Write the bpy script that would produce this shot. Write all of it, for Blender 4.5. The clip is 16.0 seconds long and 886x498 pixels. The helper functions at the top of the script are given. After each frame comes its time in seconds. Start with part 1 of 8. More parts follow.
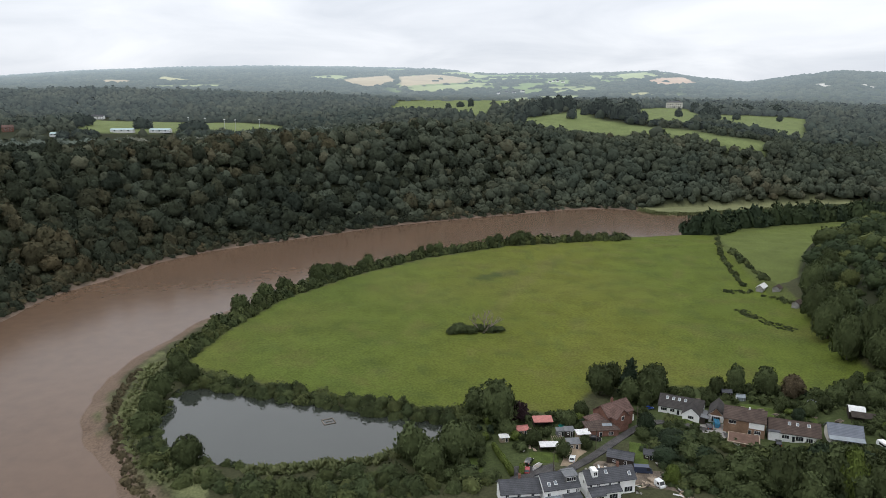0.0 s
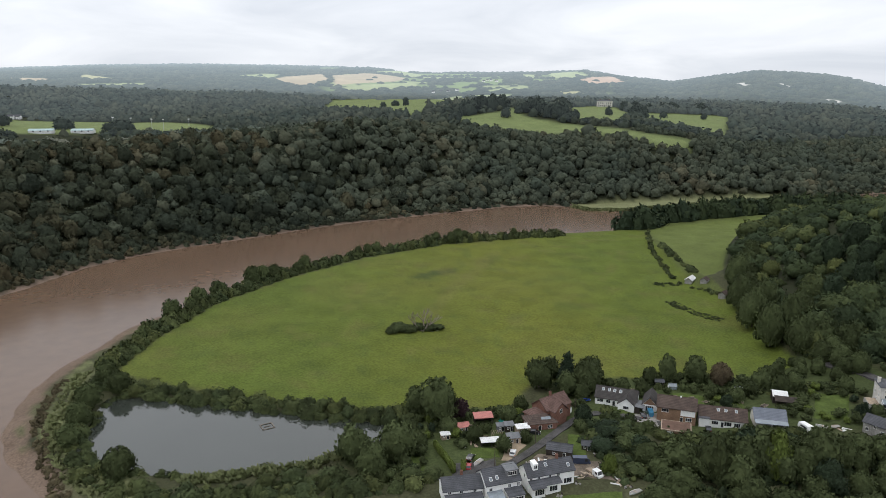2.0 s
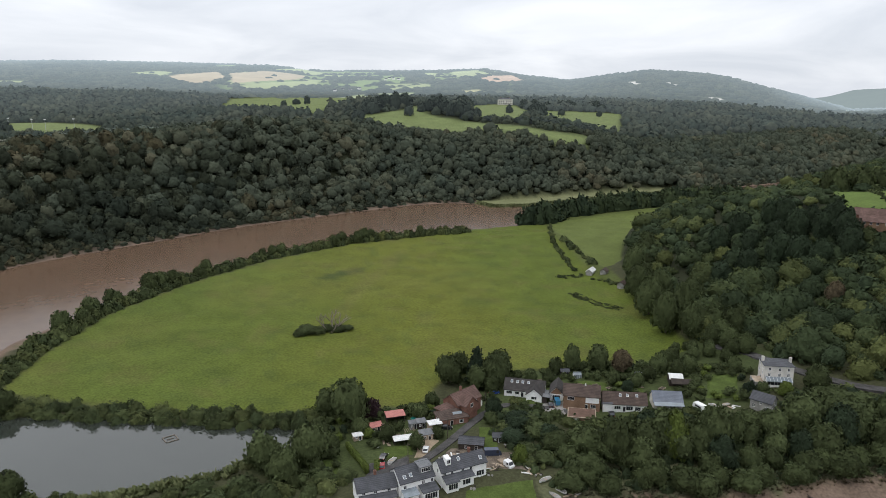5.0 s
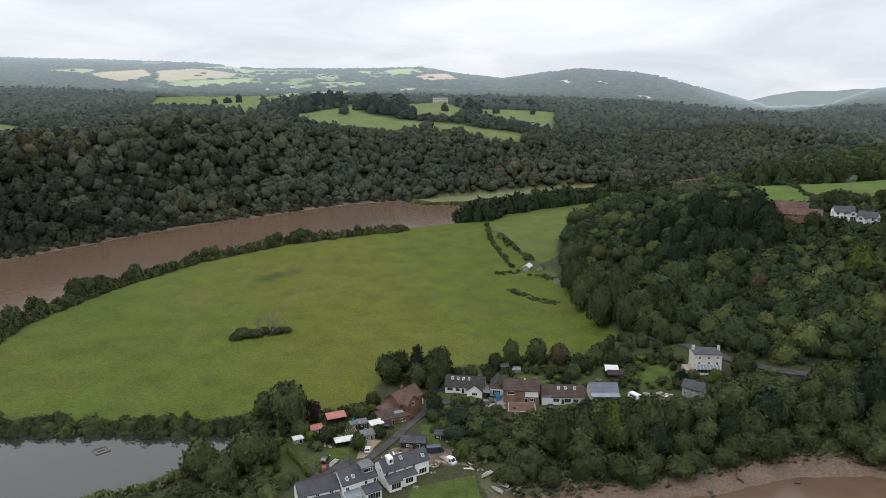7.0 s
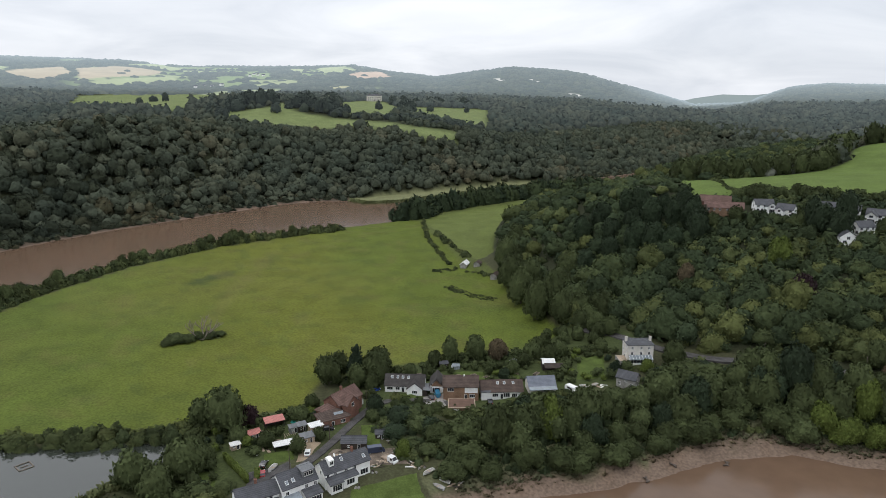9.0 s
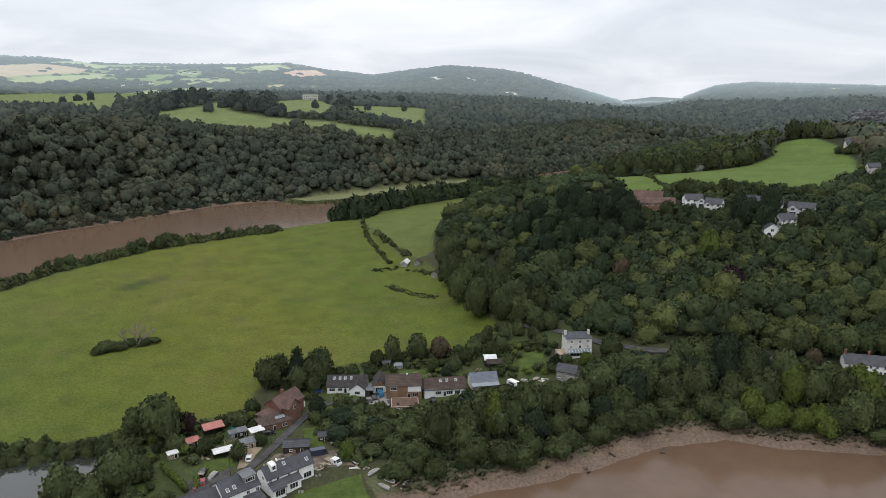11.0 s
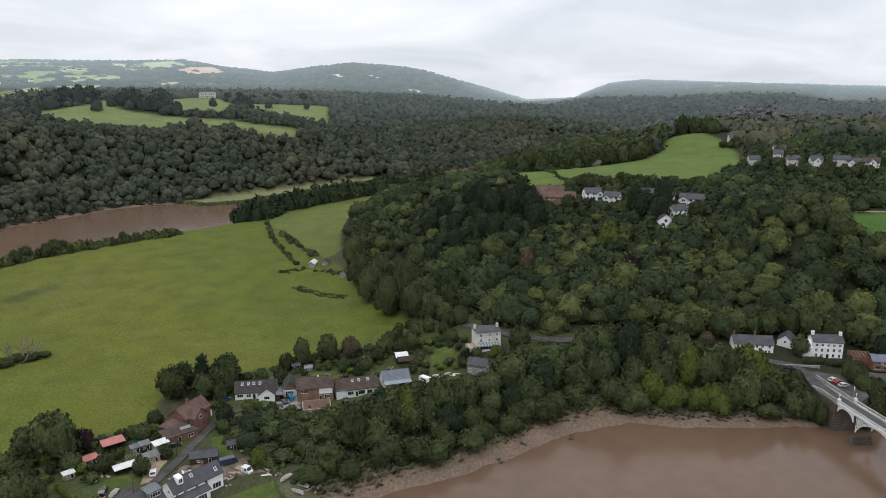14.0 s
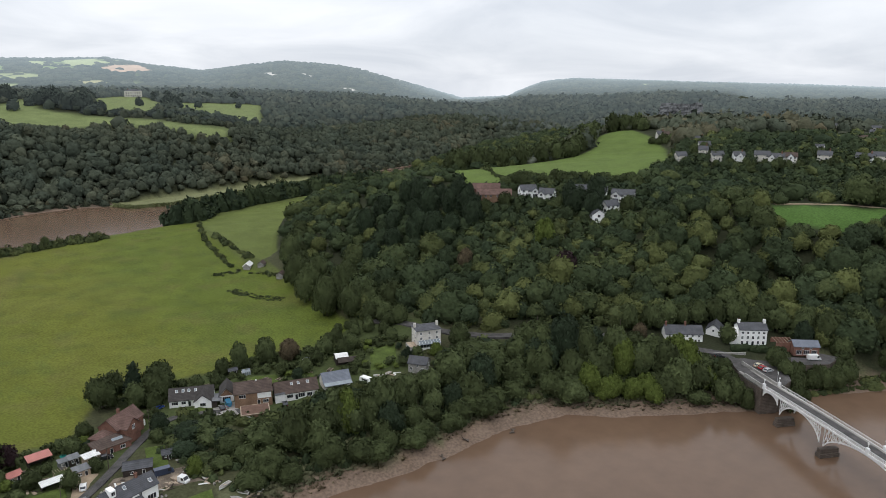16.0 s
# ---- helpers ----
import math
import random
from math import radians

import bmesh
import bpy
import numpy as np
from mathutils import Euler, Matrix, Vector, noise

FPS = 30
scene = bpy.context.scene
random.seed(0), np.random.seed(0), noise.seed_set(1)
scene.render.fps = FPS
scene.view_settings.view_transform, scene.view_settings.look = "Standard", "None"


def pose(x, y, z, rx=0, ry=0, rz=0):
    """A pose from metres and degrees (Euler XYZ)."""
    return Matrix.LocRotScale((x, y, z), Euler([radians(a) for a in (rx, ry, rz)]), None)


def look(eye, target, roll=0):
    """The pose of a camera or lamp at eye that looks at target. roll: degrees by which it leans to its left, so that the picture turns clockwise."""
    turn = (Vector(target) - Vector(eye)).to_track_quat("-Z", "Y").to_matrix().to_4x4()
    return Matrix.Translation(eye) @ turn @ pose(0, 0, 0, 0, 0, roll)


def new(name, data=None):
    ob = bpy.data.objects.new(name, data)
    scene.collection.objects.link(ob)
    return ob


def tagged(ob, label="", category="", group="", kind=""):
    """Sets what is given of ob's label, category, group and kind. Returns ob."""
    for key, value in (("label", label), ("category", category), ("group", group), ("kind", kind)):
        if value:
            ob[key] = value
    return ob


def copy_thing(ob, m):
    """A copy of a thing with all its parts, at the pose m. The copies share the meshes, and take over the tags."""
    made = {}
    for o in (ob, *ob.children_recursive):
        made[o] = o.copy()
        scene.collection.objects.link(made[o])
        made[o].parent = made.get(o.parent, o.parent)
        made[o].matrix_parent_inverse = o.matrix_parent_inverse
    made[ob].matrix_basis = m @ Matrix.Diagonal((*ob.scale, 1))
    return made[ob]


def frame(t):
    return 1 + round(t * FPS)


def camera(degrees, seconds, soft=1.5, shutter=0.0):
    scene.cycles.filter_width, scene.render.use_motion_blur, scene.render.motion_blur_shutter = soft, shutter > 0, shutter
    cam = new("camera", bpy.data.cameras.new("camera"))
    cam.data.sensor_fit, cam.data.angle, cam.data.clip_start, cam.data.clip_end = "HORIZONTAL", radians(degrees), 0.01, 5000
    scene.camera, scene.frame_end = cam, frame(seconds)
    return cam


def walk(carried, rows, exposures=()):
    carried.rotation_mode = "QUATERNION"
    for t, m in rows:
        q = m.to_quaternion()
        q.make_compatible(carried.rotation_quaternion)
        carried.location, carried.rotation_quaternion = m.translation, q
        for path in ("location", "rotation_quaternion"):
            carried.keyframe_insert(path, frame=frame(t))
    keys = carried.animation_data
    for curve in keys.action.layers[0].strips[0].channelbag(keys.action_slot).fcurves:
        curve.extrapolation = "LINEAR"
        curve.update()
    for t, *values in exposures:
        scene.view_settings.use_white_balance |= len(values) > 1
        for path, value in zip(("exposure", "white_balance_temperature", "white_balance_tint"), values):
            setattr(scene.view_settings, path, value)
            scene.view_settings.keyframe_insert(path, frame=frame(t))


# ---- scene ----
# ---- camera ----
cam = camera(64.36, 16.0, soft=0.65)
TURN = [(0.0, 0.0, -12.4), (0.5, 1.35, -12.42), (1.0, 2.58, -12.44), (1.5, 3.95, -12.47), (2.0, 5.18, -12.49),
        (2.5, 6.54, -12.52), (3.0, 7.76, -12.54), (3.5, 9.13, -12.56), (6.0, 15.49, -12.69), (6.5, 16.86, -12.73),
        (7.0, 18.06, -12.75), (7.5, 19.43, -12.8), (8.0, 20.63, -12.82), (8.5, 21.99, -12.86), (11.0, 28.29, -13.01),
        (11.5, 29.65, -13.05), (12.0, 30.84, -13.07), (12.5, 32.05, -13.1), (13.0, 33.39, -13.14), (13.5, 34.6, -13.17)]
TURN += [(14.0, 35.95, -13.2), (14.5, 37.17, -13.24), (15.0, 38.52, -13.26), (15.5, 39.73, -13.28), (16.0, 41.11, -13.32)]
walk(cam, [(t, pose(0, 0, 120, 90 + tilt, 0, -turn)) for t, turn, tilt in TURN], exposures=[(0.0, 0.0), (16.0, 0.0)])

# ---- sky and sun: overcast ----
SUN_EL, SUN_AZ = 64, -100          # height, and bearing from +y towards +x, in degrees
world = bpy.data.worlds.new("overcast_sky")
scene.world = world
world.use_nodes = True
wn, wl = world.node_tree.nodes, world.node_tree.links
wn.clear()


def wnode(kind, **kw):
    n = wn.new(kind)
    for k, v in kw.items():
        n.inputs[k].default_value = v
    return n


w_sky = wn.new("ShaderNodeTexSky")
w_sky.sky_type, w_sky.sun_disc = "NISHITA", False
w_sky.sun_elevation, w_sky.sun_rotation = radians(SUN_EL), radians(SUN_AZ)
w_geo = wn.new("ShaderNodeTexCoord")
w_sep = wn.new("ShaderNodeSeparateXYZ")
wl.new(w_geo.outputs["Generated"], w_sep.inputs[0])
w_up = wn.new("ShaderNodeMath")
w_up.operation = "MAXIMUM"
w_up.inputs[1].default_value = 0.0
wl.new(w_sep.outputs["Z"], w_up.inputs[0])
w_add = wn.new("ShaderNodeMath")
w_add.operation = "ADD"
w_add.inputs[1].default_value = 0.20
wl.new(w_up.outputs[0], w_add.inputs[0])
w_div = wn.new("ShaderNodeVectorMath")
w_div.operation = "DIVIDE"
w_com = wn.new("ShaderNodeCombineXYZ")
for i in range(3):
    wl.new(w_add.outputs[0], w_com.inputs[i])
wl.new(w_geo.outputs["Generated"], w_div.inputs[0])
wl.new(w_com.outputs[0], w_div.inputs[1])
w_noise = wnode("ShaderNodeTexNoise", Scale=1.0, Detail=7.0, Roughness=0.52, Distortion=0.5)
wl.new(w_div.outputs[0], w_noise.inputs["Vector"])
w_ramp = wn.new("ShaderNodeValToRGB")
w_ramp.color_ramp.elements[0].position, w_ramp.color_ramp.elements[0].color = 0.33, (0.65, 0.69, 0.76, 1)
w_ramp.color_ramp.elements[1].position, w_ramp.color_ramp.elements[1].color = 0.68, (0.89, 0.915, 0.965, 1)
wl.new(w_noise.outputs["Fac"], w_ramp.inputs["Fac"])
w_b1, w_b2 = wnode("ShaderNodeBackground", Strength=0.1), wnode("ShaderNodeBackground", Strength=1.2)
wl.new(w_sky.outputs[0], w_b1.inputs["Color"])
wl.new(w_ramp.outputs["Color"], w_b2.inputs["Color"])
w_grow = wn.new("ShaderNodeMath")          # an overcast sky is brighter overhead than at the horizon
w_grow.operation = "MULTIPLY_ADD"
w_grow.inputs[1].default_value, w_grow.inputs[2].default_value = 0.62, 1.10
wl.new(w_up.outputs[0], w_grow.inputs[0])
wl.new(w_grow.outputs[0], w_b2.inputs["Strength"])
w_mix = wnode("ShaderNodeMixShader", Fac=0.93)
wl.new(w_b1.outputs[0], w_mix.inputs[1])
wl.new(w_b2.outputs[0], w_mix.inputs[2])
wl.new(w_mix.outputs[0], wn.new("ShaderNodeOutputWorld").inputs["Surface"])

sun = new("sun", bpy.data.lights.new("sun", "SUN"))
sun.data.energy, sun.data.angle, sun.data.color = 0.6, radians(14), (1.0, 0.96, 0.9)
to_sun = Vector((math.cos(radians(SUN_EL)) * math.sin(radians(SUN_AZ)), math.cos(radians(SUN_EL)) * math.cos(radians(SUN_AZ)), math.sin(radians(SUN_EL))))
sun.matrix_world = look(to_sun * 900, (0, 0, 0))


# ---- materials ----
def material(name, base, rough=0.8, spec=0.3, vary=0.25, scale=1.0, fine=12.0, bump=0.1, metal=0.0, attr="", island=None,
             per_object=0.0, wave=0.0, wave_dir="Z", haze="", coord="Object", grain=None):
    """A surface with two scales of variation in colour and a fine relief. attr: a colour attribute that gives the base.
    island: (second colour, share) by piece; wave: spacing of courses in metres; haze: a colour attribute, distance haze
    painted in as emission."""
    m = bpy.data.materials.new(name)
    m.use_nodes = True
    n, l = m.node_tree.nodes, m.node_tree.links
    b = n["Principled BSDF"]
    b.inputs["Roughness"].default_value, b.inputs["Specular IOR Level"].default_value = rough, spec
    b.inputs["Metallic"].default_value = metal
    co = n.new("ShaderNodeTexCoord").outputs[coord]

    def noise_tex(s, detail=4.0):
        t = n.new("ShaderNodeTexNoise")
        t.inputs["Scale"].default_value, t.inputs["Detail"].default_value = s, detail
        l.new(co, t.inputs["Vector"])
        return t.outputs["Fac"]

    def mix(kind, fac, a, c):
        x = n.new("ShaderNodeMix")
        x.data_type, x.blend_type = "RGBA", kind
        for sock, v in ((x.inputs[0], fac), (x.inputs[6], a), (x.inputs[7], c)):
            if hasattr(v, "links"):
                l.new(v, sock)
            else:
                sock.default_value = v
        return x.outputs[2]

    def grey(fac, lo, hi, p0=0.3, p1=0.7):
        r = n.new("ShaderNodeMapRange")
        r.inputs[1].default_value, r.inputs[2].default_value, r.inputs[3].default_value, r.inputs[4].default_value = p0, p1, lo, hi
        l.new(fac, r.inputs[0])
        return r.outputs[0]

    colour = (*base, 1)
    if attr:
        at = n.new("ShaderNodeAttribute")
        at.attribute_name = attr
        colour = at.outputs["Color"]
    if island:
        g = n.new("ShaderNodeNewGeometry")
        r = n.new("ShaderNodeValToRGB")
        r.color_ramp.elements[0].color = (*base, 1)
        r.color_ramp.elements[1].color = (*island[0], 1)
        mid = r.color_ramp.elements.new(island[1])
        mid.color = (island[2] if len(island) > 2 else tuple(0.6 * a + 0.4 * c for a, c in zip(base, island[0]))) + (1,)
        tint = n.new("ShaderNodeAttribute")
        tint.attribute_name = "tint"
        both = n.new("ShaderNodeMath")
        both.operation = "MULTIPLY_ADD"
        both.inputs[1].default_value = 0.16
        l.new(g.outputs["Random Per Island"], both.inputs[0])
        l.new(tint.outputs["Fac"], both.inputs[2])
        l.new(both.outputs[0], r.inputs["Fac"])
        colour = r.outputs["Color"]
    if per_object:
        oi = n.new("ShaderNodeObjectInfo")
        h = n.new("ShaderNodeHueSaturation")
        mr = grey(oi.outputs["Random"], 1 - per_object, 1 + per_object, 0, 1)
        l.new(mr, h.inputs["Value"])
        if hasattr(colour, "links"):
            l.new(colour, h.inputs["Color"])
        else:
            h.inputs["Color"].default_value = colour
        colour = h.outputs["Color"]
    big, small = noise_tex(scale), noise_tex(fine, 6.0)
    colour = mix("MULTIPLY", 1.0, colour, grey(big, 1 - vary, 1 + vary))
    colour = mix("MULTIPLY", 1.0, colour, grey(small, 1 - (grain or vary * 0.8), 1 + (grain or vary * 0.8)))
    height = small
    if wave:
        w = n.new("ShaderNodeTexWave")
        w.bands_direction = wave_dir
        w.inputs["Scale"].default_value, w.inputs["Distortion"].default_value = 0.314 / wave, 0.6
        l.new(co, w.inputs["Vector"])
        colour = mix("MULTIPLY", 1.0, colour, grey(w.outputs["Fac"], 0.78, 1.06, 0.0, 0.5))
        height = w.outputs["Fac"]
    l.new(colour, b.inputs["Base Color"])
    if bump:
        bp = n.new("ShaderNodeBump")
        bp.inputs["Strength"].default_value, bp.inputs["Distance"].default_value = min(1.0, bump), max(0.02, bump * 0.4)
        l.new(height, bp.inputs["Height"])
        l.new(bp.outputs["Normal"], b.inputs["Normal"])
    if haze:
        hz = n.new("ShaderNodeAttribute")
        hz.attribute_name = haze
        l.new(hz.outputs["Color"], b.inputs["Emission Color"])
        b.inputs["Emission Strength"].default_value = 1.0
    return m


M_ground = material("ground_cover", (0.1, 0.12, 0.04), 0.95, 0.1, 0.12, 0.07, 1.1, 0.5, attr="cover", grain=0.26)
# far hills and woods: haze is put in as blue emission
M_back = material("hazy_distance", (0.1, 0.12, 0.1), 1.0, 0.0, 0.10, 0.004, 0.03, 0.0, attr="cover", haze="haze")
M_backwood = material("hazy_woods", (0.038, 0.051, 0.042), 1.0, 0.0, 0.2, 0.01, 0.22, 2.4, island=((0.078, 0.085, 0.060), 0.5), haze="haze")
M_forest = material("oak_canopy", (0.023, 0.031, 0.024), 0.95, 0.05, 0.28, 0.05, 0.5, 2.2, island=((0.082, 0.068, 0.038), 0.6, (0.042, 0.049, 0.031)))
# slope and valley oaks: distance haze painted into paler leaf colours
M_slope_hazed = material("hazed_slope_oaks", (0.042, 0.054, 0.041), 0.95, 0.05, 0.26, 0.03, 0.45, 2.0, island=((0.114, 0.100, 0.061), 0.6, (0.071, 0.081, 0.055)))
M_valley_hazed = material("hazed_valley_oaks", (0.080, 0.100, 0.088), 0.95, 0.05, 0.22, 0.02, 0.36, 1.7, island=((0.156, 0.158, 0.122), 0.6, (0.116, 0.134, 0.108)))
M_wood = material("mixed_canopy", (0.025, 0.037, 0.023), 0.95, 0.05, 0.25, 0.03, 0.55, 1.7, island=((0.092, 0.104, 0.038), 0.70, (0.045, 0.060, 0.028)))
M_leaf = material("garden_leaves", (0.038, 0.052, 0.024), 0.9, 0.08, 0.25, 0.2, 1.5, 1.4, island=((0.124, 0.132, 0.046), 0.6, (0.070, 0.084, 0.033)), per_object=0.28)
M_dark = material("conifer_leaves", (0.019, 0.031, 0.016), 0.85, 0.15, 0.3, 0.3, 3.0, 0.6, island=((0.045, 0.060, 0.030), 0.6), per_object=0.2)
M_lime = material("lime_leaves", (0.070, 0.098, 0.022), 0.9, 0.08, 0.3, 0.3, 3.0, 0.5, island=((0.150, 0.172, 0.048), 0.6))
M_copper = material("copper_leaves", (0.020, 0.010, 0.012), 0.85, 0.2, 0.3, 0.3, 3.0, 0.5, island=((0.045, 0.024, 0.026), 0.6))
M_rust = material("rusty_leaves", (0.078, 0.060, 0.038), 0.9, 0.05, 0.3, 0.3, 3.0, 0.6, island=((0.150, 0.125, 0.075), 0.6))
M_bark = material("bark", (0.09, 0.075, 0.06), 0.9, 0.1, 0.3, 1.0, 8.0, 0.5)
M_deadwood = material("bare_deadwood", (0.20, 0.17, 0.14), 0.9, 0.1, 0.3, 1.0, 8.0, 0.5)
M_reed = material("reeds", (0.12, 0.14, 0.06), 0.9, 0.1, 0.25, 0.15, 2.0, 0.4, island=((0.18, 0.19, 0.09), 0.5))

M_sedge = material("bank_sedge", (0.085, 0.092, 0.050), 0.9, 0.1, 0.25, 0.15, 2.0, 0.4, island=((0.135, 0.135, 0.080), 0.5))

M_saltscrub = material("saltmarsh_scrub", (0.060, 0.050, 0.030), 0.9, 0.1, 0.25, 0.2, 2.0, 0.8, island=((0.125, 0.105, 0.058), 0.6))


def water(name, base, rough, ripple, scale, ior=1.33):
    m = material(name, base, rough, 0.5, 0.10, 0.012, 0.15, 0.0)
    n, l = m.node_tree.nodes, m.node_tree.links
    b = n["Principled BSDF"]
    b.inputs["IOR"].default_value = ior
    t = n.new("ShaderNodeTexNoise")
    t.inputs["Scale"].default_value, t.inputs["Detail"].default_value = scale, 3.0
    l.new(n.new("ShaderNodeTexCoord").outputs["Object"], t.inputs["Vector"])
    bp = n.new("ShaderNodeBump")
    bp.inputs["Strength"].default_value, bp.inputs["Distance"].default_value = ripple, 0.05
    l.new(t.outputs["Fac"], bp.inputs["Height"])
    l.new(bp.outputs["Normal"], b.inputs["Normal"])
    return m


M_river = water("silty_river", (0.132, 0.084, 0.055), 0.16, 0.06, 0.22, 1.30)
M_pond = water("still_pond", (0.036, 0.041, 0.034), 0.03, 0.03, 0.5, 1.60)


# ---- shape helpers ----
def mesh_of(name, verts, faces, mat, smooth=False):
    me = bpy.data.meshes.new(name)
    v = np.asarray(verts, dtype=np.float32)
    f = np.asarray(faces, dtype=np.int32)
    k = f.shape[1]
    me.vertices.add(len(v))
    me.vertices.foreach_set("co", v.ravel())
    me.loops.add(f.size)
    me.loops.foreach_set("vertex_index", f.ravel())
    me.polygons.add(len(f))
    me.polygons.foreach_set("loop_start", np.arange(0, f.size, k, dtype=np.int32))
    me.polygons.foreach_set("loop_total", np.full(len(f), k, dtype=np.int32))
    me.polygons.foreach_set("use_smooth", np.full(len(f), smooth, dtype=bool))
    me.update(calc_edges=True)
    me.materials.append(mat)
    return me


def hash2(i, j, seed):
    h = np.sin(i * 127.1 + j * 311.7 + seed * 74.7) * 43758.5453
    return h - np.floor(h)


def wob(x, y, size, seed=0, octaves=3):
    """Smooth noise from -1 to 1 with lumps of that size in metres."""
    out, amp, tot = 0.0, 1.0, 0.0
    for o in range(octaves):
        u, v = np.asarray(x) / size, np.asarray(y) / size
        i, j = np.floor(u), np.floor(v)
        a, b = u - i, v - j
        a, b = a * a * (3 - 2 * a), b * b * (3 - 2 * b)
        s = seed + o * 13
        n = (hash2(i, j, s) * (1 - a) + hash2(i + 1, j, s) * a) * (1 - b) + (hash2(i, j + 1, s) * (1 - a) + hash2(i + 1, j + 1, s) * a) * b
        out, tot, amp, size = out + amp * (2 * n - 1), tot + amp, amp * 0.5, size * 0.47
    return out / tot


def line_dist(x, y, pts, closed=False):
    d = np.full(np.shape(x), 1e9)
    pts = list(pts) + ([pts[0]] if closed else [])
    for (ax, ay), (bx, by) in zip(pts, pts[1:]):
        dx, dy = bx - ax, by - ay
        t = np.clip(((x - ax) * dx + (y - ay) * dy) / (dx * dx + dy * dy), 0, 1)
        d = np.minimum(d, np.hypot(x - ax - t * dx, y - ay - t * dy))
    return d


def inside(x, y, pts):
    """Signed distance: positive inside the outline."""
    odd = np.zeros(np.shape(x), dtype=bool)
    for (ax, ay), (bx, by) in zip(pts, pts[1:] + pts[:1]):
        if ay != by:
            odd ^= ((ay > y) != (by > y)) & (x < (bx - ax) * (y - ay) / (by - ay) + ax)
    d = line_dist(x, y, pts, True)
    return np.where(odd, d, -d)


def step(a, b, x):
    t = np.clip((x - a) / (b - a), 0, 1)
    return t * t * (3 - 2 * t)


def pol(bearing, r):
    return (r * math.sin(radians(bearing)), r * math.cos(radians(bearing)))


# ---- lie of the land ----
# the peninsula inside the river's loop, and the land across the river
INNER = [(760, 830), (470, 738), (330, 698), (272, 690), (246, 655), (223, 618), (208, 600), (184, 594), (154, 590), (120, 593), (70, 585), (26, 556), (-10, 528), (-54, 488),
         (-83, 449), (-111, 399), (-132, 365), (-141, 318), (-146, 285), (-138, 247), (-124, 225), (-106, 203), (-92, 185),
         (-60, 166), (-10, 158), (50, 160), (98, 162), (120, 157), (137, 156), (155, 158), (169, 158), (192, 151), (206, 136), (223, 123),
         (241, 111), (253, 101), (276, 98), (291, 89), (305, 80), (400, 20), (700, -80), (2600, -80), (2600, 1000)]
OUTER = [(-2800, -2800), (2700, -2800), (2700, -300), (420, -110), (290, -48), (196, 6), (150, 30), (60, 52), (-60, 72), (-180, 110), (-250, 170), (-262, 230),
         (-238, 360), (-237, 415), (-221, 448), (-208, 499), (-182, 533), (-150, 565), (-109, 595), (-69, 629), (-24, 660),
         (37, 692), (85, 716), (135, 741), (176, 746), (203, 735), (215, 706), (242, 702), (270, 708), (300, 716), (352, 730), (463, 758), (640, 812), (900, 905),
         (1010, 800), (2700, 700), (2700, 2800), (-2800, 2800)]
MARSH = [(204, 738), (216, 704), (243, 700), (270, 706), (352, 730), (463, 759), (486, 776), (470, 788), (416, 786), (337, 768), (255, 751)]
MEADOW = [(-112, 289), (-107, 330), (-92, 388), (-60, 440), (-10, 496), (51, 535), (101, 548), (152, 566), (184, 580), (212, 584), (222, 570), (208, 512), (198, 450), (190, 400),
          (190, 352), (182, 301), (177, 266), (150, 258), (116, 261), (93, 264), (60, 262), (46, 241), (14, 242), (-14, 246), (-40, 254), (-70, 267)]
MEADOW_2 = [(226, 568), (243, 586), (301, 601), (366, 618), (296, 537), (265, 498), (244, 466), (226, 434), (215, 414), (203, 412), (200, 440), (207, 472), (217, 520)]
POND = [(-101, 226), (-105, 248), (-106, 264), (-92, 264), (-67, 256), (-39, 247), (-13, 238), (7, 230), (6, 220), (-12, 219), (-21, 208), (-41, 206), (-56, 203), (-74, 207), (-92, 217)]
HILL_FIELD = [pol(44.3, 534), pol(47.2, 576), pol(51.5, 600), pol(53.2, 632), pol(53.5, 684), pol(54.8, 702), pol(56.1, 688), pol(57.5, 644), pol(58.6, 598), pol(58.8, 536),
              pol(57.5, 518), pol(56.8, 474), pol(52.7, 462), pol(48.2, 464), pol(45.2, 458), pol(43.2, 464), pol(41.7, 540)]
LAWN = [pol(66.4, 406), pol(66.4, 424), pol(70.6, 436), pol(73.7, 444), pol(80, 470), pol(80, 446), pol(73.8, 424), pol(71.5, 406), pol(67.8, 402)]
LEFT_FIELD = [pol(-27, 1080), pol(-20, 1100), pol(-12.5, 1080), pol(-12.8, 1230), pol(-18, 1380), pol(-26.5, 1600)]
PARK_A = [pol(-5, 1560), pol(-3.5, 1950), pol(2, 2120), pol(7, 2020), pol(6.5, 1480), pol(3, 1240), pol(0, 1360)]
PARK_B = [pol(5.8, 1215), pol(6.4, 1080), pol(7.9, 1015), pol(9.8, 985), pol(12.9, 970), pol(15.4, 985), pol(19.5, 968), pol(21.3, 944), pol(24.3, 940), pol(24.5, 995), pol(22.5, 986),
          pol(20.9, 988), pol(19.0, 1014), pol(15.5, 1048), pol(12.8, 1066), pol(11.6, 1090), pol(11.5, 1190), pol(10.6, 1200), pol(9.9, 1130), pol(7.6, 1100)]
PARK_C = [pol(15.5, 1100), pol(16.9, 1085), pol(18.9, 1110), pol(19.8, 1380), pol(18.7, 1630), pol(17.0, 1630), pol(15.2, 1545)]
PARK_D = [pol(20.9, 1200), pol(23.1, 1210), pol(26.8, 1200), pol(26.9, 1530), pol(24.6, 1530), pol(21.0, 1475)]
FIELDS = [LEFT_FIELD, PARK_A, PARK_B, PARK_C, PARK_D]

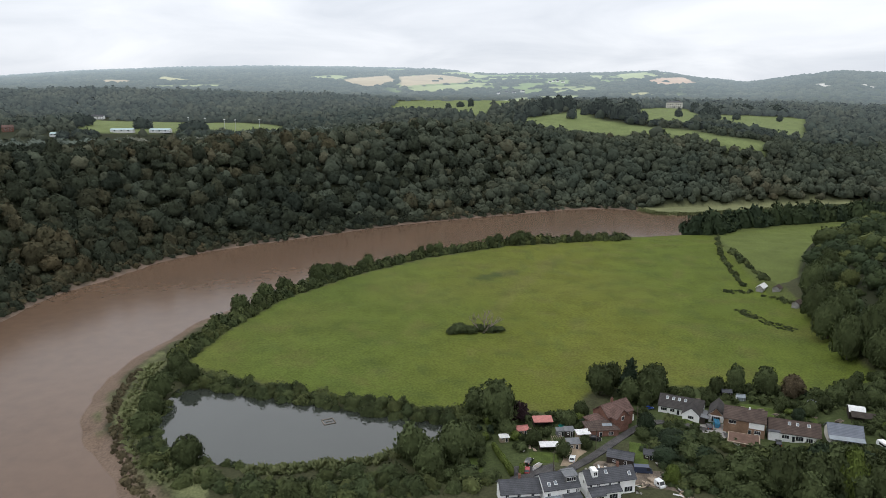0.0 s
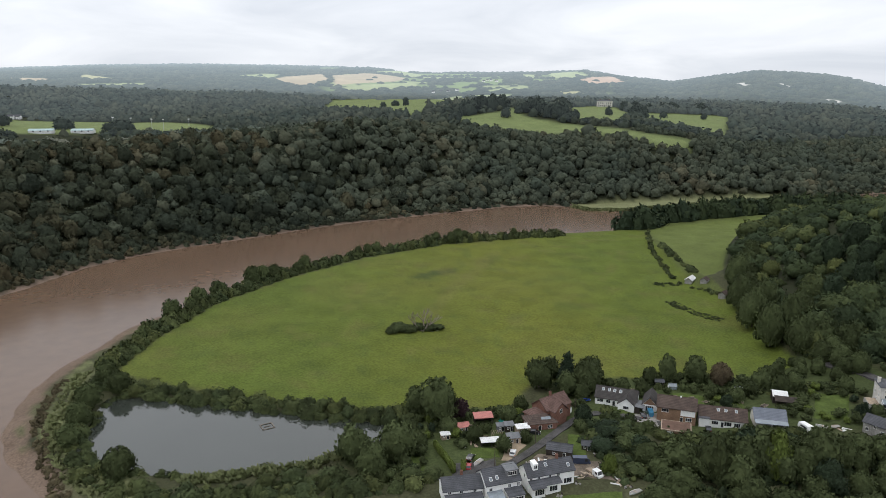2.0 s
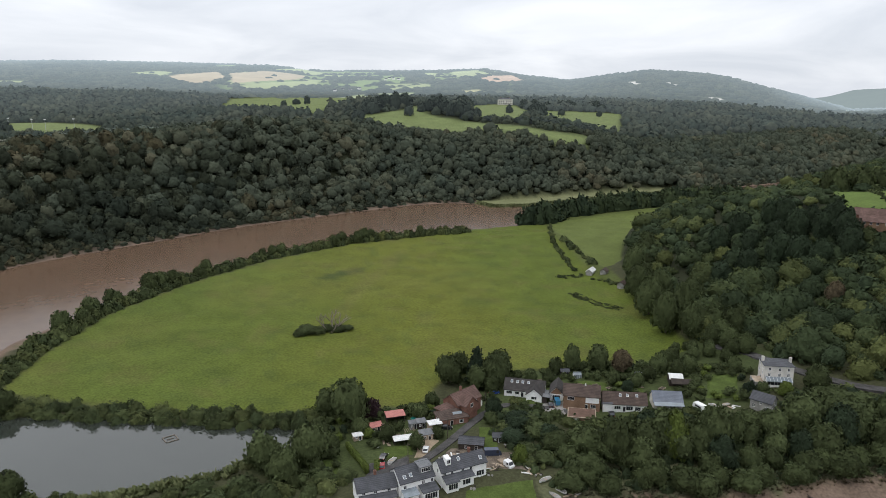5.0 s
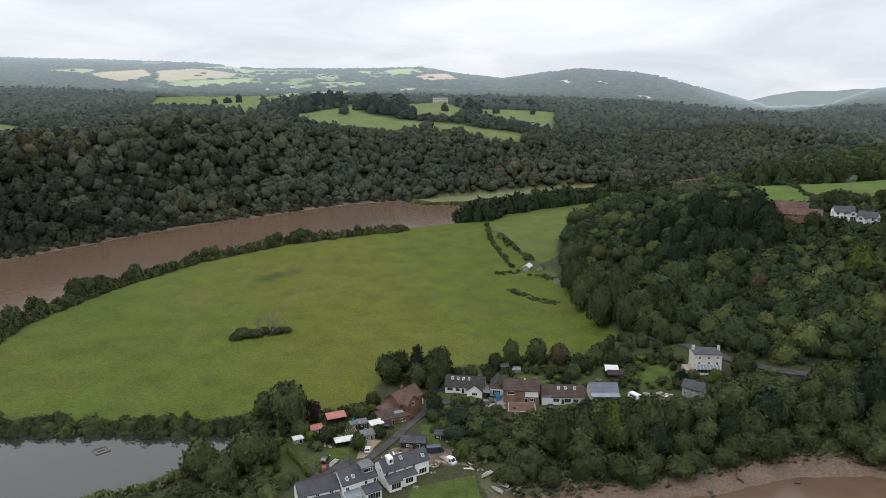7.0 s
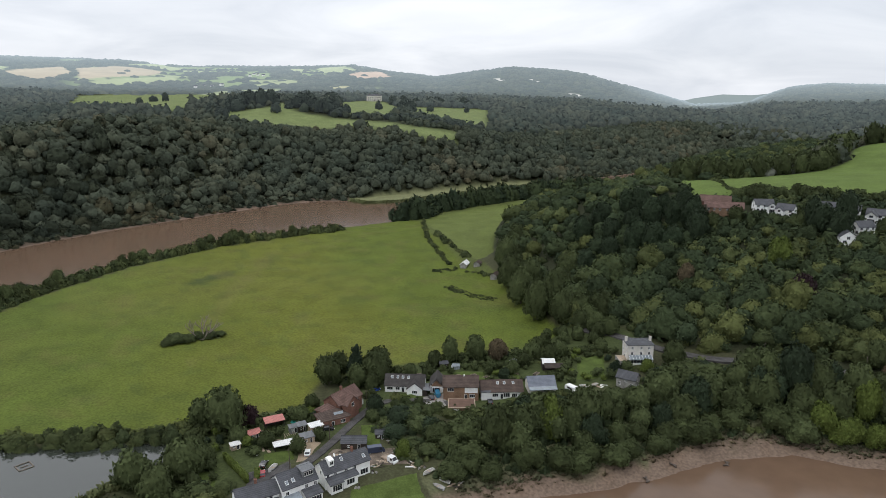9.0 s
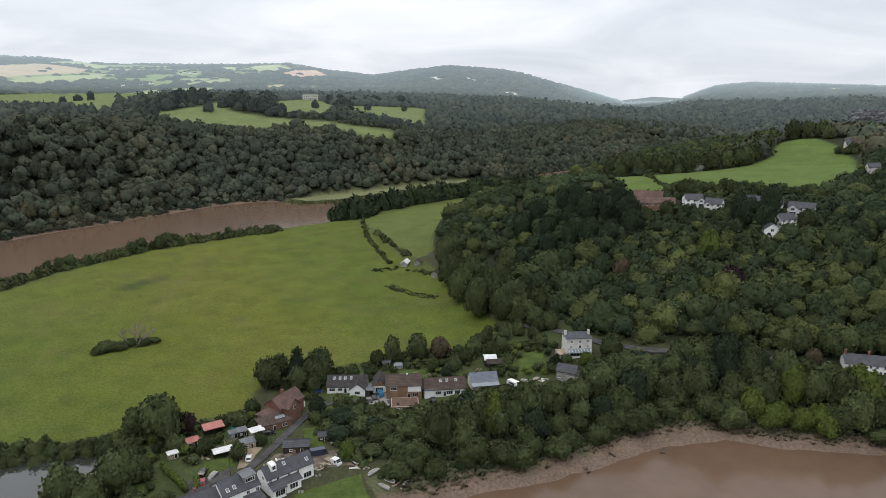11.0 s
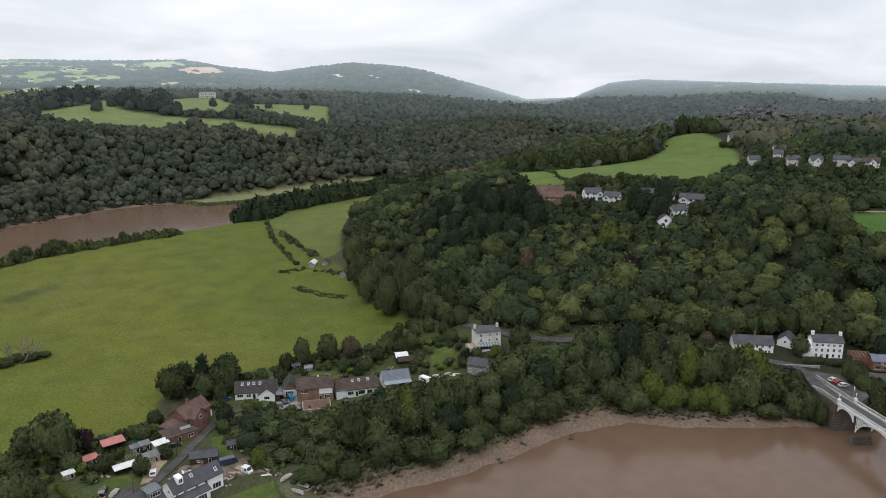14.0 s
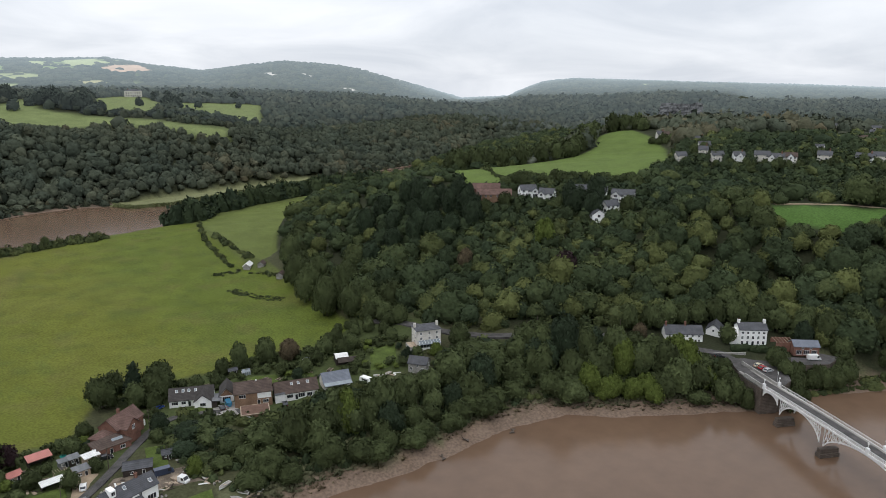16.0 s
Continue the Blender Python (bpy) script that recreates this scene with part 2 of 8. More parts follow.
# heights of the ground in metres: (x, y, z)
LOW = [(-110, 300, 5), (0, 400, 5), (100, 550, 5), (50, 250, 5.5), (200, 560, 5), (190, 420, 6), (170, 280, 7), (-100, 210, 4.5), (40, 190, 6),
       (120, 185, 6), (100, 230, 7), (140, 220, 8), (180, 220, 12), (210, 200, 13), (250, 150, 12), (285, 125, 12), (305, 100, 10), (330, 60, 10), (290, 70, 6)]
HILL = [(360, 620, 8), (300, 530, 14), (306, 420, 44), (246, 400, 24), (327, 327, 53), (400, 255, 56), (567, 419, 70), (504, 306, 66), (348, 389, 55),
        (302, 292, 48), (336, 235, 49), (375, 167, 51), (411, 126, 52), (320, 140, 20), (298, 180, 24), (253, 212, 22), (212, 253, 15), (225, 330, 16),
        (*pol(37.5, 760), 5), (*pol(42, 720), 16), (*pol(46, 780), 14), (*pol(50, 860), 20), (*pol(48, 660), 46), (*pol(52, 720), 58), (*pol(43, 590), 46), (737, 516, 62), (943, 567, 50), (1197, 508, 52), (1339, 409, 58), (886, 156, 60), (600, 30, 45), (*pol(62.5, 548), 72), (*pol(66.5, 550), 73), (*pol(71, 590), 72), (*pol(62.5, 476), 55), (*pol(69, 486), 55), (*pol(61.5, 640), 76), (*pol(66, 640), 73)]
UPLAND = [(-317, 509, 76), (-167, 741, 74), (46, 869, 80), (225, 902, 60), (330, 810, 40), (469, 900, 48), (-423, 906, 56), (-465, 997, 70), (-262, 1000, 60), (-676, 1450, 72), (-803, 1722, 120), (-1050, 1560, 114), (-330, 1871, 108), (-950, 2200, 124),
          (-89, 1698, 84), (166, 1893, 98), (50, 1150, 70), (55, 1249, 84), (125, 1000, 72), (144, 1090, 85), (277, 1013, 78), (520, 1619, 90), (392, 871, 58), (674, 1340, 72), (951, 1409, 82),
          (1286, 1532, 54), (1762, 1478, 78), (2073, 1398, 80), (-1500, 900, 95), (-1400, 2200, 120), (700, 2400, 110), (0, 2600, 104), (1300, 2300, 100), (2500, 800, 85), (800, 1000, 40), (1500, 1000, 50), (0, -250, 28), (-350, -150, 40), (350, -300, 30), (0, -1500, 60), (-1800, -900, 70), (1800, -1200, 50)]


def surface_of(points, soft=70.0):
    p = np.array(points, dtype=float)
    k = np.sqrt(((p[:, None, :2] - p[None, :, :2]) ** 2).sum(2) + soft ** 2)
    n = len(p)
    a = np.zeros((n + 1, n + 1))
    a[:n, :n], a[:n, n], a[n, :n] = k, 1, 1
    w = np.linalg.solve(a, np.append(p[:, 2], 0))

    def height(x, y):
        z = np.full(np.shape(x), w[n])
        for (px, py, _), c in zip(p, w):
            z = z + c * np.sqrt((x - px) ** 2 + (y - py) ** 2 + soft ** 2)
        return z
    return height


near_land, far_land = surface_of(LOW + HILL, 25.0), surface_of(UPLAND, 120.0)


def land(x, y):
    """Height of the ground, and the signed distances from the two banks."""
    x, y = np.asarray(x, dtype=float), np.asarray(y, dtype=float)
    jag = (2.2 * wob(x, y, 26, 3) + 1.1 * wob(x, y, 7, 5)) * (1 - 0.7 * step(540, 640, y))
    di, do = inside(x, y, INNER) + jag, inside(x, y, OUTER) + jag
    z = np.full(x.shape, -2.5)
    zi = near_land(x, y)
    flat = step(-4, 6, np.maximum(inside(x, y, MEADOW), inside(x, y, MEADOW_2)))
    zi = zi * (1 - flat) + (5.2 + 0.35 * wob(x, y, 60, 8)) * flat
    zi = zi + 0.25 * wob(x, y, 12, 9) * (1 - 0.7 * flat)
    mud_rim = 0.1 * np.clip(di, 0, 1) + 3.1 * step(0, 12, di) + 0.7 * wob(x, y, 5, 4) * step(0, 4, di)
    zi = np.where(di > 0, mud_rim + (zi - 3.2) * step(9, 26, di), np.maximum(z, 0.22 * di))
    zo = far_land(x, y) + 3 * wob(x, y, 120, 11) + 1.0 * wob(x, y, 30, 12)
    marsh = inside(x, y, MARSH)
    rim = 2.4 * step(0, 10, do)
    zo = np.where(do > 0, rim + (zo - 2.4) * step(8, 175, do - 28 * step(-10, 10, marsh)) ** 0.85, np.maximum(z, 0.22 * do))
    zo = np.where(marsh > 0, np.minimum(zo, 1.6 + 0.2 * wob(x, y, 8, 2)), zo)
    bear, dist = np.degrees(np.arctan2(x, y)), np.hypot(x, y)
    z = np.maximum(zi, zo) + np.interp(bear, [44, 48, 53.5, 58.8, 62.7, 72, 84], [0, 17, 19, 30, 24, 20, 0]) * step(1500, 1950, dist)
    hole = inside(x, y, POND) + 1.5 * wob(x, y, 9, 6)
    z = np.where(hole > -3, np.minimum(z, 4.4 - 1.6 * step(-3, 4, hole)), z)
    return z, di, do


def ground_at(x, y):
    z, _, _ = land(np.array([x], dtype=float), np.array([y], dtype=float))
    return float(z[0])


# park: upland pasture, its green paled to paint in distance haze
COVER = dict(meadow=(0.110, 0.120, 0.021), pasture=(0.105, 0.128, 0.036), woodland=(0.030, 0.034, 0.018), mud=(0.165, 0.120, 0.090),
             lawn=(0.085, 0.140, 0.024), scrub=(0.058, 0.060, 0.031), marsh=(0.165, 0.172, 0.085), park=(0.150, 0.182, 0.072))


def cover_of(x, y, z, di, do):
    c = np.empty(x.shape + (3,))
    c[:] = COVER["woodland"]

    def lay(where, what):
        k = np.clip(where, 0, 1)[..., None]
        c[:] = c * (1 - k) + np.array(COVER[what] if isinstance(what, str) else what) * k

    lay(step(-6, 0, inside(x, y, [(-130, 190), (10, 150), (150, 150), (215, 170), (215, 240), (170, 275), (60, 245), (10, 240)])), "scrub")
    m = inside(x, y, MEADOW)
    lay(step(-52, -44, np.maximum(m, inside(x, y, MEADOW_2))) * (di > 6) * (z < 12), "scrub")
    lay(step(-14, -8, np.maximum(m, inside(x, y, MEADOW_2))) * (di > 10) * (y > 330) * (x > 150) * (z < 9), (0.078, 0.094, 0.028))
    lay(step(-3, 2, inside(x, y, [(70, 264), (62, 244), (100, 252), (150, 244), (175, 228), (200, 230), (190, 275), (150, 275)])), (0.052, 0.066, 0.025))
    lay(step(-4, 2, inside(x, y, [(-14, 208), (0, 192), (20, 196), (60, 218), (100, 212), (160, 206), (172, 212), (160, 240), (110, 256), (60, 240), (10, 236)])) * 0.75, (0.060, 0.080, 0.028))
    lay(step(-1.5, 1.0, m), "meadow")
    lay(step(-2, 1, m) * 0.6 * step(80, -70, x + 25 * wob(x, y, 60, 22)), (0.070, 0.107, 0.023))
    lay(step(-2, 1, m) * 0.35 * step(0.0, 0.7, wob(x, y, 85, 21)), (0.138, 0.134, 0.036))
    lay(step(-2, 1, m) * 0.7 * step(80, 160, x + 30 * wob(x, y, 70, 25)), (0.082, 0.112, 0.020))
    lay(step(-2, 1, m) * 0.16 * step(0.1, 0.6, wob(x * 0.35 + y * 0.5, y * 1.6 - x * 0.4, 30, 23)), (0.072, 0.098, 0.018))
    lay(step(0.15, 0.7, np.exp(-((x - 36 - 1.1 * (y - 443)) / 11) ** 2 - ((y - 443) / 13) ** 2) + 0.16 * wob(x, y, 6, 27)) * 0.8, (0.045, 0.060, 0.022))
    lay(step(7, 2, line_dist(x, y, [(84, 500), (64, 452), (40, 400), (24, 352)]) + 2 * wob(x, y, 9, 28)) * 0.4, (0.128, 0.122, 0.038))
    lay(step(-2, 1, m) * 0.42 * step(0.1, 0.5, wob(x, y * 1.2, 14, 29)), (0.112, 0.106, 0.034))
    lay(step(-2, 1, m) * 0.40 * step(0.1, 0.5, wob(x, y * 1.2, 9, 30)), (0.066, 0.088, 0.022))
    lay(step(-1.5, 1.0, inside(x, y, MEADOW_2)), "pasture")
    lay(step(-3, 3, inside(x, y, [(222, 588), (240, 636), (300, 640), (372, 650), (366, 622), (300, 604)])), (0.088, 0.104, 0.030))
    lay(step(-2, 2, inside(x, y, HILL_FIELD)), (0.100, 0.140, 0.036))
    lay(step(-2, 2, inside(x, y, LAWN)), (0.062, 0.115, 0.027))
    for f in FIELDS:
        lay(step(-8, 8, inside(x, y, f)), "park")
    lay(step(-3, 3, inside(x, y, MARSH)), "marsh")
    lay(step(11, 7, di + 2 * wob(x, y, 9, 31)) * (di > -3) * (do < 0), "mud")
    lay(step(9, 5, do + 2 * wob(x, y, 9, 31)) * (do > -3) * (di < 0) * (inside(x, y, MARSH) < 0), "mud")
    lay(step(-0.5, 0.2, wob(x, y, 16, 38)) * 0.85 * step(0, 3, do) * step(14, 8, do) * (di < 0) * (inside(x, y, MARSH) < 0), (0.075, 0.060, 0.044))
    lay(step(0.0, 0.5, wob(x, y, 6, 33)) * 0.55 * (di > -2) * step(12, 5, di) * (do < 0), (0.150, 0.105, 0.075))
    lay(step(0.15, 0.4, wob(x, y, 11, 35)) * 0.8 * step(4, 7, di) * step(16, 11, di) * (do < 0) * (z < 6), (0.085, 0.095, 0.045))
    lay(step(-0.6, -0.1, wob(x, y, 14, 36)) * step(10, 13, di) * step(26, 21, di) * (x < -70) * (y < 306), (0.140, 0.150, 0.070))
    lay(step(-0.3, 0.2, wob(x, y, 8, 37)) * step(9, 12, di) * step(24, 18, di) * (x > 70) * (y < 212) * 0.8, (0.118, 0.122, 0.066))
    lay((di < 0) & (do < 0), "mud")
    return c


def mark(me, name, values):
    """A value for each corner point: three numbers for a colour, one for a shade."""
    v = np.asarray(values, dtype=np.float32)
    if v.ndim == 1:
        me.attributes.new(name, "FLOAT", "POINT").data.foreach_set("value", v)
    else:
        me.attributes.new(name, "FLOAT_COLOR", "POINT").data.foreach_set("color", np.concatenate([v, np.ones((len(v), 1), dtype=np.float32)], 1).ravel())


def sheet(name, bearings, radii, height, cover, mat):
    """A sheet of land on rings about the middle of the place."""
    b, r = np.meshgrid(np.radians(bearings), radii, indexing="ij")
    x, y = r * np.sin(b), r * np.cos(b)
    z, di, do = height(x, y)
    na, nr = x.shape
    idx = np.arange(na * nr).reshape(na, nr)
    f = np.stack([idx[:-1, :-1], idx[:-1, 1:], idx[1:, 1:], idx[1:, :-1]], -1).reshape(-1, 4)[:, ::-1]
    me = mesh_of(name, np.stack([x, y, z], -1).reshape(-1, 3), f, mat, True)
    mark(me, "cover", cover(x, y, z, di, do).reshape(-1, 3))
    return new(name, me)


AROUND = np.concatenate([np.arange(-42, 84, 0.24), np.arange(84, 318.1, 3.0)])
RINGS = np.unique(np.concatenate([[0.001, 30, 60, 90, 110], 128 * 1.016 ** np.arange(0, 175), np.arange(560, 800, 3.0), [2050]]))
ground = tagged(sheet("ground", AROUND, RINGS, land, cover_of, M_ground), "river valley ground with meadow grass, woodland soil and mud banks", "ground", kind="structure")

river_me = mesh_of("river", [(-2700, -2700, 0), (2700, -2700, 0), (2700, 1100, 0), (-2700, 1100, 0)], [(0, 1, 2, 3)], M_river)
tagged(new("water_river", river_me), "wide silty brown tidal river with smooth water", "river", kind="structure")
bmw = bmesh.new()
mid_x, mid_y = sum(p[0] for p in POND) / len(POND), sum(p[1] for p in POND) / len(POND)
bmw.faces.new([bmw.verts.new((p[0] + 3.0 * (p[0] - mid_x) / math.hypot(p[0] - mid_x, p[1] - mid_y), p[1] + 3.0 * (p[1] - mid_y) / math.hypot(p[0] - mid_x, p[1] - mid_y), 4.0)) for p in reversed(POND)])
pond_me = bpy.data.meshes.new("pond")
bmw.to_mesh(pond_me)
pond_me.materials.append(M_pond)
tagged(new("water_pond", pond_me), "still grey pond reflecting the overcast sky", "pond", kind="structure")

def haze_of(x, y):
    """The pale blue air light of the far distance, thicker the farther off, to be painted in as emission."""
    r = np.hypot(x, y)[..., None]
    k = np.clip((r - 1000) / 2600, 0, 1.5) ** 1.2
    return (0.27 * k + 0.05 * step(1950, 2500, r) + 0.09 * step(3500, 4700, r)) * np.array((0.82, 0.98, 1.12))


# ---- the hills beyond ----
RIDGE = [(-60, 1.2), (-31.4, 1.2), (-26, 1.64), (-20, 1.95), (-13.7, 2.1), (-7, 2.05), (-0.6, 1.96), (3.4, 1.6), (9.5, 1.6), (14, 1.68), (16.3, 1.75), (18.8, 1.33), (22.7, 0.9), (25.6, 1.27),
         (28.7, 1.62), (31, 1.5), (33.8, 1.22), (37.4, 0.26), (39.9, -0.4), (42.5, -1.15), (46.3, -1.0), (47.6, -0.42), (49.1, 0.12), (51.4, 0.33), (56.5, 0.18), (62.9, 0.0), (68.7, -0.15), (72.6, -0.3), (100, -0.4), (250, 0.5), (300, 1.2)]
CREST = [(-60, 4600), (-8, 4550), (4, 4100), (17, 3900), (23, 3600), (29, 3350), (37, 3300), (40, 4300), (100, 4500), (300, 4600)]


NEAR_EDGE = 1990.0


def beyond(x, y):
    r, b = np.hypot(x, y), np.degrees(np.arctan2(x, y))
    b = np.where(b < -60, b + 360, b)
    crest = np.interp(b, [c[0] for c in CREST], [c[1] for c in CREST])
    top = 120 + crest * np.tan(np.radians(np.interp(b, [c[0] for c in RIDGE], [c[1] for c in RIDGE]))) - 8
    foot, _, _ = land(NEAR_EDGE * np.sin(np.radians(b)), NEAR_EDGE * np.cos(np.radians(b)))
    foot = np.clip(foot, 20, 128)
    t = (r - NEAR_EDGE) / (crest - NEAR_EDGE)
    z = np.where(t < 1, foot + (top - foot) * step(-0.05, 1.0, t) ** 1.15, top - (r - crest) * 0.06)
    return z + 7 * wob(x, y, 420, 41) * step(0, 0.3, t) * step(1.0, 0.7, t) - 4 * (r < NEAR_EDGE + 30), t, b


TONE = dict(straw=(0.34, 0.32, 0.17), stubble=(0.36, 0.29, 0.19), pale=(0.27, 0.30, 0.15), green=(0.17, 0.22, 0.09), pink=(0.44, 0.31, 0.22), rock=(0.50, 0.47, 0.42))
# fields on the far hillside as bearing and height over the horizon, in degrees
FAR_FIELDS = [
    ("pale", [(-10.9, 1.30), (-8.4, 1.48), (-7.3, 1.38), (-8.2, 1.13), (-10.0, 1.16)]),
    ("stubble", [(-8.2, 1.13), (-4.1, 1.51), (-3.8, 1.08), (-4.8, 0.65), (-6.1, 0.52), (-7.5, 0.81)]),
    ("stubble", [(-3.6, 1.38), (-1.0, 1.56), (1.0, 1.41), (2.5, 1.16), (1.4, 0.87), (-1.9, 0.69), (-3.2, 0.54), (-3.6, 0.86)]),
    ("pale", [(-3.2, 0.41), (-0.8, 0.67), (3.1, 0.83), (3.2, 0.55), (1.0, 0.26), (-2.1, 0.15)]),
    ("pale", [(-1.0, 1.62), (1.9, 1.78), (3.9, 1.31), (2.8, 1.22), (1.0, 1.50)]),
    ("stubble", [(-26.3, 1.02), (-25.3, 1.05), (-23.3, 1.02), (-23.1, 0.87), (-24.3, 0.72), (-25.3, 0.83)]),
    ("straw", [(-21.6, 1.21), (-21.1, 1.33), (-19.3, 1.03), (-19.7, 0.93), (-21.5, 0.99)]),
    ("pale", [(-22.7, 0.58), (-18.2, 0.76), (-16.1, 0.71), (-18.2, 0.52), (-22.6, 0.45)])]
FAR_FIELDS += [
    ("green", [(5.8, 0.85), (7.4, 0.82), (7.3, 0.45), (6.4, 0.29), (5.7, 0.29)]),
    ("green", [(8.0, 1.02), (10.2, 1.11), (10.0, 0.69), (8.3, 0.64)]),
    ("pale", [(11.2, 1.47), (12.8, 1.45), (12.2, 1.19), (11.3, 1.22)]),
    ("pale", [(13.3, 1.50), (15.4, 1.62), (17.2, 1.38), (15.4, 1.12), (13.9, 1.07)]),
    ("pink", [(15.8, 1.00), (16.6, 1.23), (18.5, 1.23), (19.5, 0.84), (18.3, 0.69), (16.5, 0.73)]),
    ("pale", [(8.4, 0.19), (11.4, 0.66), (12.4, 0.47), (11.4, 0.23), (9.1, 0.09)]),
    ("straw", [(14.0, 0.09), (15.9, 0.18), (16.3, -0.05), (14.9, -0.17)]),
    ("pale", [(8.2, 0.36), (10.9, 0.70), (11.2, 0.62), (8.6, 0.24)]),
    ("green", [(7.6, 1.20), (9.5, 1.30), (9.8, 1.17), (7.8, 1.05)]),
    ("pale", [(4.7, -0.45), (6.0, -0.23), (7.8, -0.16), (10.4, -0.12), (11.3, -0.16), (8.1, -0.58), (6.6, -0.65), (5.6, -0.97), (3.6, -1.36), (1.8, -1.24)]),
    ("rock", [(27.3, 0.76), (28.1, 0.81), (28.2, 0.51), (27.4, 0.55)]),
    ("rock", [(30.1, 0.77), (30.9, 0.51), (30.8, 0.34), (30.0, 0.64)]),
    ("rock", [(32.2, -0.38), (33.9, -0.42), (34.5, -0.70), (33.4, -0.64)])]
FAR_FIELDS += [
    ("pale", [(39.9, -1.23), (42.8, -1.27), (43.9, -1.40), (43.5, -1.49), (40.1, -1.36)]),
    ("pale", [(56.2, -0.09), (57.4, -0.09), (57.4, -0.21), (56.4, -0.21)])]


def cover_beyond(x, y, z, t, b):
    c = np.empty(x.shape + (3,))
    c[:] = (0.05, 0.06, 0.035)
    el = np.degrees(np.arctan2(z - 120, np.hypot(x, y)))
    # smaller pastures among the woods of the open hillside
    p = (b + 1.6 * wob(x, y, 900, 51)) / 1.9
    u = np.floor(p)
    q = t * 9 + 1.4 * wob(x, y, 700, 52) + 0.6 * hash2(u, u, 3)
    v = np.floor(q)
    k = hash2(u, v, 9)[..., None]
    tone = np.where(k < 0.26, np.array((0.15, 0.19, 0.08)), np.where(k < 0.36, np.array((0.22, 0.25, 0.12)), np.array((0.055, 0.07, 0.04))))
    line = (np.minimum(p - u, 1 + u - p) < 0.03) | (np.minimum(q - v, 1 + v - q) < 0.10)
    tone = np.where(line[..., None], np.array((0.045, 0.055, 0.032)), tone)
    open_land = step(-5, -3, b) * step(18.8, 17, b) * step(0.20, 0.28, t) * step(1.02, 0.94, t)
    c[:] = c * (1 - open_land[..., None]) + tone * open_land[..., None]
    bb, ee = b + 0.25 * wob(x, y, 260, 55), el * 6 + 0.35 * wob(x, y, 180, 56)
    for what, edge in FAR_FIELDS:
        k = (step(0.04, 0.2, inside(bb, ee, [(a, e * 6) for a, e in edge])) * (t < 0.995))[..., None]
        c[:] = c * (1 - k) + np.array(TONE[what]) * 0.95 * k
    return c


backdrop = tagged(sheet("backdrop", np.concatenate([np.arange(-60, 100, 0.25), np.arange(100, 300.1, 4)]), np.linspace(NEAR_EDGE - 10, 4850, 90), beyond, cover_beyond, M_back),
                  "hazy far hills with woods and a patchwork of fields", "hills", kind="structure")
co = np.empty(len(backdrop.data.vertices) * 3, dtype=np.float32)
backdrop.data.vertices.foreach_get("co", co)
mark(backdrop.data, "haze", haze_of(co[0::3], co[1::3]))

FAR_RIDGE = [(30, -1.6), (36, -1.0), (38.6, -0.1), (39.6, -0.24), (41, -0.2), (42.6, 0.1), (44.5, 0.2), (46.5, 0.02), (49, 0.04), (54, -1.6)]


def blue_hill(x, y):
    r, b = np.hypot(x, y), np.degrees(np.arctan2(x, y))
    top = 120 + 5900 * np.tan(np.radians(np.interp(b, [c[0] for c in FAR_RIDGE], [c[1] for c in FAR_RIDGE]))) + 5 * wob(x, y, 260, 46)
    return top - np.abs(r - 5900) * 0.16, r, b


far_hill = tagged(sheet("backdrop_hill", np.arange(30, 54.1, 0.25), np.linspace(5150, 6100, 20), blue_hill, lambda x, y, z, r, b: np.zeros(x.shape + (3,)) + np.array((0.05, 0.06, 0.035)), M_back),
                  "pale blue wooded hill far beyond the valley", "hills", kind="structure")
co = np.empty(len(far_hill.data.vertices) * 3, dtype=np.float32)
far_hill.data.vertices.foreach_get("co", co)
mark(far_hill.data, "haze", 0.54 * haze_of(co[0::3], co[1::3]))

# ---- building materials ----
M_white = material("white_render", (0.82, 0.82, 0.80), 0.8, 0.2, 0.10, 0.35, 5.0, 0.05)
M_cream = material("grey_render", (0.60, 0.57, 0.52), 0.85, 0.2, 0.14, 0.4, 5.0, 0.08)
M_stone = material("grey_stone", (0.30, 0.29, 0.27), 0.9, 0.15, 0.28, 0.5, 3.0, 0.3, wave=0.35)
M_brick = material("red_brick", (0.20, 0.105, 0.078), 0.88, 0.15, 0.25, 0.4, 4.0, 0.2, wave=0.3)
M_tan = material("tan_brick", (0.23, 0.145, 0.095), 0.88, 0.15, 0.2, 0.4, 4.0, 0.2, wave=0.3)
M_slate = material("grey_slate", (0.066, 0.068, 0.075), 0.65, 0.3, 0.25, 0.4, 3.0, 0.25, wave=0.32)
M_slate_blue = material("blue_slate", (0.13, 0.145, 0.175), 0.5, 0.4, 0.18, 0.4, 3.0, 0.2, wave=0.32)
M_tile_brown = material("brown_tiles", (0.080, 0.058, 0.048), 0.8, 0.2, 0.28, 0.4, 3.0, 0.3, wave=0.34)
M_tile_dark = material("dark_tiles", (0.055, 0.050, 0.047), 0.8, 0.2, 0.28, 0.4, 3.0, 0.3, wave=0.34)
M_tile_red = material("weathered_red_tiles", (0.128, 0.080, 0.067), 0.85, 0.2, 0.3, 0.4, 3.0, 0.3, wave=0.34)
M_pink = material("faded_red_sheet", (0.44, 0.17, 0.145), 0.6, 0.3, 0.15, 0.5, 3.0, 0.15, wave=0.4, wave_dir="X")
M_felt = material("grey_felt", (0.16, 0.165, 0.17), 0.85, 0.2, 0.2, 0.6, 5.0, 0.1)
M_bitumen = material("brown_flat_roof", (0.125, 0.078, 0.058), 0.9, 0.15, 0.2, 0.5, 5.0, 0.1)
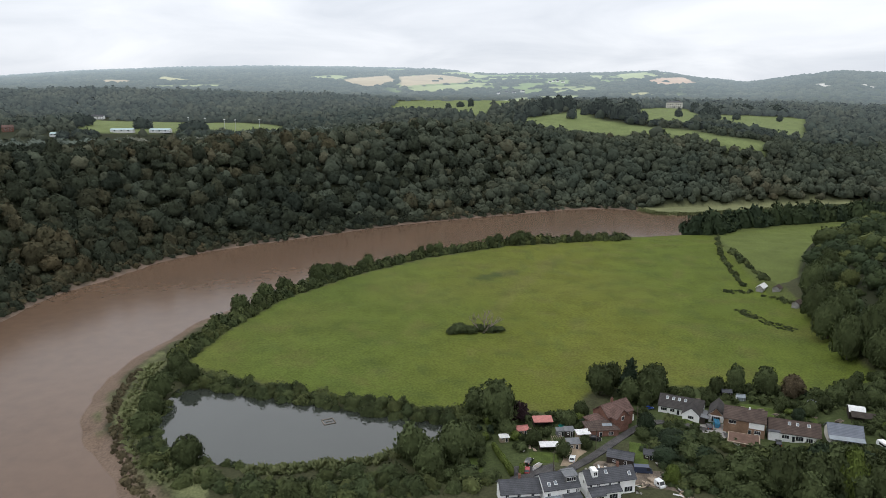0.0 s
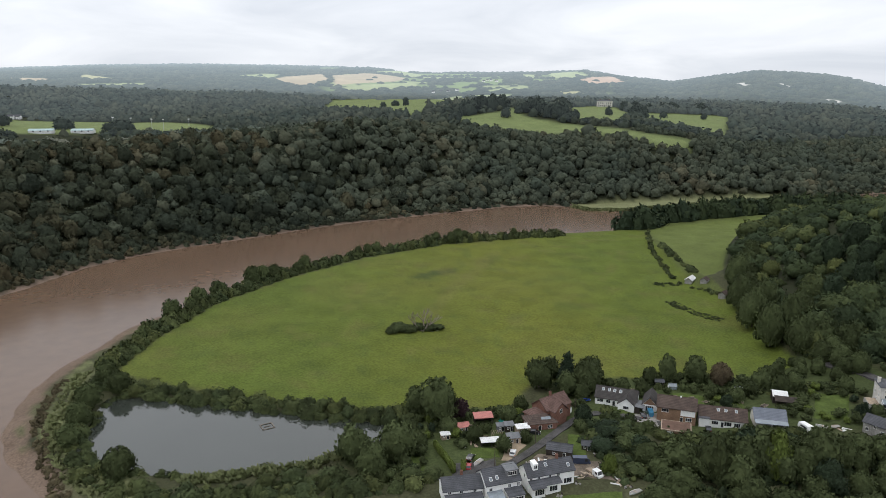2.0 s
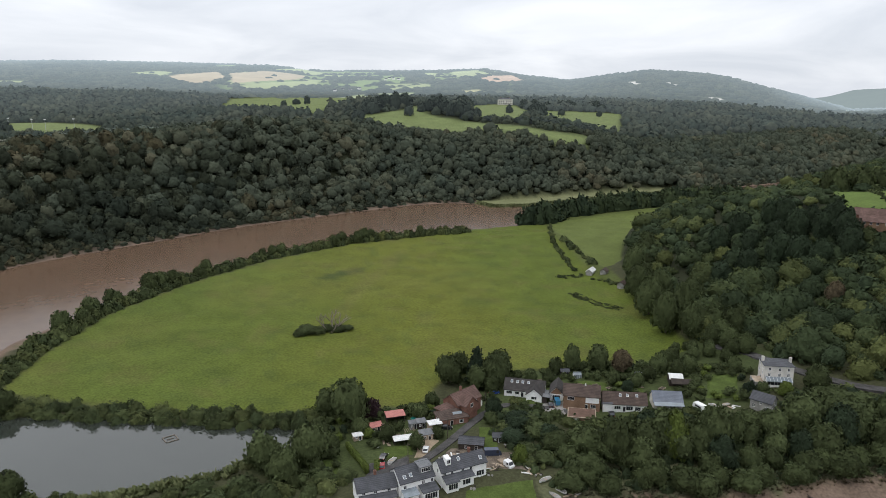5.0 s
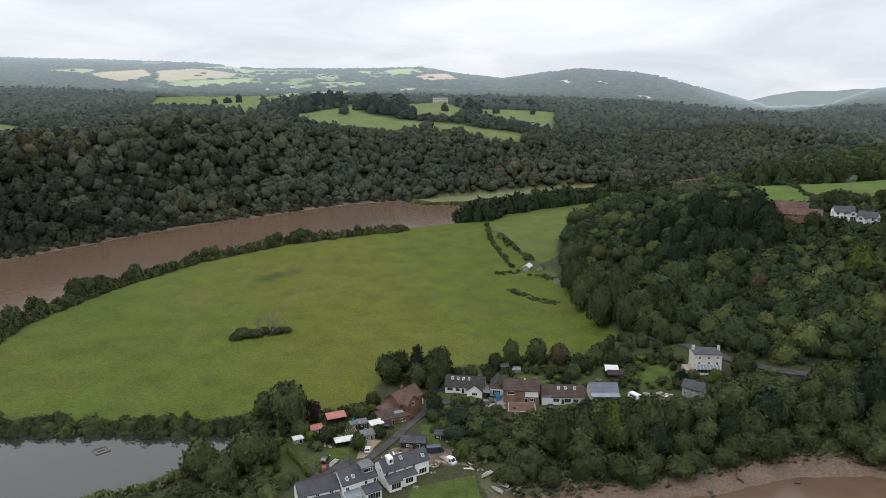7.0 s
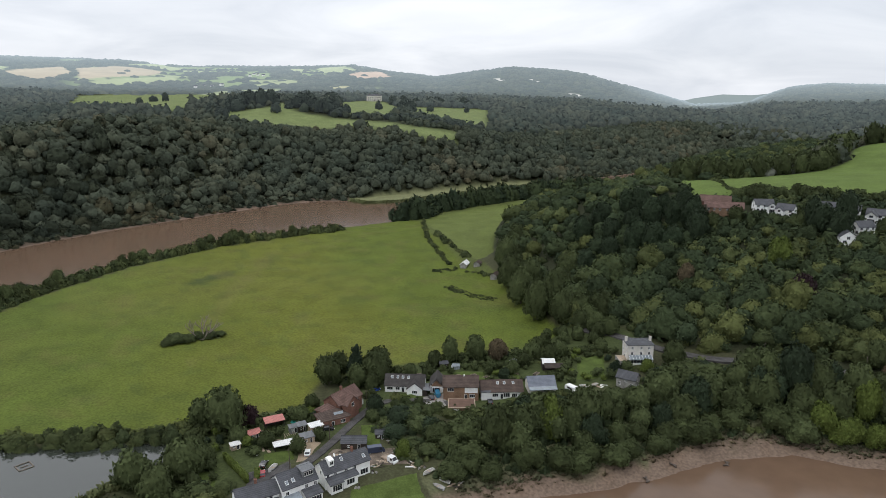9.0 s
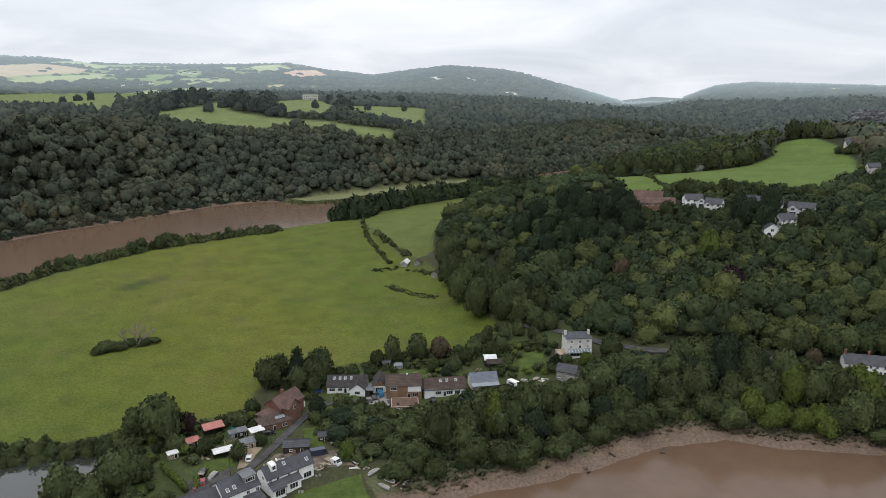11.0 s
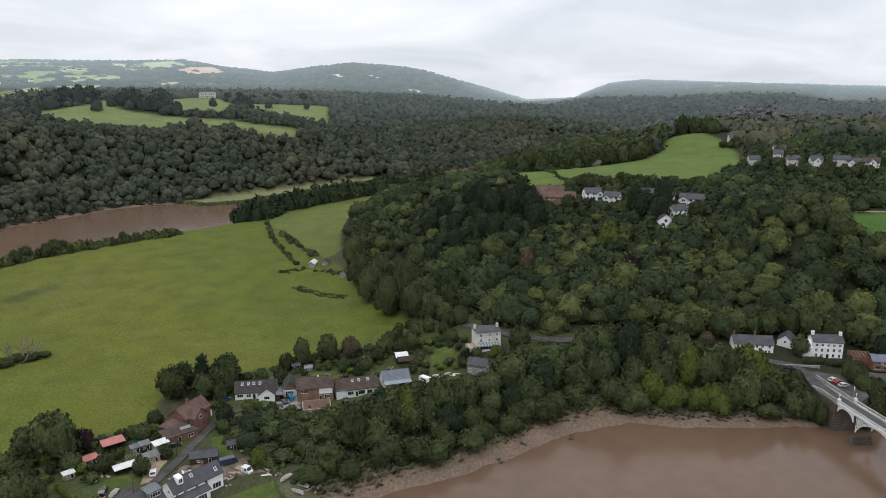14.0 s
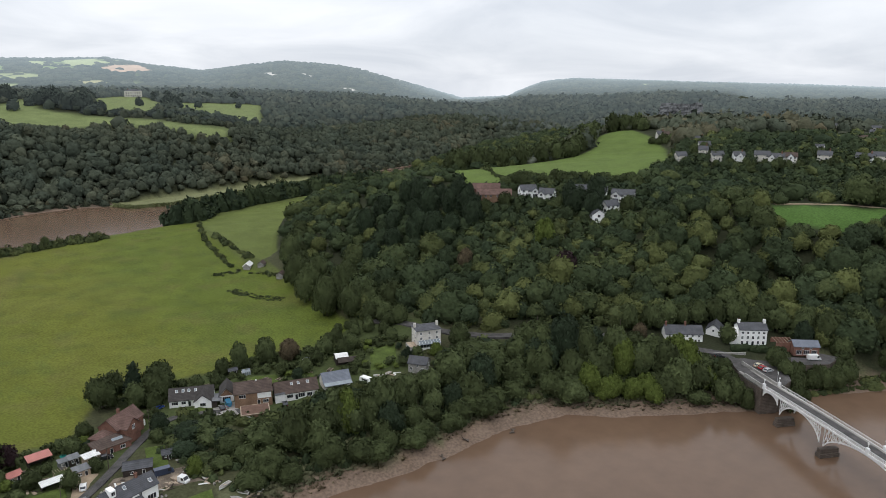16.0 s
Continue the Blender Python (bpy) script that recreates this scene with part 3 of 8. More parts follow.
M_sheet = material("pale_roof_sheet", (0.68, 0.68, 0.66), 0.5, 0.4, 0.12, 0.5, 4.0, 0.1, wave=0.3, wave_dir="X")
M_timber = material("dark_timber", (0.045, 0.036, 0.030), 0.85, 0.2, 0.3, 0.5, 5.0, 0.2, wave=0.2)
M_palewood = material("pale_boards", (0.34, 0.27, 0.20), 0.8, 0.2, 0.25, 0.5, 5.0, 0.2, wave=0.2)
M_frame = material("white_frame", (0.78, 0.78, 0.76), 0.5, 0.4, 0.05, 1.0, 8.0, 0.02)
M_pane = material("window_glass", (0.022, 0.025, 0.030), 0.08, 0.6, 0.2, 0.6, 3.0, 0.0)
M_roofglass = material("sloping_glass", (0.20, 0.23, 0.25), 0.12, 0.6, 0.15, 0.6, 3.0, 0.0)
M_asphalt = material("asphalt", (0.070, 0.066, 0.064), 0.9, 0.2, 0.38, 0.35, 3.0, 0.1)
M_gravel = material("gravel", (0.30, 0.235, 0.165), 0.95, 0.1, 0.22, 0.3, 6.0, 0.25)
M_concrete = material("weathered_concrete", (0.27, 0.255, 0.235), 0.9, 0.15, 0.22, 0.3, 5.0, 0.15)
M_iron = material("white_painted_iron", (0.72, 0.72, 0.71), 0.5, 0.4, 0.10, 0.4, 6.0, 0.04)
M_pier = material("dark_pier_stone", (0.105, 0.085, 0.070), 0.85, 0.2, 0.3, 0.3, 3.0, 0.4, wave=0.6)
M_tyre = material("tyre_rubber", (0.02, 0.02, 0.02), 0.8, 0.2, 0.1, 2.0, 9.0, 0.02)
M_teal = material("teal_tarpaulin", (0.02, 0.26, 0.23), 0.6, 0.3, 0.15, 0.8, 5.0, 0.15)
M_orange = material("orange_plastic", (0.55, 0.09, 0.04), 0.5, 0.4, 0.1, 1.0, 5.0, 0.05)
M_paint = {k: material(k + "_car_paint", c, 0.25, 0.6, 0.05, 1.0, 5.0, 0.0) for k, c in dict(
    white=(0.72, 0.72, 0.71), red=(0.30, 0.022, 0.025), black=(0.018, 0.018, 0.020), silver=(0.45, 0.46, 0.47), blue=(0.025, 0.06, 0.25),
    navy=(0.030, 0.042, 0.075), teal=(0.03, 0.16, 0.27), cream=(0.55, 0.50, 0.36)).items()}


# ---- building helpers ----
CLEAR = []          # places kept free of trees: x, y, radius


def thing(name, x, y, rot, label, category, group="", z=None, clear=0.0, kind=""):
    e = new(name)
    e.empty_display_size = 0.5
    e.matrix_world = pose(x, y, ground_at(x, y) if z is None else z, 0, 0, rot)
    tagged(e, label, category, group, kind)
    if clear:
        CLEAR.append((x, y, clear))
    return e


def part(name, shape, mat, parent, label="", at=None):
    """One mesh under a thing or a part. shape: vertices and faces, or a mesh to share."""
    if isinstance(shape, bpy.types.Mesh):
        me = shape
    else:
        me = bpy.data.meshes.new(name)
        me.from_pydata([tuple(p) for p in shape[0]], [], [tuple(q) for q in shape[1]])
        me.materials.append(mat)
        me.update()
    ob = new(name, me)
    ob.parent = parent
    if at is not None:
        ob.matrix_local = at
    if label:
        ob["label"] = label
    return ob


def merge(*shapes):
    vs, fs = [], []
    for v, f in shapes:
        o = len(vs)
        vs += [tuple(p) for p in v]
        fs += [tuple(i + o for i in q) for q in f]
    return vs, fs


def box(x0, x1, y0, y1, z0, z1, taper=0.0):
    cx, cy, t = (x0 + x1) / 2, (y0 + y1) / 2, 1 - taper
    q = [(x0, y0), (x1, y0), (x1, y1), (x0, y1)]
    v = [(x, y, z0) for x, y in q] + [(cx + (x - cx) * t, cy + (y - cy) * t, z1) for x, y in q]
    return v, [(3, 2, 1, 0), (4, 5, 6, 7), (0, 1, 5, 4), (1, 2, 6, 5), (2, 3, 7, 6), (3, 0, 4, 7)]


def extrude_x(section, x0, x1):
    """A closed outline in y and z drawn out along x."""
    n = len(section)
    v = [(x0, y, z) for y, z in section] + [(x1, y, z) for y, z in section]
    f = [tuple(range(n - 1, -1, -1)), tuple(range(n, 2 * n))]
    f += [(i, (i + 1) % n, n + (i + 1) % n, n + i) for i in range(n)]
    return v, [tuple(reversed(q)) for q in f]


def beam(a, b, w, h=None):
    """A bar from a to b of width w and height h."""
    a, b = Vector(a), Vector(b)
    d = (b - a).normalized()
    s = d.cross(Vector((0, 0, 1)))
    s = s.normalized() if s.length > 1e-3 else Vector((1, 0, 0))
    u = s.cross(d)
    h = h or w
    q = [s * w / 2 + u * h / 2, -s * w / 2 + u * h / 2, -s * w / 2 - u * h / 2, s * w / 2 - u * h / 2]
    v = [a + k for k in q] + [b + k for k in q]
    return v, [(0, 1, 2, 3), (7, 6, 5, 4), (0, 4, 5, 1), (1, 5, 6, 2), (2, 6, 7, 3), (3, 7, 4, 0)]


def tube(points, radii, sides=7):
    v, f = [], []
    for k, (p, r) in enumerate(zip(points, radii)):
        p = Vector(p)
        d = (Vector(points[min(k + 1, len(points) - 1)]) - Vector(points[max(k - 1, 0)])).normalized()
        s = d.cross(Vector((0.31, 0.87, 0.2))).normalized()
        u = s.cross(d)
        for j in range(sides):
            a = 2 * math.pi * j / sides
            v.append(p + (s * math.cos(a) + u * math.sin(a)) * r)
    n = len(points)
    for k in range(n - 1):
        for j in range(sides):
            a, b = k * sides + j, k * sides + (j + 1) % sides
            f.append((a, b, b + sides, a + sides))
    f += [tuple(range(sides - 1, -1, -1)), tuple(range((n - 1) * sides, n * sides))]
    return v, f


SHARED = {}


def lattice(xs, zs, solid, y0, y1):
    """A flat frame in one piece: the solid cells of a grid, given depth from y0 to y1."""
    nx, nz = len(xs), len(zs)
    v = [(x, y, z) for y in (y0, y1) for z in zs for x in xs]
    f, full = [], {(a, b) for a in range(nx - 1) for b in range(nz - 1) if solid(a, b)}
    at = lambda a, b, k: k * nx * nz + b * nx + a
    for a, b in full:
        f += [(at(a, b, 0), at(a + 1, b, 0), at(a + 1, b + 1, 0), at(a, b + 1, 0)), (at(a, b + 1, 1), at(a + 1, b + 1, 1), at(a + 1, b, 1), at(a, b, 1))]
        for (da, db), (p, q) in {(-1, 0): ((a, b + 1), (a, b)), (1, 0): ((a + 1, b), (a + 1, b + 1)), (0, -1): ((a, b), (a + 1, b)), (0, 1): ((a + 1, b + 1), (a, b + 1))}.items():
            if (a + da, b + db) not in full:
                f.append((at(*q, 0), at(*p, 0), at(*p, 1), at(*q, 1)))
    return v, f


def window(parent, face, along, z, w, h, half_l, half_d, panes=2):
    """A framed window on a face of a house: its frame stands proud and holds the pane."""
    key = (round(w, 2), round(h, 2), panes)
    if key not in SHARED:
        t = 0.07
        xs = [-w / 2, -w / 2 + t]
        for k in range(1, panes):
            xs += [-w / 2 + k * w / panes - 0.03, -w / 2 + k * w / panes + 0.03]
        xs += [w / 2 - t, w / 2]
        fr = part("window", lattice(xs, [-0.07, 0, t, h - t, h], lambda a, b: b != 2 or a % 2 == 0, -0.08, 0.02), M_frame, parent)
        pa = part("pane", box(-w / 2 + t, w / 2 - t, -0.03, 0.015, t, h - t), M_pane, fr, "dark window glass")
        SHARED[key] = (fr.data, pa.data)
    else:
        fr = part("window", SHARED[key][0], None, parent)
        part("pane", SHARED[key][1], None, fr, "dark window glass")
    at = {"front": pose(along, -half_d, z), "back": pose(-along, half_d, z, 0, 0, 180), "left": pose(-half_l, -along, z, 0, 0, -90), "right": pose(half_l, along, z, 0, 0, 90)}[face]
    fr.matrix_local = at
    return fr


def chimney(parent, x, y, z, h=1.6, mat=None, w=0.7):
    c = part("chimney", merge(box(x - w / 2, x + w / 2, y - w / 2, y + w / 2, z - 0.9, z + h), box(x - w / 2 - 0.06, x + w / 2 + 0.06, y - w / 2 - 0.06, y + w / 2 + 0.06, z + h, z + h + 0.16)), mat or M_brick, parent)
    for k in (-0.17, 0.17):
        part("chimney_pot", tube([(x + k, y, z + h + 0.1), (x + k, y, z + h + 0.55)], [0.12, 0.1], 8), M_tile_red, c, "clay chimney pot")


def gable_roof(l, d, eave, rise, over=0.35, thick=0.22):
    s = rise / (d / 2)
    y0, z0 = d / 2 + over, eave - over * s
    sec = [(-y0, z0), (0, eave + rise), (y0, z0), (y0, z0 + thick), (0, eave + rise + thick * 1.15), (-y0, z0 + thick)]
    return merge(extrude_x(sec, -l / 2 - over, l / 2 + over), extrude_x([(-0.13, eave + rise + 0.2), (0.13, eave + rise + 0.2), (0, eave + rise + 0.36)], -l / 2 - over, l / 2 + over))


def hip_roof(l, d, eave, rise, over=0.35, inset=None):
    x1, y1, k = l / 2 + over, d / 2 + over, (l / 2 - (d / 2 if inset is None else inset))
    v = [(-x1, -y1, eave), (x1, -y1, eave), (x1, y1, eave), (-x1, y1, eave), (-x1, -y1, eave + 0.15), (x1, -y1, eave + 0.15), (x1, y1, eave + 0.15), (-x1, y1, eave + 0.15), (-k, 0, eave + rise), (k, 0, eave + rise)]
    return v, [(3, 2, 1, 0), (0, 1, 5, 4), (1, 2, 6, 5), (2, 3, 7, 6), (3, 0, 4, 7), (4, 5, 9, 8), (6, 7, 8, 9), (5, 6, 9), (7, 4, 8)]


def lean_to(x0, x1, y0, y1, z_low, z_high, over=0.2):
    """A single slope that falls towards y0."""
    sec = [(y0 - over, z_low), (y1, z_high), (y1, z_high + 0.16), (y0 - over, z_low + 0.16)]
    return extrude_x(sec, x0 - over, x1 + over)


def house(name, x, y, rot, l, d, eave, rise, wall, roof, label, windows=(), doors=(), chimneys=(), hip=False, category="house", z=None, sink=0.6, group="", over=0.35, chimney_mat=None, clear=None, skylights=()):
    """A house with walls, roof, framed windows, doors and chimneys; front faces local -y."""
    e = thing(name, x, y, rot, label, category, group, z, clear=clear if clear is not None else max(l, d) * 0.52)
    h, k = l / 2, d / 2
    if hip:
        part("wall", box(-h, h, -k, k, -sink, eave), wall, e)
        r = part("roof", hip_roof(l, d, eave, rise, over), roof, e)
    else:
        part("wall", extrude_x([(-k, -sink), (k, -sink), (k, eave), (0, eave + rise), (-k, eave)], -h, h), wall, e)
        r = part("roof", gable_roof(l, d, eave, rise, over), roof, e)
    for w in windows:
        window(e, w[0], w[1], w[2], w[3], w[4], h, k, w[5] if len(w) > 5 else 2)
    for face, along, w, hh in doors:
        fr = window(e, face, along, 0.02, w, hh, h, k, 1)
        fr.name = "door"
    for cx, cy in chimneys:
        chimney(r, cx, cy, eave + rise * (1 - abs(cy) / k), mat=chimney_mat)
    for sx, f in skylights:      # f: share of the slope from eave to ridge on the front side
        yy, zz = -k * (1 - f), eave + rise * f
        s = part("skylight", box(-0.45, 0.45, -0.6, 0.6, 0.0, 0.12), M_frame, r, "white-framed skylight", pose(sx, yy, zz + 0.2, math.degrees(math.atan2(rise, k))))
        part("pane", box(-0.37, 0.37, -0.52, 0.52, 0.10, 0.135), M_roofglass, s)
    return e


def shed(name, x, y, rot, l, d, low, high, wall, roof, label, open_front=False, gable=False, z=None):
    e = thing(name, x, y, rot, label, "shed", "sheds and huts in the gardens", z, clear=max(l, d) * 0.5)
    k = d / 2
    if open_front:
        for sx in (-l / 2 + 0.1, 0, l / 2 - 0.1):
            part("post", box(sx - 0.07, sx + 0.07, -k + 0.05, -k + 0.2, -0.4, low), M_timber, e)
        part("back_wall", box(-l / 2, l / 2, k - 0.12, k, -0.4, high), wall, e)
        for sx in (-l / 2, l / 2 - 0.1):
            part("side_wall", extrude_x([(-k * 0.3, -0.4), (k - 0.12, -0.4), (k - 0.12, high - 0.05), (-k * 0.3, (low + high) / 2 - 0.1)], sx, sx + 0.1), wall, e)
    elif gable:
        part("wall", extrude_x([(-k, -0.4), (k, -0.4), (k, low), (0, high), (-k, low)], -l / 2, l / 2), wall, e)
    else:
        part("wall", extrude_x([(-k, -0.4), (k, -0.4), (k, high), (-k, low)], -l / 2, l / 2), wall, e)
    part("roof", gable_roof(l, d, low, high - low, 0.25, 0.1) if gable else lean_to(-l / 2, l / 2, -k, k, low, high, 0.25), roof, e)
    if not open_front:
        window(e, "front", -l * 0.2, 0.9, min(1.0, l * 0.25), 0.8, l / 2, k)
        dr = window(e, "front", l * 0.22, 0.02, 0.85, min(1.9, low - 0.1), l / 2, k, 1)
        dr.name = "door"
    return e


def ribbon(name, pts, width, mat, lift, label, category, kind="structure", density=6):
    """A strip of made ground that follows the land."""
    line = []
    for (ax, ay), (bx, by) in zip(pts, pts[1:]):
        n = max(2, int(math.hypot(bx - ax, by - ay) / density * 2))
        line += [(ax + (bx - ax) * i / n, ay + (by - ay) * i / n) for i in range(n)]
    line.append(pts[-1])
    P = np.array(line)
    for _ in range(4):
        P[1:-1] = 0.25 * P[:-2] + 0.5 * P[1:-1] + 0.25 * P[2:]
    T = np.gradient(P, axis=0)
    T /= np.linalg.norm(T, axis=1)[:, None]
    N = np.stack([-T[:, 1], T[:, 0]], 1)
    off = np.linspace(-width / 2, width / 2, 5)
    X = P[:, None] + N[:, None] * off[None, :, None]
    Z = land(X[..., 0], X[..., 1])[0].max(1, keepdims=True) + lift + 0 * X[..., 0]
    for _ in range(3):
        Z[1:-1] = 0.25 * Z[:-2] + 0.5 * Z[1:-1] + 0.25 * Z[2:]
    V = np.concatenate([X, Z[..., None]], 2)
    n, m = V.shape[:2]
    skirt = V[:, [0, -1]].copy()
    skirt[..., 2] -= 1.0
    V = np.concatenate([skirt[:, :1], V, skirt[:, 1:]], 1)
    m += 2
    idx = np.arange(n * m).reshape(n, m)
    f = np.stack([idx[:-1, :-1], idx[:-1, 1:], idx[1:, 1:], idx[1:, :-1]], -1).reshape(-1, 4)[:, ::-1]
    for px, py in line[::2]:
        CLEAR.append((px, py, width / 2 + 1.0))
    return tagged(new(name, mesh_of(name, V.reshape(-1, 3), f, mat)), label, category, kind=kind)


def plate(name, pts, mat, lift, label, category):
    """A paved or mown patch that lies on the land: a fine net inside an outline."""
    xs, ys = [p[0] for p in pts], [p[1] for p in pts]
    n = 18
    gx, gy = np.meshgrid(np.linspace(0, 1, n), np.linspace(0, 1, n), indexing="ij")
    (ax, ay), (bx, by), (cx, cy), (dx, dy) = pts
    X = (ax * (1 - gx) + bx * gx) * (1 - gy) + (dx * (1 - gx) + cx * gx) * gy
    Y = (ay * (1 - gx) + by * gx) * (1 - gy) + (dy * (1 - gx) + cy * gx) * gy
    rim = np.minimum(np.minimum(gx, 1 - gx), np.minimum(gy, 1 - gy))
    X, Y = X + 0.5 * wob(X, Y, 5, 71) * (rim < 0.06), Y + 0.5 * wob(X, Y, 5, 72) * (rim < 0.06)
    Z = land(X, Y)[0] + np.where(rim < 0.01, -0.15, lift)
    idx = np.arange(n * n).reshape(n, n)
    f = np.stack([idx[:-1, :-1], idx[1:, :-1], idx[1:, 1:], idx[:-1, 1:]], -1).reshape(-1, 4)
    CLEAR.append((sum(xs) / 4, sum(ys) / 4, 0.42 * min(math.hypot(bx - ax, by - ay), math.hypot(dx - ax, dy - ay))))
    return tagged(new(name, mesh_of(name, np.stack([X, Y, Z], -1).reshape(-1, 3), f, mat, True)), label, category, kind="structure")


def car(x, y, rot, paint, label, z=None, van=False, l=4.2, w=1.75, h=1.45, name="car"):
    e = thing(name, x, y, rot, label, "van" if van else "car", "parked vehicles", z, clear=1.8)
    if van:
        sec = [(-l / 2, 0.35), (-l / 2, 0.9), (-l / 2 + 0.35, 1.05), (-l / 2 + 1.0, h), (l / 2 - 0.05, h), (l / 2, 0.5), (l / 2 - 0.1, 0.35)]
    else:
        sec = [(-l / 2, 0.3), (-l / 2, 0.66), (-l / 2 + 0.95, 0.85), (-l / 2 + 1.65, h), (l / 2 - 0.85, h), (l / 2 - 0.12, 0.92), (l / 2, 0.55), (l / 2 - 0.08, 0.3)]
    rot90 = lambda s: ([(yy, xx, zz) for xx, yy, zz in s[0]], [tuple(reversed(q)) for q in s[1]])
    part("body", extrude_x(sec, -w / 2, w / 2), M_paint[paint], e)
    front = -l / 2 + (0.35 if van else 0.95)
    top = -l / 2 + (1.0 if van else 1.65)
    zb = 1.05 if van else 0.85
    part("windscreen", beam((0, front + 0.08, zb + 0.08), (0, top - 0.05, h - 0.06), w * 0.86, 0.05), M_pane, e, "dark windscreen")
    if van:
        part("side_window", box(-w / 2 - 0.012, w / 2 + 0.012, top - 0.1, top + 0.75, 1.15, h - 0.15), M_pane, e, "dark cab window")
    else:
        part("rear_window", beam((0, l / 2 - 0.2, 0.98), (0, l / 2 - 0.8, h - 0.06), w * 0.84, 0.05), M_pane, e, "dark rear window")
        part("side_window", extrude_x([(front + 0.4, 0.92), (top + 0.08, h - 0.1), (l / 2 - 0.95, h - 0.1), (l / 2 - 0.4, 0.95)], -w / 2 - 0.012, w / 2 + 0.012), M_pane, e, "dark side windows")
    for sx in (-1, 1):
        for sy in (-l / 2 + 0.8, l / 2 - 0.75):
            tyre = part("wheel", tube([(sx * (w / 2 - 0.2), sy, 0.32), (sx * (w / 2 + 0.02), sy, 0.32)], [0.32, 0.32], 12), M_tyre, e)
            part("rim", tube([(sx * (w / 2 - 0.1), sy, 0.32), (sx * (w / 2 + 0.035), sy, 0.32)], [0.19, 0.17], 8), M_paint["silver"], tyre, "silver wheel rim")
        part("headlight", box(sx * w * 0.36 - 0.16, sx * w * 0.36 + 0.16, -l / 2 - 0.02, -l / 2 + 0.1, 0.55, 0.7), M_frame, e)
        part("tail_light", box(sx * w * 0.4 - 0.1, sx * w * 0.4 + 0.1, l / 2 - 0.06, l / 2 + 0.02, 0.6, 0.8), M_orange, e)
    return e

# ---- lanes and yards ----
ribbon("road_lane", [(28, 191), (39, 198.5), (45, 203.5), (51, 209.5), (59, 217.5), (66, 225.5), (73, 231), (80, 231), (90, 225), (98, 218)], 2.9, M_asphalt, 0.22, "narrow asphalt lane between cottages and gardens", "lane")
ribbon("road_hill", [(182, 262), (188, 246), (191, 228), (196, 214), (206, 202), (222, 190), (240, 172), (252, 152), (258, 140), (268, 125), (264, 120)], 5.0, M_asphalt, 0.22, "asphalt road along the foot of the wooded hill", "road")


def platform(name, pts, z, label):
    """Made ground with a paved top and upright stone sides."""
    n = len(pts)
    top = mesh_of(name, [(a, b, z) for a, b in pts], [tuple(range(n))], M_asphalt)
    ob = tagged(new(name, top), label, "yard", kind="structure")
    v = [(a, b, z - 0.004) for a, b in pts] + [(a, b, -2.0) for a, b in pts]
    part("retaining_wall", (v, [((i + 1) % n, i, n + i, n + (i + 1) % n) for i in range(n)]), M_pier, ob, "dark stone retaining wall")
    for a, b in pts:
        CLEAR.append((a, b, 2.0))
    return ob


platform("yard_bridge", [(247.5, 106.5), (254.5, 99.5), (262, 100), (268, 104), (277, 111), (271, 119), (269, 126), (262, 124), (257, 119), (251, 113)], 10.35, "asphalt parking yard at the bridge head")
platform("yard_workshop", [(277.2, 110.8), (282, 103), (290, 97), (301, 97), (299, 106), (290, 106), (283, 114)], 10.1, "asphalt yard before the workshop")
CLEAR.extend([(258, 110, 8), (265, 112, 9), (270, 112, 6), (264, 120, 5), (288, 103, 6), (295, 101, 5)])
plate("yard_gravel", [(36.5, 201), (40, 201), (47, 210.5), (42, 215)], M_gravel, 0.26, "gravel parking yard by the lane", "yard")
plate("yard_cottages", [(20, 194), (34, 194), (35, 202), (22, 201)], M_asphalt, 0.26, "grey asphalt yard behind the cottages", "yard")
M_dirt = material("trodden_dirt", (0.150, 0.122, 0.095), 0.95, 0.1, 0.4, 0.35, 3.0, 0.3)
plate("yard_rubble", [(43, 195.5), (70, 186), (68, 197), (49, 205)], M_dirt, 0.26, "stony yard with rubble behind the terrace", "yard")
plate("yard_drive", [(88, 220), (95, 216), (100, 228), (90, 229)], M_concrete, 0.26, "concrete drive of the bungalow", "yard")

ribbon("path_lawn", [pol(66.6, 427), pol(69, 434), pol(71.5, 442), pol(74, 449)], 2.4, M_gravel, 0.2, "pale gravel path behind the hill lawn", "path")
CLEAR.extend([(17, 212, 2.6), (19, 206, 2.6), (20, 201, 2.6), (21.4, 195, 2.6), (94, 223, 6), (98, 211, 7), (92, 215, 6), (97, 205, 5), (91, 209, 4.5)])

# ---- terraced cottages at the near end ----
cot = house("terraced_house", 21.8, 183.2, 6, 11.5, 6.6, 4.3, 2.4, M_white, M_slate, "white rendered end cottage with a grey slate roof", [("front", -4, 0.9, 1.0, 1.0), ("front", -1.2, 0.9, 1.0, 1.0), ("front", -4, 3.15, 1.0, 0.9), ("front", -0.6, 3.15, 1.0, 0.9), ("front", 3.4, 3.15, 1.0, 0.9), ("left", 0, 3.2, 0.9, 1.0)], [("front", 3.4, 1.0, 2.0)], [(0.2, 0.3)], group="terraced cottages")
part("lean_to_roof", lean_to(-5.3, 5.3, -5.8, -3.05, 2.4, 3.1), M_slate, cot, "slate lean-to roof")
part("lean_to_wall", box(-5.2, 5.2, -5.6, -3.0, -0.6, 2.45), M_white, cot)
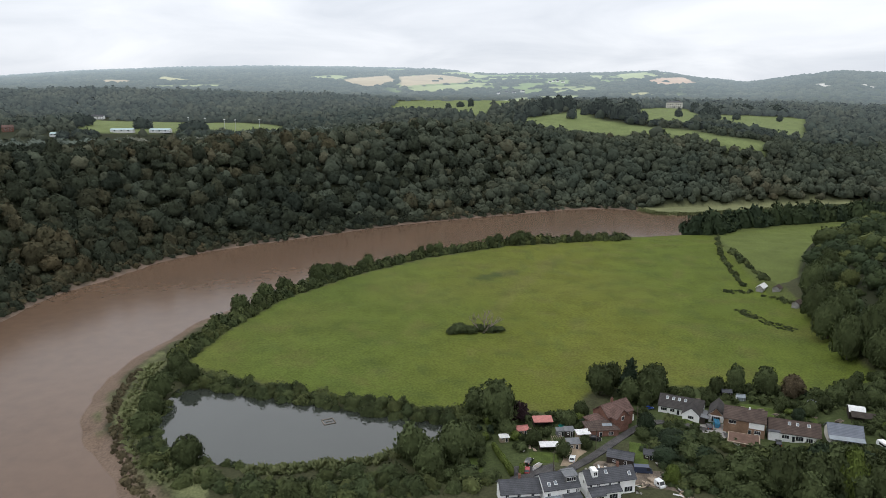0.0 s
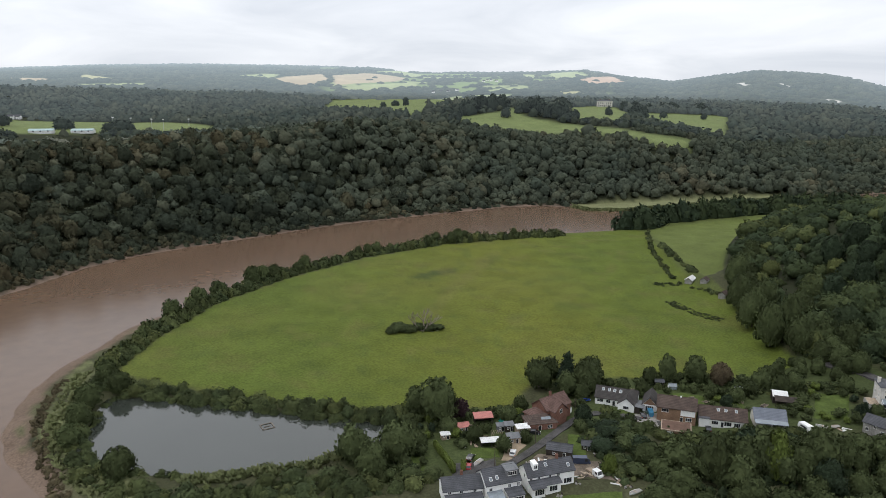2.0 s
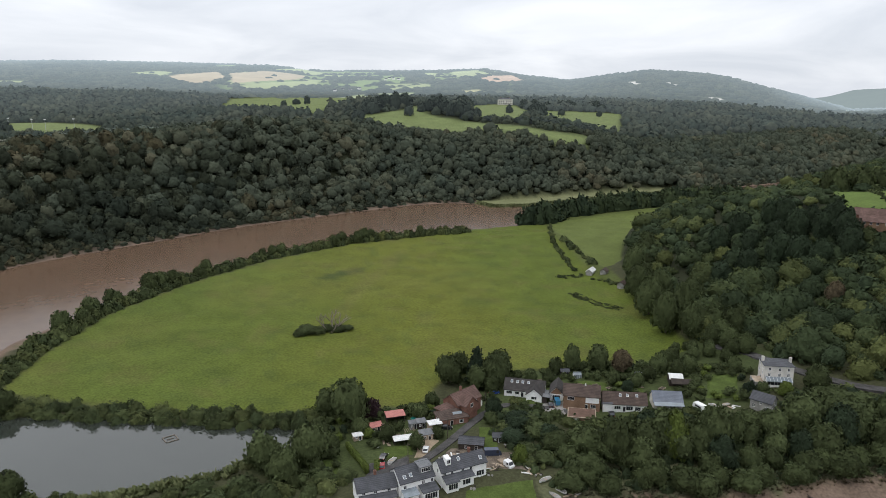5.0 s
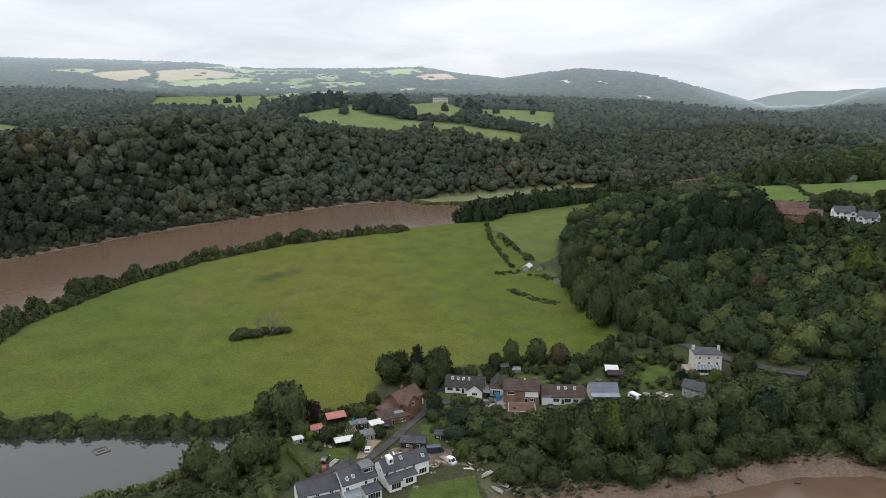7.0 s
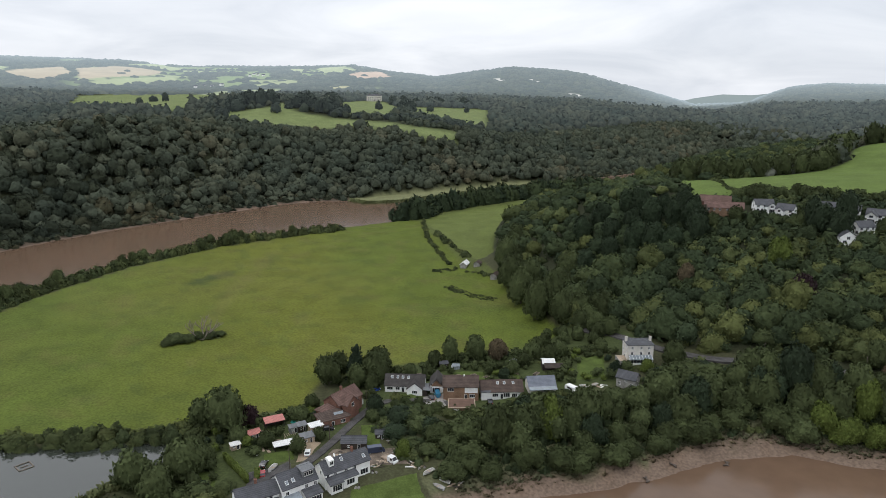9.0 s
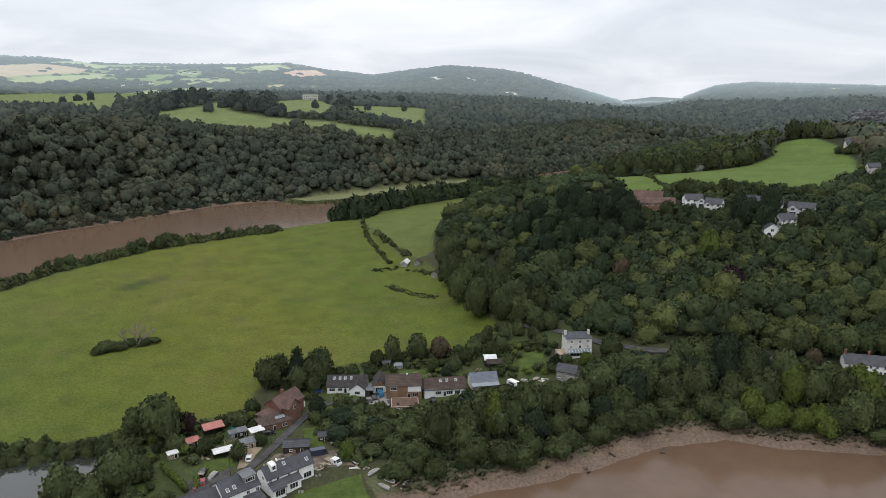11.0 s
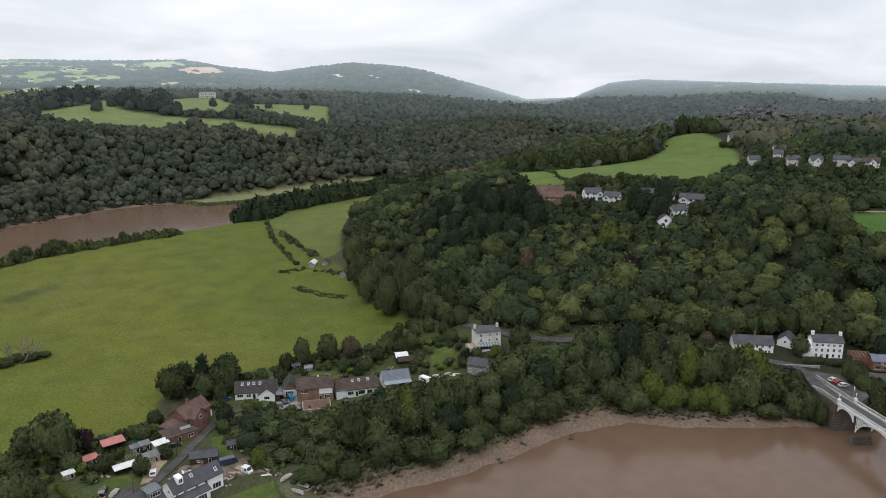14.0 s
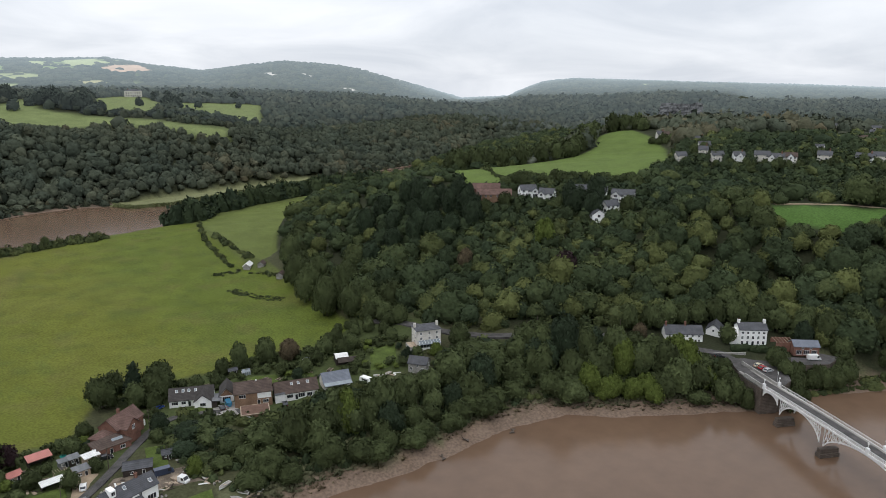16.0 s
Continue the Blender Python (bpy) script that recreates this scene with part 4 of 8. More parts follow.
cot = house("terraced_house", 32.9, 184.2, 14, 10.6, 8.0, 5.2, 2.9, M_white, M_slate, "white rendered middle cottage with slate roof and glazed porch", [("front", 1.8, 3.4, 0.9, 1.2), ("front", 4.6, 3.4, 0.9, 1.2), ("front", -4, 3.2, 1.0, 1.1), ("left", 1, 1.2, 1.0, 1.2)], [("front", -1.0, 1.0, 2.0)], [], group="terraced cottages", skylights=[(-3.6, 0.3), (-1.6, 0.34)])
part("dormer", merge(box(1.3, 4.9, -2.9, 0.6, 6.0, 8.0), lean_to(1.2, 5.0, -3.0, 0.8, 8.0, 8.3, 0.15)), M_felt, cot, "dark flat-roofed dormer")
window(cot, "front", 3.1, 6.5, 2.8, 1.2, 6, 2.92, 4)
part("porch_wall", box(0.4, 5.2, -7.2, -3.9, -0.6, 2.3), M_white, cot)
part("porch_roof", lean_to(0.3, 5.3, -7.3, -3.95, 2.35, 3.3), M_slate, cot, "dark slate porch roof")
window(cot, "front", 2.8, 0.2, 4.0, 1.9, 6, 7.22, 5)
part("conservatory_roof", lean_to(-5.0, -0.8, -6.8, -3.95, 2.2, 3.1), M_roofglass, cot, "glazed conservatory roof")
part("conservatory_wall", box(-4.9, -0.9, -6.7, -3.9, -0.6, 2.2), M_frame, cot)
cot = house("terraced_house", 48.2, 187.8, 13, 15.0, 6.4, 4.6, 2.4, M_white, M_slate, "long white rendered cottage with slate roof and white dormer", [("front", -6.6, 3.2, 0.9, 1.3), ("front", -4.2, 3.2, 0.9, 1.3), ("front", -0.6, 3.3, 0.9, 1.2), ("front", 2.2, 3.3, 0.9, 1.2), ("front", 5.4, 0.6, 2.6, 1.7, 3), ("front", -0.4, 0.7, 1.2, 1.2), ("right", 0, 3.0, 1.0, 1.0), ("left", 0.5, 3.4, 0.9, 1.2)], [("front", 2.6, 1.0, 2.0)], [(3.2, 0.2)], group="terraced cottages", skylights=[(-1.0, 0.7), (6.0, 0.4)])
part("dormer", extrude_x([(-2.2, 5.9), (0.2, 5.9), (0.2, 8.1), (-2.2, 7.9)], -5.6, -4.0), M_white, cot, "white dormer")
window(cot, "front", -4.8, 6.4, 1.1, 1.2, 8, 2.22)
part("porch_wall", box(-7.2, -3.4, -6.2, -3.1, -0.6, 2.2), M_white, cot)
part("porch_roof", lean_to(-7.4, -3.2, -6.4, -3.15, 2.3, 3.4), M_slate, cot, "slate porch roof")
window(cot, "front", -5.2, 0.2, 3.0, 1.9, 8, 6.22, 4)
part("lean_to_wall", box(-2.8, 2.0, -5.4, -3.1, -0.6, 2.4), M_white, cot)
part("lean_to_roof", lean_to(-3.0, 2.2, -5.6, -3.15, 2.5, 3.4), M_slate, cot, "slate lean-to roof")
window(cot, "front", -0.4, 0.3, 2.6, 1.7, 8, 5.42, 3)

# ---- brick house by the lane ----
rh = house("brick_house", 60.0, 230.5, 32, 12.0, 7.4, 5.1, 2.9, M_brick, M_tile_red, "red brick house with weathered tiled roof", [("front", -3.5, 3.2, 1.1, 1.3), ("front", 3.2, 1.0, 1.6, 1.3), ("right", 0.4, 3.4, 1.1, 1.4), ("right", -1.8, 0.9, 1.4, 1.4), ("front", 3.2, 3.2, 1.1, 1.3)], [("right", 2.0, 1.0, 2.0)], [(-0.6, 0.2)], clear=9)
part("cross_gable_wall", extrude_x([(-3.0, -0.6), (3.0, -0.6), (3.0, 5.3), (0, 8.0), (-3.0, 5.3)], 0, 2.8), M_brick, rh, "brick cross gable", pose(-1.8, -3.6, 0, 0, 0, -90))
part("cross_gable_roof", gable_roof(5.5, 6.0, 5.3, 2.7), M_tile_red, rh, "tiled cross-gable roof", pose(-1.8, -3.8, 0.02, 0, 0, -90))
window(rh, "front", -1.8, 4.2, 1.2, 1.5, 6, 6.42)
part("white_gable", extrude_x([(-3.4, 4.8), (3.4, 4.8), (0, 7.6)], 6.02, 6.05), M_white, rh, "white-painted gable end")
part("wing_wall", box(-10.5, -5.8, -2.6, 3.0, -0.6, 3.6), M_brick, rh)
part("wing_roof", hip_roof(5.4, 6.0, 3.6, 2.0, 0.3, 1.8), M_tile_red, rh, "tiled wing roof", pose(-8.2, 0.2, 0))
part("bay_wall", box(5.95, 7.8, -2.8, 2.8, -0.6, 2.4), M_white, rh)
part("bay_roof", lean_to(-2.9, 2.9, -2.1, 0, 2.4, 4.4), M_tile_red, rh, "tiled bay roof", pose(6.0, 0, 0, 0, 0, 90))
an = house("garden_annexe", 54.2, 223.5, 6, 10.5, 7.0, 2.6, 2.2, M_brick, M_tile_brown, "low brick annexe with hipped brown roof and skylight", [("front", 2.6, 0.8, 1.6, 1.2, 3), ("left", 0.0, 0.9, 1.2, 1.1)], [("front", -1.0, 1.0, 2.0)], hip=True, clear=5)
part("roof_window", box(-1.7, 1.7, -0.8, 0.8, 0, 0.12), M_roofglass, an, "pale roof window", pose(1.6, -2.0, 3.62, 32))

# ---- the row of houses along the lane ----
bu = house("bungalow", 87.2, 239.0, -27, 15.0, 7.5, 2.6, 3.0, M_white, M_tile_dark, "white bungalow with a dark tiled roof and gabled front", [("front", -5.6, 0.9, 2.2, 1.2, 3), ("front", -2.6, 0.9, 1.6, 1.2)], [("front", -0.6, 1.0, 2.0)], [], skylights=[(-5, 0.72), (-2.8, 0.72), (-0.8, 0.72), (1.4, 0.72)], clear=8)
part("front_gable_wall", extrude_x([(-2.9, -0.6), (2.9, -0.6), (2.9, 2.6), (0, 4.9), (-2.9, 2.6)], 0, 3.4), M_white, bu, "white front gable", pose(4.2, -3.4, 0, 0, 0, -90))
part("front_gable_roof", gable_roof(6.4, 5.8, 2.6, 2.3), M_tile_dark, bu, "dark tiled gable roof", pose(4.2, -3.5, 0.02, 0, 0, -90))
window(bu, "front", 4.2, 0.9, 2.0, 1.2, 8, 6.82, 3)
ga = house("garage_house", 98.2, 233.8, 64, 9.0, 5.0, 2.7, 2.6, M_white, M_tile_dark, "small gabled house with brick gable over a white garage", [("left", 0, 0.05, 2.8, 2.1, 4)], [], clear=5)
part("brick_gable", extrude_x([(-2.3, 2.6), (2.3, 2.6), (0, 5.1)], -4.56, -4.52), M_tan, ga, "tan brick gable")
bh = house("brown_house", 103.8, 224.0, -24, 13.0, 8.6, 5.0, 2.6, M_tan, M_tile_brown, "two-storey tan brick house with wide brown tiled roof", [("front", -3.8, 3.3, 2.4, 1.3, 3), ("front", 3.6, 3.3, 2.0, 1.3, 3), ("front", 4.2, 0.8, 2.0, 1.3, 3)], [("front", 1.8, 1.0, 2.0)], [], clear=8)
part("white_panel", box(1.4, 6.2, -4.36, -4.31, 2.6, 5.0), M_white, bh, "white boarded panel")
part("chimney_stub", box(1.0, 1.5, -0.4, 0.1, 7.2, 8.2), M_frame, bh, "pale flue")
fg = thing("flat_roof_garage", 98.6, 212.0, -24, "garage with a flat brown felt roof and rounded kerb", "garage", clear=5)
part("wall", box(-4.6, 4.6, -3.4, 3.6, -0.6, 2.5), M_tan, fg)
part("roof", box(-4.9, 4.9, -3.7, 3.9, 2.5, 2.75), M_palewood, fg)
part("roof_felt", box(-4.6, 4.6, -3.4, 3.6, 2.7, 2.80), M_bitumen, fg, "brown felt roof")
gd = part("garage_door", box(-3.6, -1.0, -3.46, -3.38, 0, 2.1), M_frame, fg)
wb = house("bungalow", 118.0, 218.6, -20, 15.5, 7.8, 2.9, 2.9, M_white, M_tile_brown, "white bungalow with a weathered brown tiled roof", [("front", -2.6, 0.9, 2.2, 1.3, 3), ("front", 1.6, 0.7, 2.4, 1.6, 3), ("front", 4.6, 0.7, 2.0, 1.4, 3)], [("front", -0.2, 1.0, 2.0)], [], skylights=[(-1.5, 0.72), (1.0, 0.72), (4.4, 0.72)], clear=8)
part("garage_block", box(-7.9, -4.6, -4.6, 2, -0.6, 3.1), M_white, wb, "white garage block")
part("garage_block_roof", lean_to(-7.95, -4.5, -4.7, 2.1, 3.1, 3.7), M_slate, wb, "dark sloping garage roof")
sb = house("slate_bungalow", 133.6, 216.0, -18, 10.2, 7.4, 2.4, 2.5, M_cream, M_slate_blue, "bungalow with a smooth blue-grey slate roof", [("front", 0, 0.8, 2.2, 1.3, 3)], [], [], clear=7)
part("veranda_roof", lean_to(-5.1, 5.1, -6.0, -3.9, 1.9, 2.35), M_roofglass, sb, "glazed veranda roof")
for k in range(5):
    part("veranda_post", box(-5.1 + 2.55 * k - 0.06, -5.1 + 2.55 * k + 0.06, -6.0, -5.88, -0.6, 1.9), M_frame, sb)
for k in range(4):
    part("solar_panel", box(-5.6 + 2.3 * k, -3.5 + 2.3 * k, -0.8, 0.8, 0, 0.07), M_pane, sb, "dark solar panel", pose(0.9, 1.7, 4.1, -33))
ba = thing("garden_barn", 146.5, 231.5, -22, "garden barn with white curved roof sheet and dark lean-to", "barn", clear=6)
part("wall", box(-2.5, 2.5, -2.8, 2.8, -0.6, 2.4), M_timber, ba)
arc = [(-3.0 + 6.0 * i / 10, 2.4 + 1.1 * math.sin(math.pi * i / 10)) for i in range(11)]
part("curved_roof", extrude_x(arc + [(a, b + 0.12) for a, b in reversed(arc)], -2.7, 2.7), M_sheet, ba, "white curved roof sheet")
part("lean_to_roof", lean_to(-2.0, 5.2, -6.0, -2.9, 1.9, 2.8), M_timber, ba, "dark lean-to roof")
for k in (-2, 1.6, 5.0):
    part("post", box(k - 0.07, k + 0.07, -5.9, -5.75, -0.6, 1.95), M_timber, ba)
cv = thing("caravan", 142.8, 208.6, 10, "white touring caravan standing among shrubs", "caravan", clear=3.5)
part("body", extrude_x([(-2.4, 0.45), (2.4, 0.45), (2.55, 1.3), (2.2, 2.35), (-2.2, 2.45), (-2.6, 1.2)], -1.1, 1.1), M_frame, cv)
part("window", box(-1.13, 1.13, -1.6, 1.2, 1.3, 1.9), M_pane, cv, "dark side windows")
for sx in (-1, 1):
    part("wheel", tube([(sx * 0.9, 0.1, 0.3), (sx * 1.12, 0.1, 0.3)], [0.3, 0.3], 10), M_tyre, cv)
part("drawbar", beam((0, -2.4, 0.45), (0, -3.6, 0.4), 0.12), M_timber, cv)

# ---- the tall house and its cottage ----
tw = []
for zz in (0.9, 3.1, 5.4):
    tw += [("front", a, zz, 0.9, 1.3 if zz < 5 else 1.1) for a in (-3.4, 0.2, 3.4)]
tw += [("left", a, zz, 0.9, 1.2) for a in (-2, 2) for zz in (3.1, 5.4)]
th = house("tall_house", 180.2, 217.4, -22, 10.4, 8.0, 7.2, 1.6, M_cream, M_slate, "tall three-storey grey rendered house with hipped slate roof", tw, [("left", 0, 1.0, 2.1)], [], hip=True, clear=8)
chimney(th, -4.9, 0.4, 7.9, 1.4, M_cream, 0.9)
chimney(th, 4.9, 0.4, 7.9, 1.4, M_cream, 0.9)
cs = part("conservatory", box(-4.6, 4.4, -6.2, -4.05, -0.6, 1.9), M_frame, th, "white-framed conservatory")
for k in range(7):
    part("pane", box(-4.45 + 1.26 * k, -3.3 + 1.26 * k, -6.25, -6.18, 0.6, 1.75), M_pane, cs)
cr = part("conservatory_roof", lean_to(-4.6, 4.4, -6.3, -4.02, 1.9, 2.9), M_roofglass, th, "sloping glass roof")
for k in range(8):
    part("glazing_bar", beam((-4.6 + 1.28 * k, -6.4, 2.08), (-4.6 + 1.28 * k, -4.04, 3.08), 0.09), M_frame, cr)
part("terrace_wall", box(-8.8, -5.3, -5.4, 1.0, -0.6, 1.1), M_stone, th, "stone terrace wall")
part("terrace_floor", box(-8.6, -5.3, -5.2, 0.8, 1.1, 1.16), M_palewood, th, "timber terrace")
house("stone_cottage", 163.5, 201.6, -58, 7.4, 5.2, 3.7, 2.0, M_stone, M_slate, "small grey stone cottage with a slate roof", [("right", 0, 2.6, 0.9, 1.0), ("right", -1.3, 0.7, 0.9, 1.1), ("front", -2.4, 0.9, 1.0, 1.2), ("front", 2.2, 0.9, 1.0, 1.2), ("front", 0, 2.4, 0.9, 0.9)], [("right", 1.3, 0.9, 1.9)], clear=5.5)
plate("lawn_cottage", [(149, 214), (160, 211), (172, 228), (162, 234)], material("mown_lawn", (0.070, 0.096, 0.025), 0.95, 0.1, 0.25, 0.3, 2.0, 0.2), 0.26, "mown garden lawn", "lawn")
for (a, b, c, d) in [((104, 236), (118, 229), (122, 240), (110, 246)), ((124, 228), (131, 226), (134, 238), (127, 240)), ((46, 174), (68, 170), (70, 182), (48, 181)), ((58, 201), (64, 199), (68, 214), (62, 216)), ((27, 203), (37, 203), (38, 210), (28, 210)), ((2, 190), (10, 188), (14, 206), (4, 208)), ((79, 226), (89, 223), (91, 231), (82, 236))]:
    plate("lawn_garden", [a, b, c, d], bpy.data.materials["mown_lawn"], 0.26, "mown garden lawn", "lawn")

# ---- houses by the bridge ----
house("white_cottages", 265.5, 148, -43.5, 15.5, 7.0, 4.4, 2.6, M_white, M_slate, "row of white cottages with a grey slate roof", [("front", a, zz, 0.9, 1.1) for a in (-6.2, -2.2, 1.2, 3.4, 6.2) for zz in (0.9, 3.0)], [("front", -0.6, 1.0, 2.0), ("front", 4.8, 1.0, 2.0)], [(-7.2, 0), (1.0, 0)], z=11.6)
house("gabled_cottage", 281, 141.5, 20, 8.0, 6.0, 3.6, 2.6, M_white, M_slate, "small white cottage with a slate roof", [("front", -2, 0.9, 1.0, 1.1), ("front", 1.5, 0.9, 1.0, 1.1), ("left", 0, 2.8, 0.9, 1.0)], [], z=12.2, clear=5)
gw = [("front", a, zz, 0.95, hh) for a in (-4.4, -2.2, 0.0, 2.2, 4.4) for zz, hh in ((0.9, 1.5), (3.2, 1.4), (5.5, 1.0)) if not (a == 0.0 and zz < 1)]
gh = house("georgian_house", 285.0, 127.6, -44, 11.4, 6.8, 7.3, 2.0, M_white, M_slate, "white three-storey house with regular sash windows and slate roof", gw, [("front", 0.0, 1.1, 2.3)], [], z=11.4)
chimney(gh, -5.3, 0, 9.2, 1.5, M_white, 1.0)
chimney(gh, 5.3, 0, 9.2, 1.5, M_white, 1.0)
part("side_gable", extrude_x([(-3.2, -0.6), (3.2, -0.6), (3.2, 4.6), (0, 7.2), (-3.2, 4.6)], -9.2, -5.72), M_white, gh, "white side wing")
bw = house("brick_workshop", 295.0, 109.2, -46, 10.0, 5.8, 3.6, 1.7, M_brick, M_slate_blue, "brick workshop with a blue-grey slate roof and wide openings", [("front", -3, 0.2, 2.2, 1.9, 3), ("front", 0, 0.2, 2.2, 1.9, 3), ("front", 3, 0.2, 2.2, 1.9, 3), ("front", -1.6, 2.5, 0.9, 0.7), ("front", 1.6, 2.5, 0.9, 0.7)], z=10.2)
rw = thing("roofless_walls", 293, 117, -45, "roofless red brick walls under repair", "ruin", z=10.6, clear=5)
part("wall", box(-4, 4, -3.0, -2.7, -0.6, 3.2), M_brick, rw)
part("wall", box(-4, 4, 2.7, 3.0, -0.6, 3.6), M_brick, rw)
for k in range(6):
    part("rafter", beam((-3.6 + 1.4 * k, -2.9, 3.3), (-3.6 + 1.4 * k, 2.9, 3.7), 0.14), M_palewood, rw)
hw = thing("quay_wall", 268, 127, -42, "low stone garden wall before the white cottages", "wall", z=10.2)
part("stonework", merge(box(-22, 6, -0.3, 0.3, -0.8, 1.6), box(-22.1, 6.1, -0.36, 0.36, 1.6, 1.75)), M_stone, hw)

# ---- the iron bridge ----
BX, BY, BZ = 252.5, 107.5, 10.6
br = thing("iron_bridge", BX, BY, math.degrees(math.atan2(-0.866, -0.5)), "white painted cast-iron arch bridge with lattice spandrels", "bridge", z=0.0)
SPANS = [(6.4, 14.8), (16.2, 36.4), (38.2, 73.8), (75.6, 95.8), (97.2, 105.6)]
END = 112.0


def crown_z(s):
    return BZ + 1.0 * math.sin(math.pi * min(max(s, 0), END) / END)


def deck_strip(y0, y1, z0, z1, s0=-9.0, s1=END + 10, n=64):
    v, f = [], []
    for i in range(n + 1):
        s = s0 + (s1 - s0) * i / n
        z = crown_z(s)
        v += [(s, y0, z + z0), (s, y1, z + z0), (s, y1, z + z1), (s, y0, z + z1)]
    for i in range(n):
        a = 4 * i
        f += [(a + k, a + (k + 1) % 4, a + 4 + (k + 1) % 4, a + 4 + k)[::-1] for k in range(4)]
    f += [(0, 1, 2, 3), (4 * n + 3, 4 * n + 2, 4 * n + 1, 4 * n)]
    return v, f


part("deck", deck_strip(-3.6, 3.6, -0.45, 0.0), M_concrete, br, "road deck")
part("carriageway", deck_strip(-2.2, 2.2, 0.0, 0.05), M_asphalt, br, "grey asphalt carriageway")
for sy in (-1, 1):
    part("footway", deck_strip(sy * 2.25 if sy > 0 else -3.4, 3.4 if sy > 0 else -2.25, 0.0, 0.14), M_concrete, br, "pale footway")
    part("cornice", deck_strip(sy * 3.62 - 0.14, sy * 3.62 + 0.14, -0.55, 0.12, 6, END - 6), M_iron, br)
    part("handrail", deck_strip(sy * 3.55 - 0.07, sy * 3.55 + 0.07, 1.12, 1.24, 6, END - 6), M_iron, br)
    bars = []
    for i in range(int((END - 13) / 0.7)):
        s = 6.5 + 0.7 * i
        z = crown_z(s)
        bars += [beam((s, sy * 3.55, z + 0.1), (s + 0.55, sy * 3.55, z + 1.14), 0.05), beam((s + 0.55, sy * 3.55, z + 0.1), (s, sy * 3.55, z + 1.14), 0.05)]
    part("railing", merge(*bars), M_iron, br, "white lattice railing")
    part("parapet", box(-16 if sy > 0 else -5, 6.2, sy * 3.55 - 0.25, sy * 3.55 + 0.25, BZ - 2.0, BZ + 1.15), M_stone, br, "stone approach parapet")
    for s0, s1 in SPANS:
        rise = min(7.2, (s1 - s0) * 0.33)
        base = BZ - 1.0 - rise
        n = 20
        curve = [(s0 + (s1 - s0) * i / n, base + (crown_z((s0 + s1) / 2) - 0.75 - base) * math.sqrt(max(0, 1 - (2 * i / n - 1) ** 2 * 0.94)) ** 1.0) for i in range(n + 1)]
        low = curve[0][1]
        ribs = [beam((a[0], sy * 3.45, a[1]), (b[0], sy * 3.45, b[1]), 0.22, 0.42) for a, b in zip(curve, curve[1:])]
        part("arch_rib", merge(*ribs), M_iron, br)
        lat, halves = [], ([], [])
        for i in range(0, n + 1):
            s, z = curve[i]
            top = crown_z(s) - 0.5
            if top - z > 0.5:
                lat.append(beam((s, sy * 3.45, z), (s, sy * 3.45, top), 0.15))
                for j in (i - 1, i + 1):
                    if 0 <= j <= n:
                        lat.append(beam((s, sy * 3.45, z), (curve[j][0], sy * 3.45, crown_z(curve[j][0]) - 0.5), 0.13))
            halves[0 if i < n / 2 else 1].extend(lat)
            lat = []
        for half in halves:
            if half:
                part("spandrel_lattice", merge(*half), M_iron, br, "white diagonal lattice")
for s in (15.5, 37.3, 74.7, 96.5):
    pier = part("pier", merge(box(s - 1.3, s + 1.3, -4.5, 4.5, -3.0, 1.4, 0.08), box(s - 0.9, s + 0.9, -4.0, 4.0, 1.4, 3.0, 0.04)), M_pier, br, "dark stone pier")
for s in (6.8, 56.0, 105.2):
    for sy in (-1, 1):
        zz = crown_z(s)
        pl = part("pedestal", merge(box(s - 0.45, s + 0.45, sy * 3.6 - 0.4, sy * 3.6 + 0.4, zz - 0.5, zz + 1.5), box(s - 0.55, s + 0.55, sy * 3.6 - 0.5, sy * 3.6 + 0.5, zz + 1.5, zz + 1.7)), M_iron, br, "white iron pedestal")
        part("lamp_column", tube([(s, sy * 3.6, zz + 1.6), (s, sy * 3.6, zz + 3.1)], [0.12, 0.07], 8), M_iron, pl)
        part("lantern", box(s - 0.22, s + 0.22, sy * 3.6 - 0.22, sy * 3.6 + 0.22, zz + 3.05, zz + 3.6, 0.4), M_frame, pl, "white lantern")
for s in (2.6, END - 2.6):
    part("abutment", box(s - 3.6, s + 3.6, -4.2, 4.2, -4.0, BZ - 0.5), M_pier, br, "dark stone abutment")
CLEAR.extend([(BX + 3, BY + 5, 9), (BX + 7, BY + 12, 7)])
br.scale.y = 0.86
sg = thing("road_sign", 257.0, 103.0, 30, "white road sign board on a short post at the bridge", "sign", z=BZ)
part("post", tube([(0, 0, -0.2), (0, 0, 3.0)], [0.06, 0.05], 6), M_paint["silver"], sg)
part("board", box(-0.9, 0.9, -0.05, 0.05, 2.6, 3.5), M_frame, sg, "white sign board")

# ---- houses on the hill ----
ro = house("red_roof_house", *pol(45.3, 430), -45, 21, 8, 4.4, 2.8, M_tan, M_tile_red, "long house with weathered red roofs among trees", [("front", a, 2.8, 1.2, 1.2) for a in (-8, -5, -2, 2, 5, 8)] + [("right", 0, 3.4, 1.2, 1.4), ("right", 0, 0.9, 1.2, 1.4)], clear=11)
part("rear_roof", gable_roof(17, 7, 5.6, 3.0), M_tile_red, ro, "second red tiled roof", pose(-5, 8.5, 0.8))
part("rear_wall", extrude_x([(5.2, -0.6), (12, -0.6), (12, 6.4), (8.5, 9.3), (5.2, 6.4)], -13.4, 3.4), M_brick, ro)
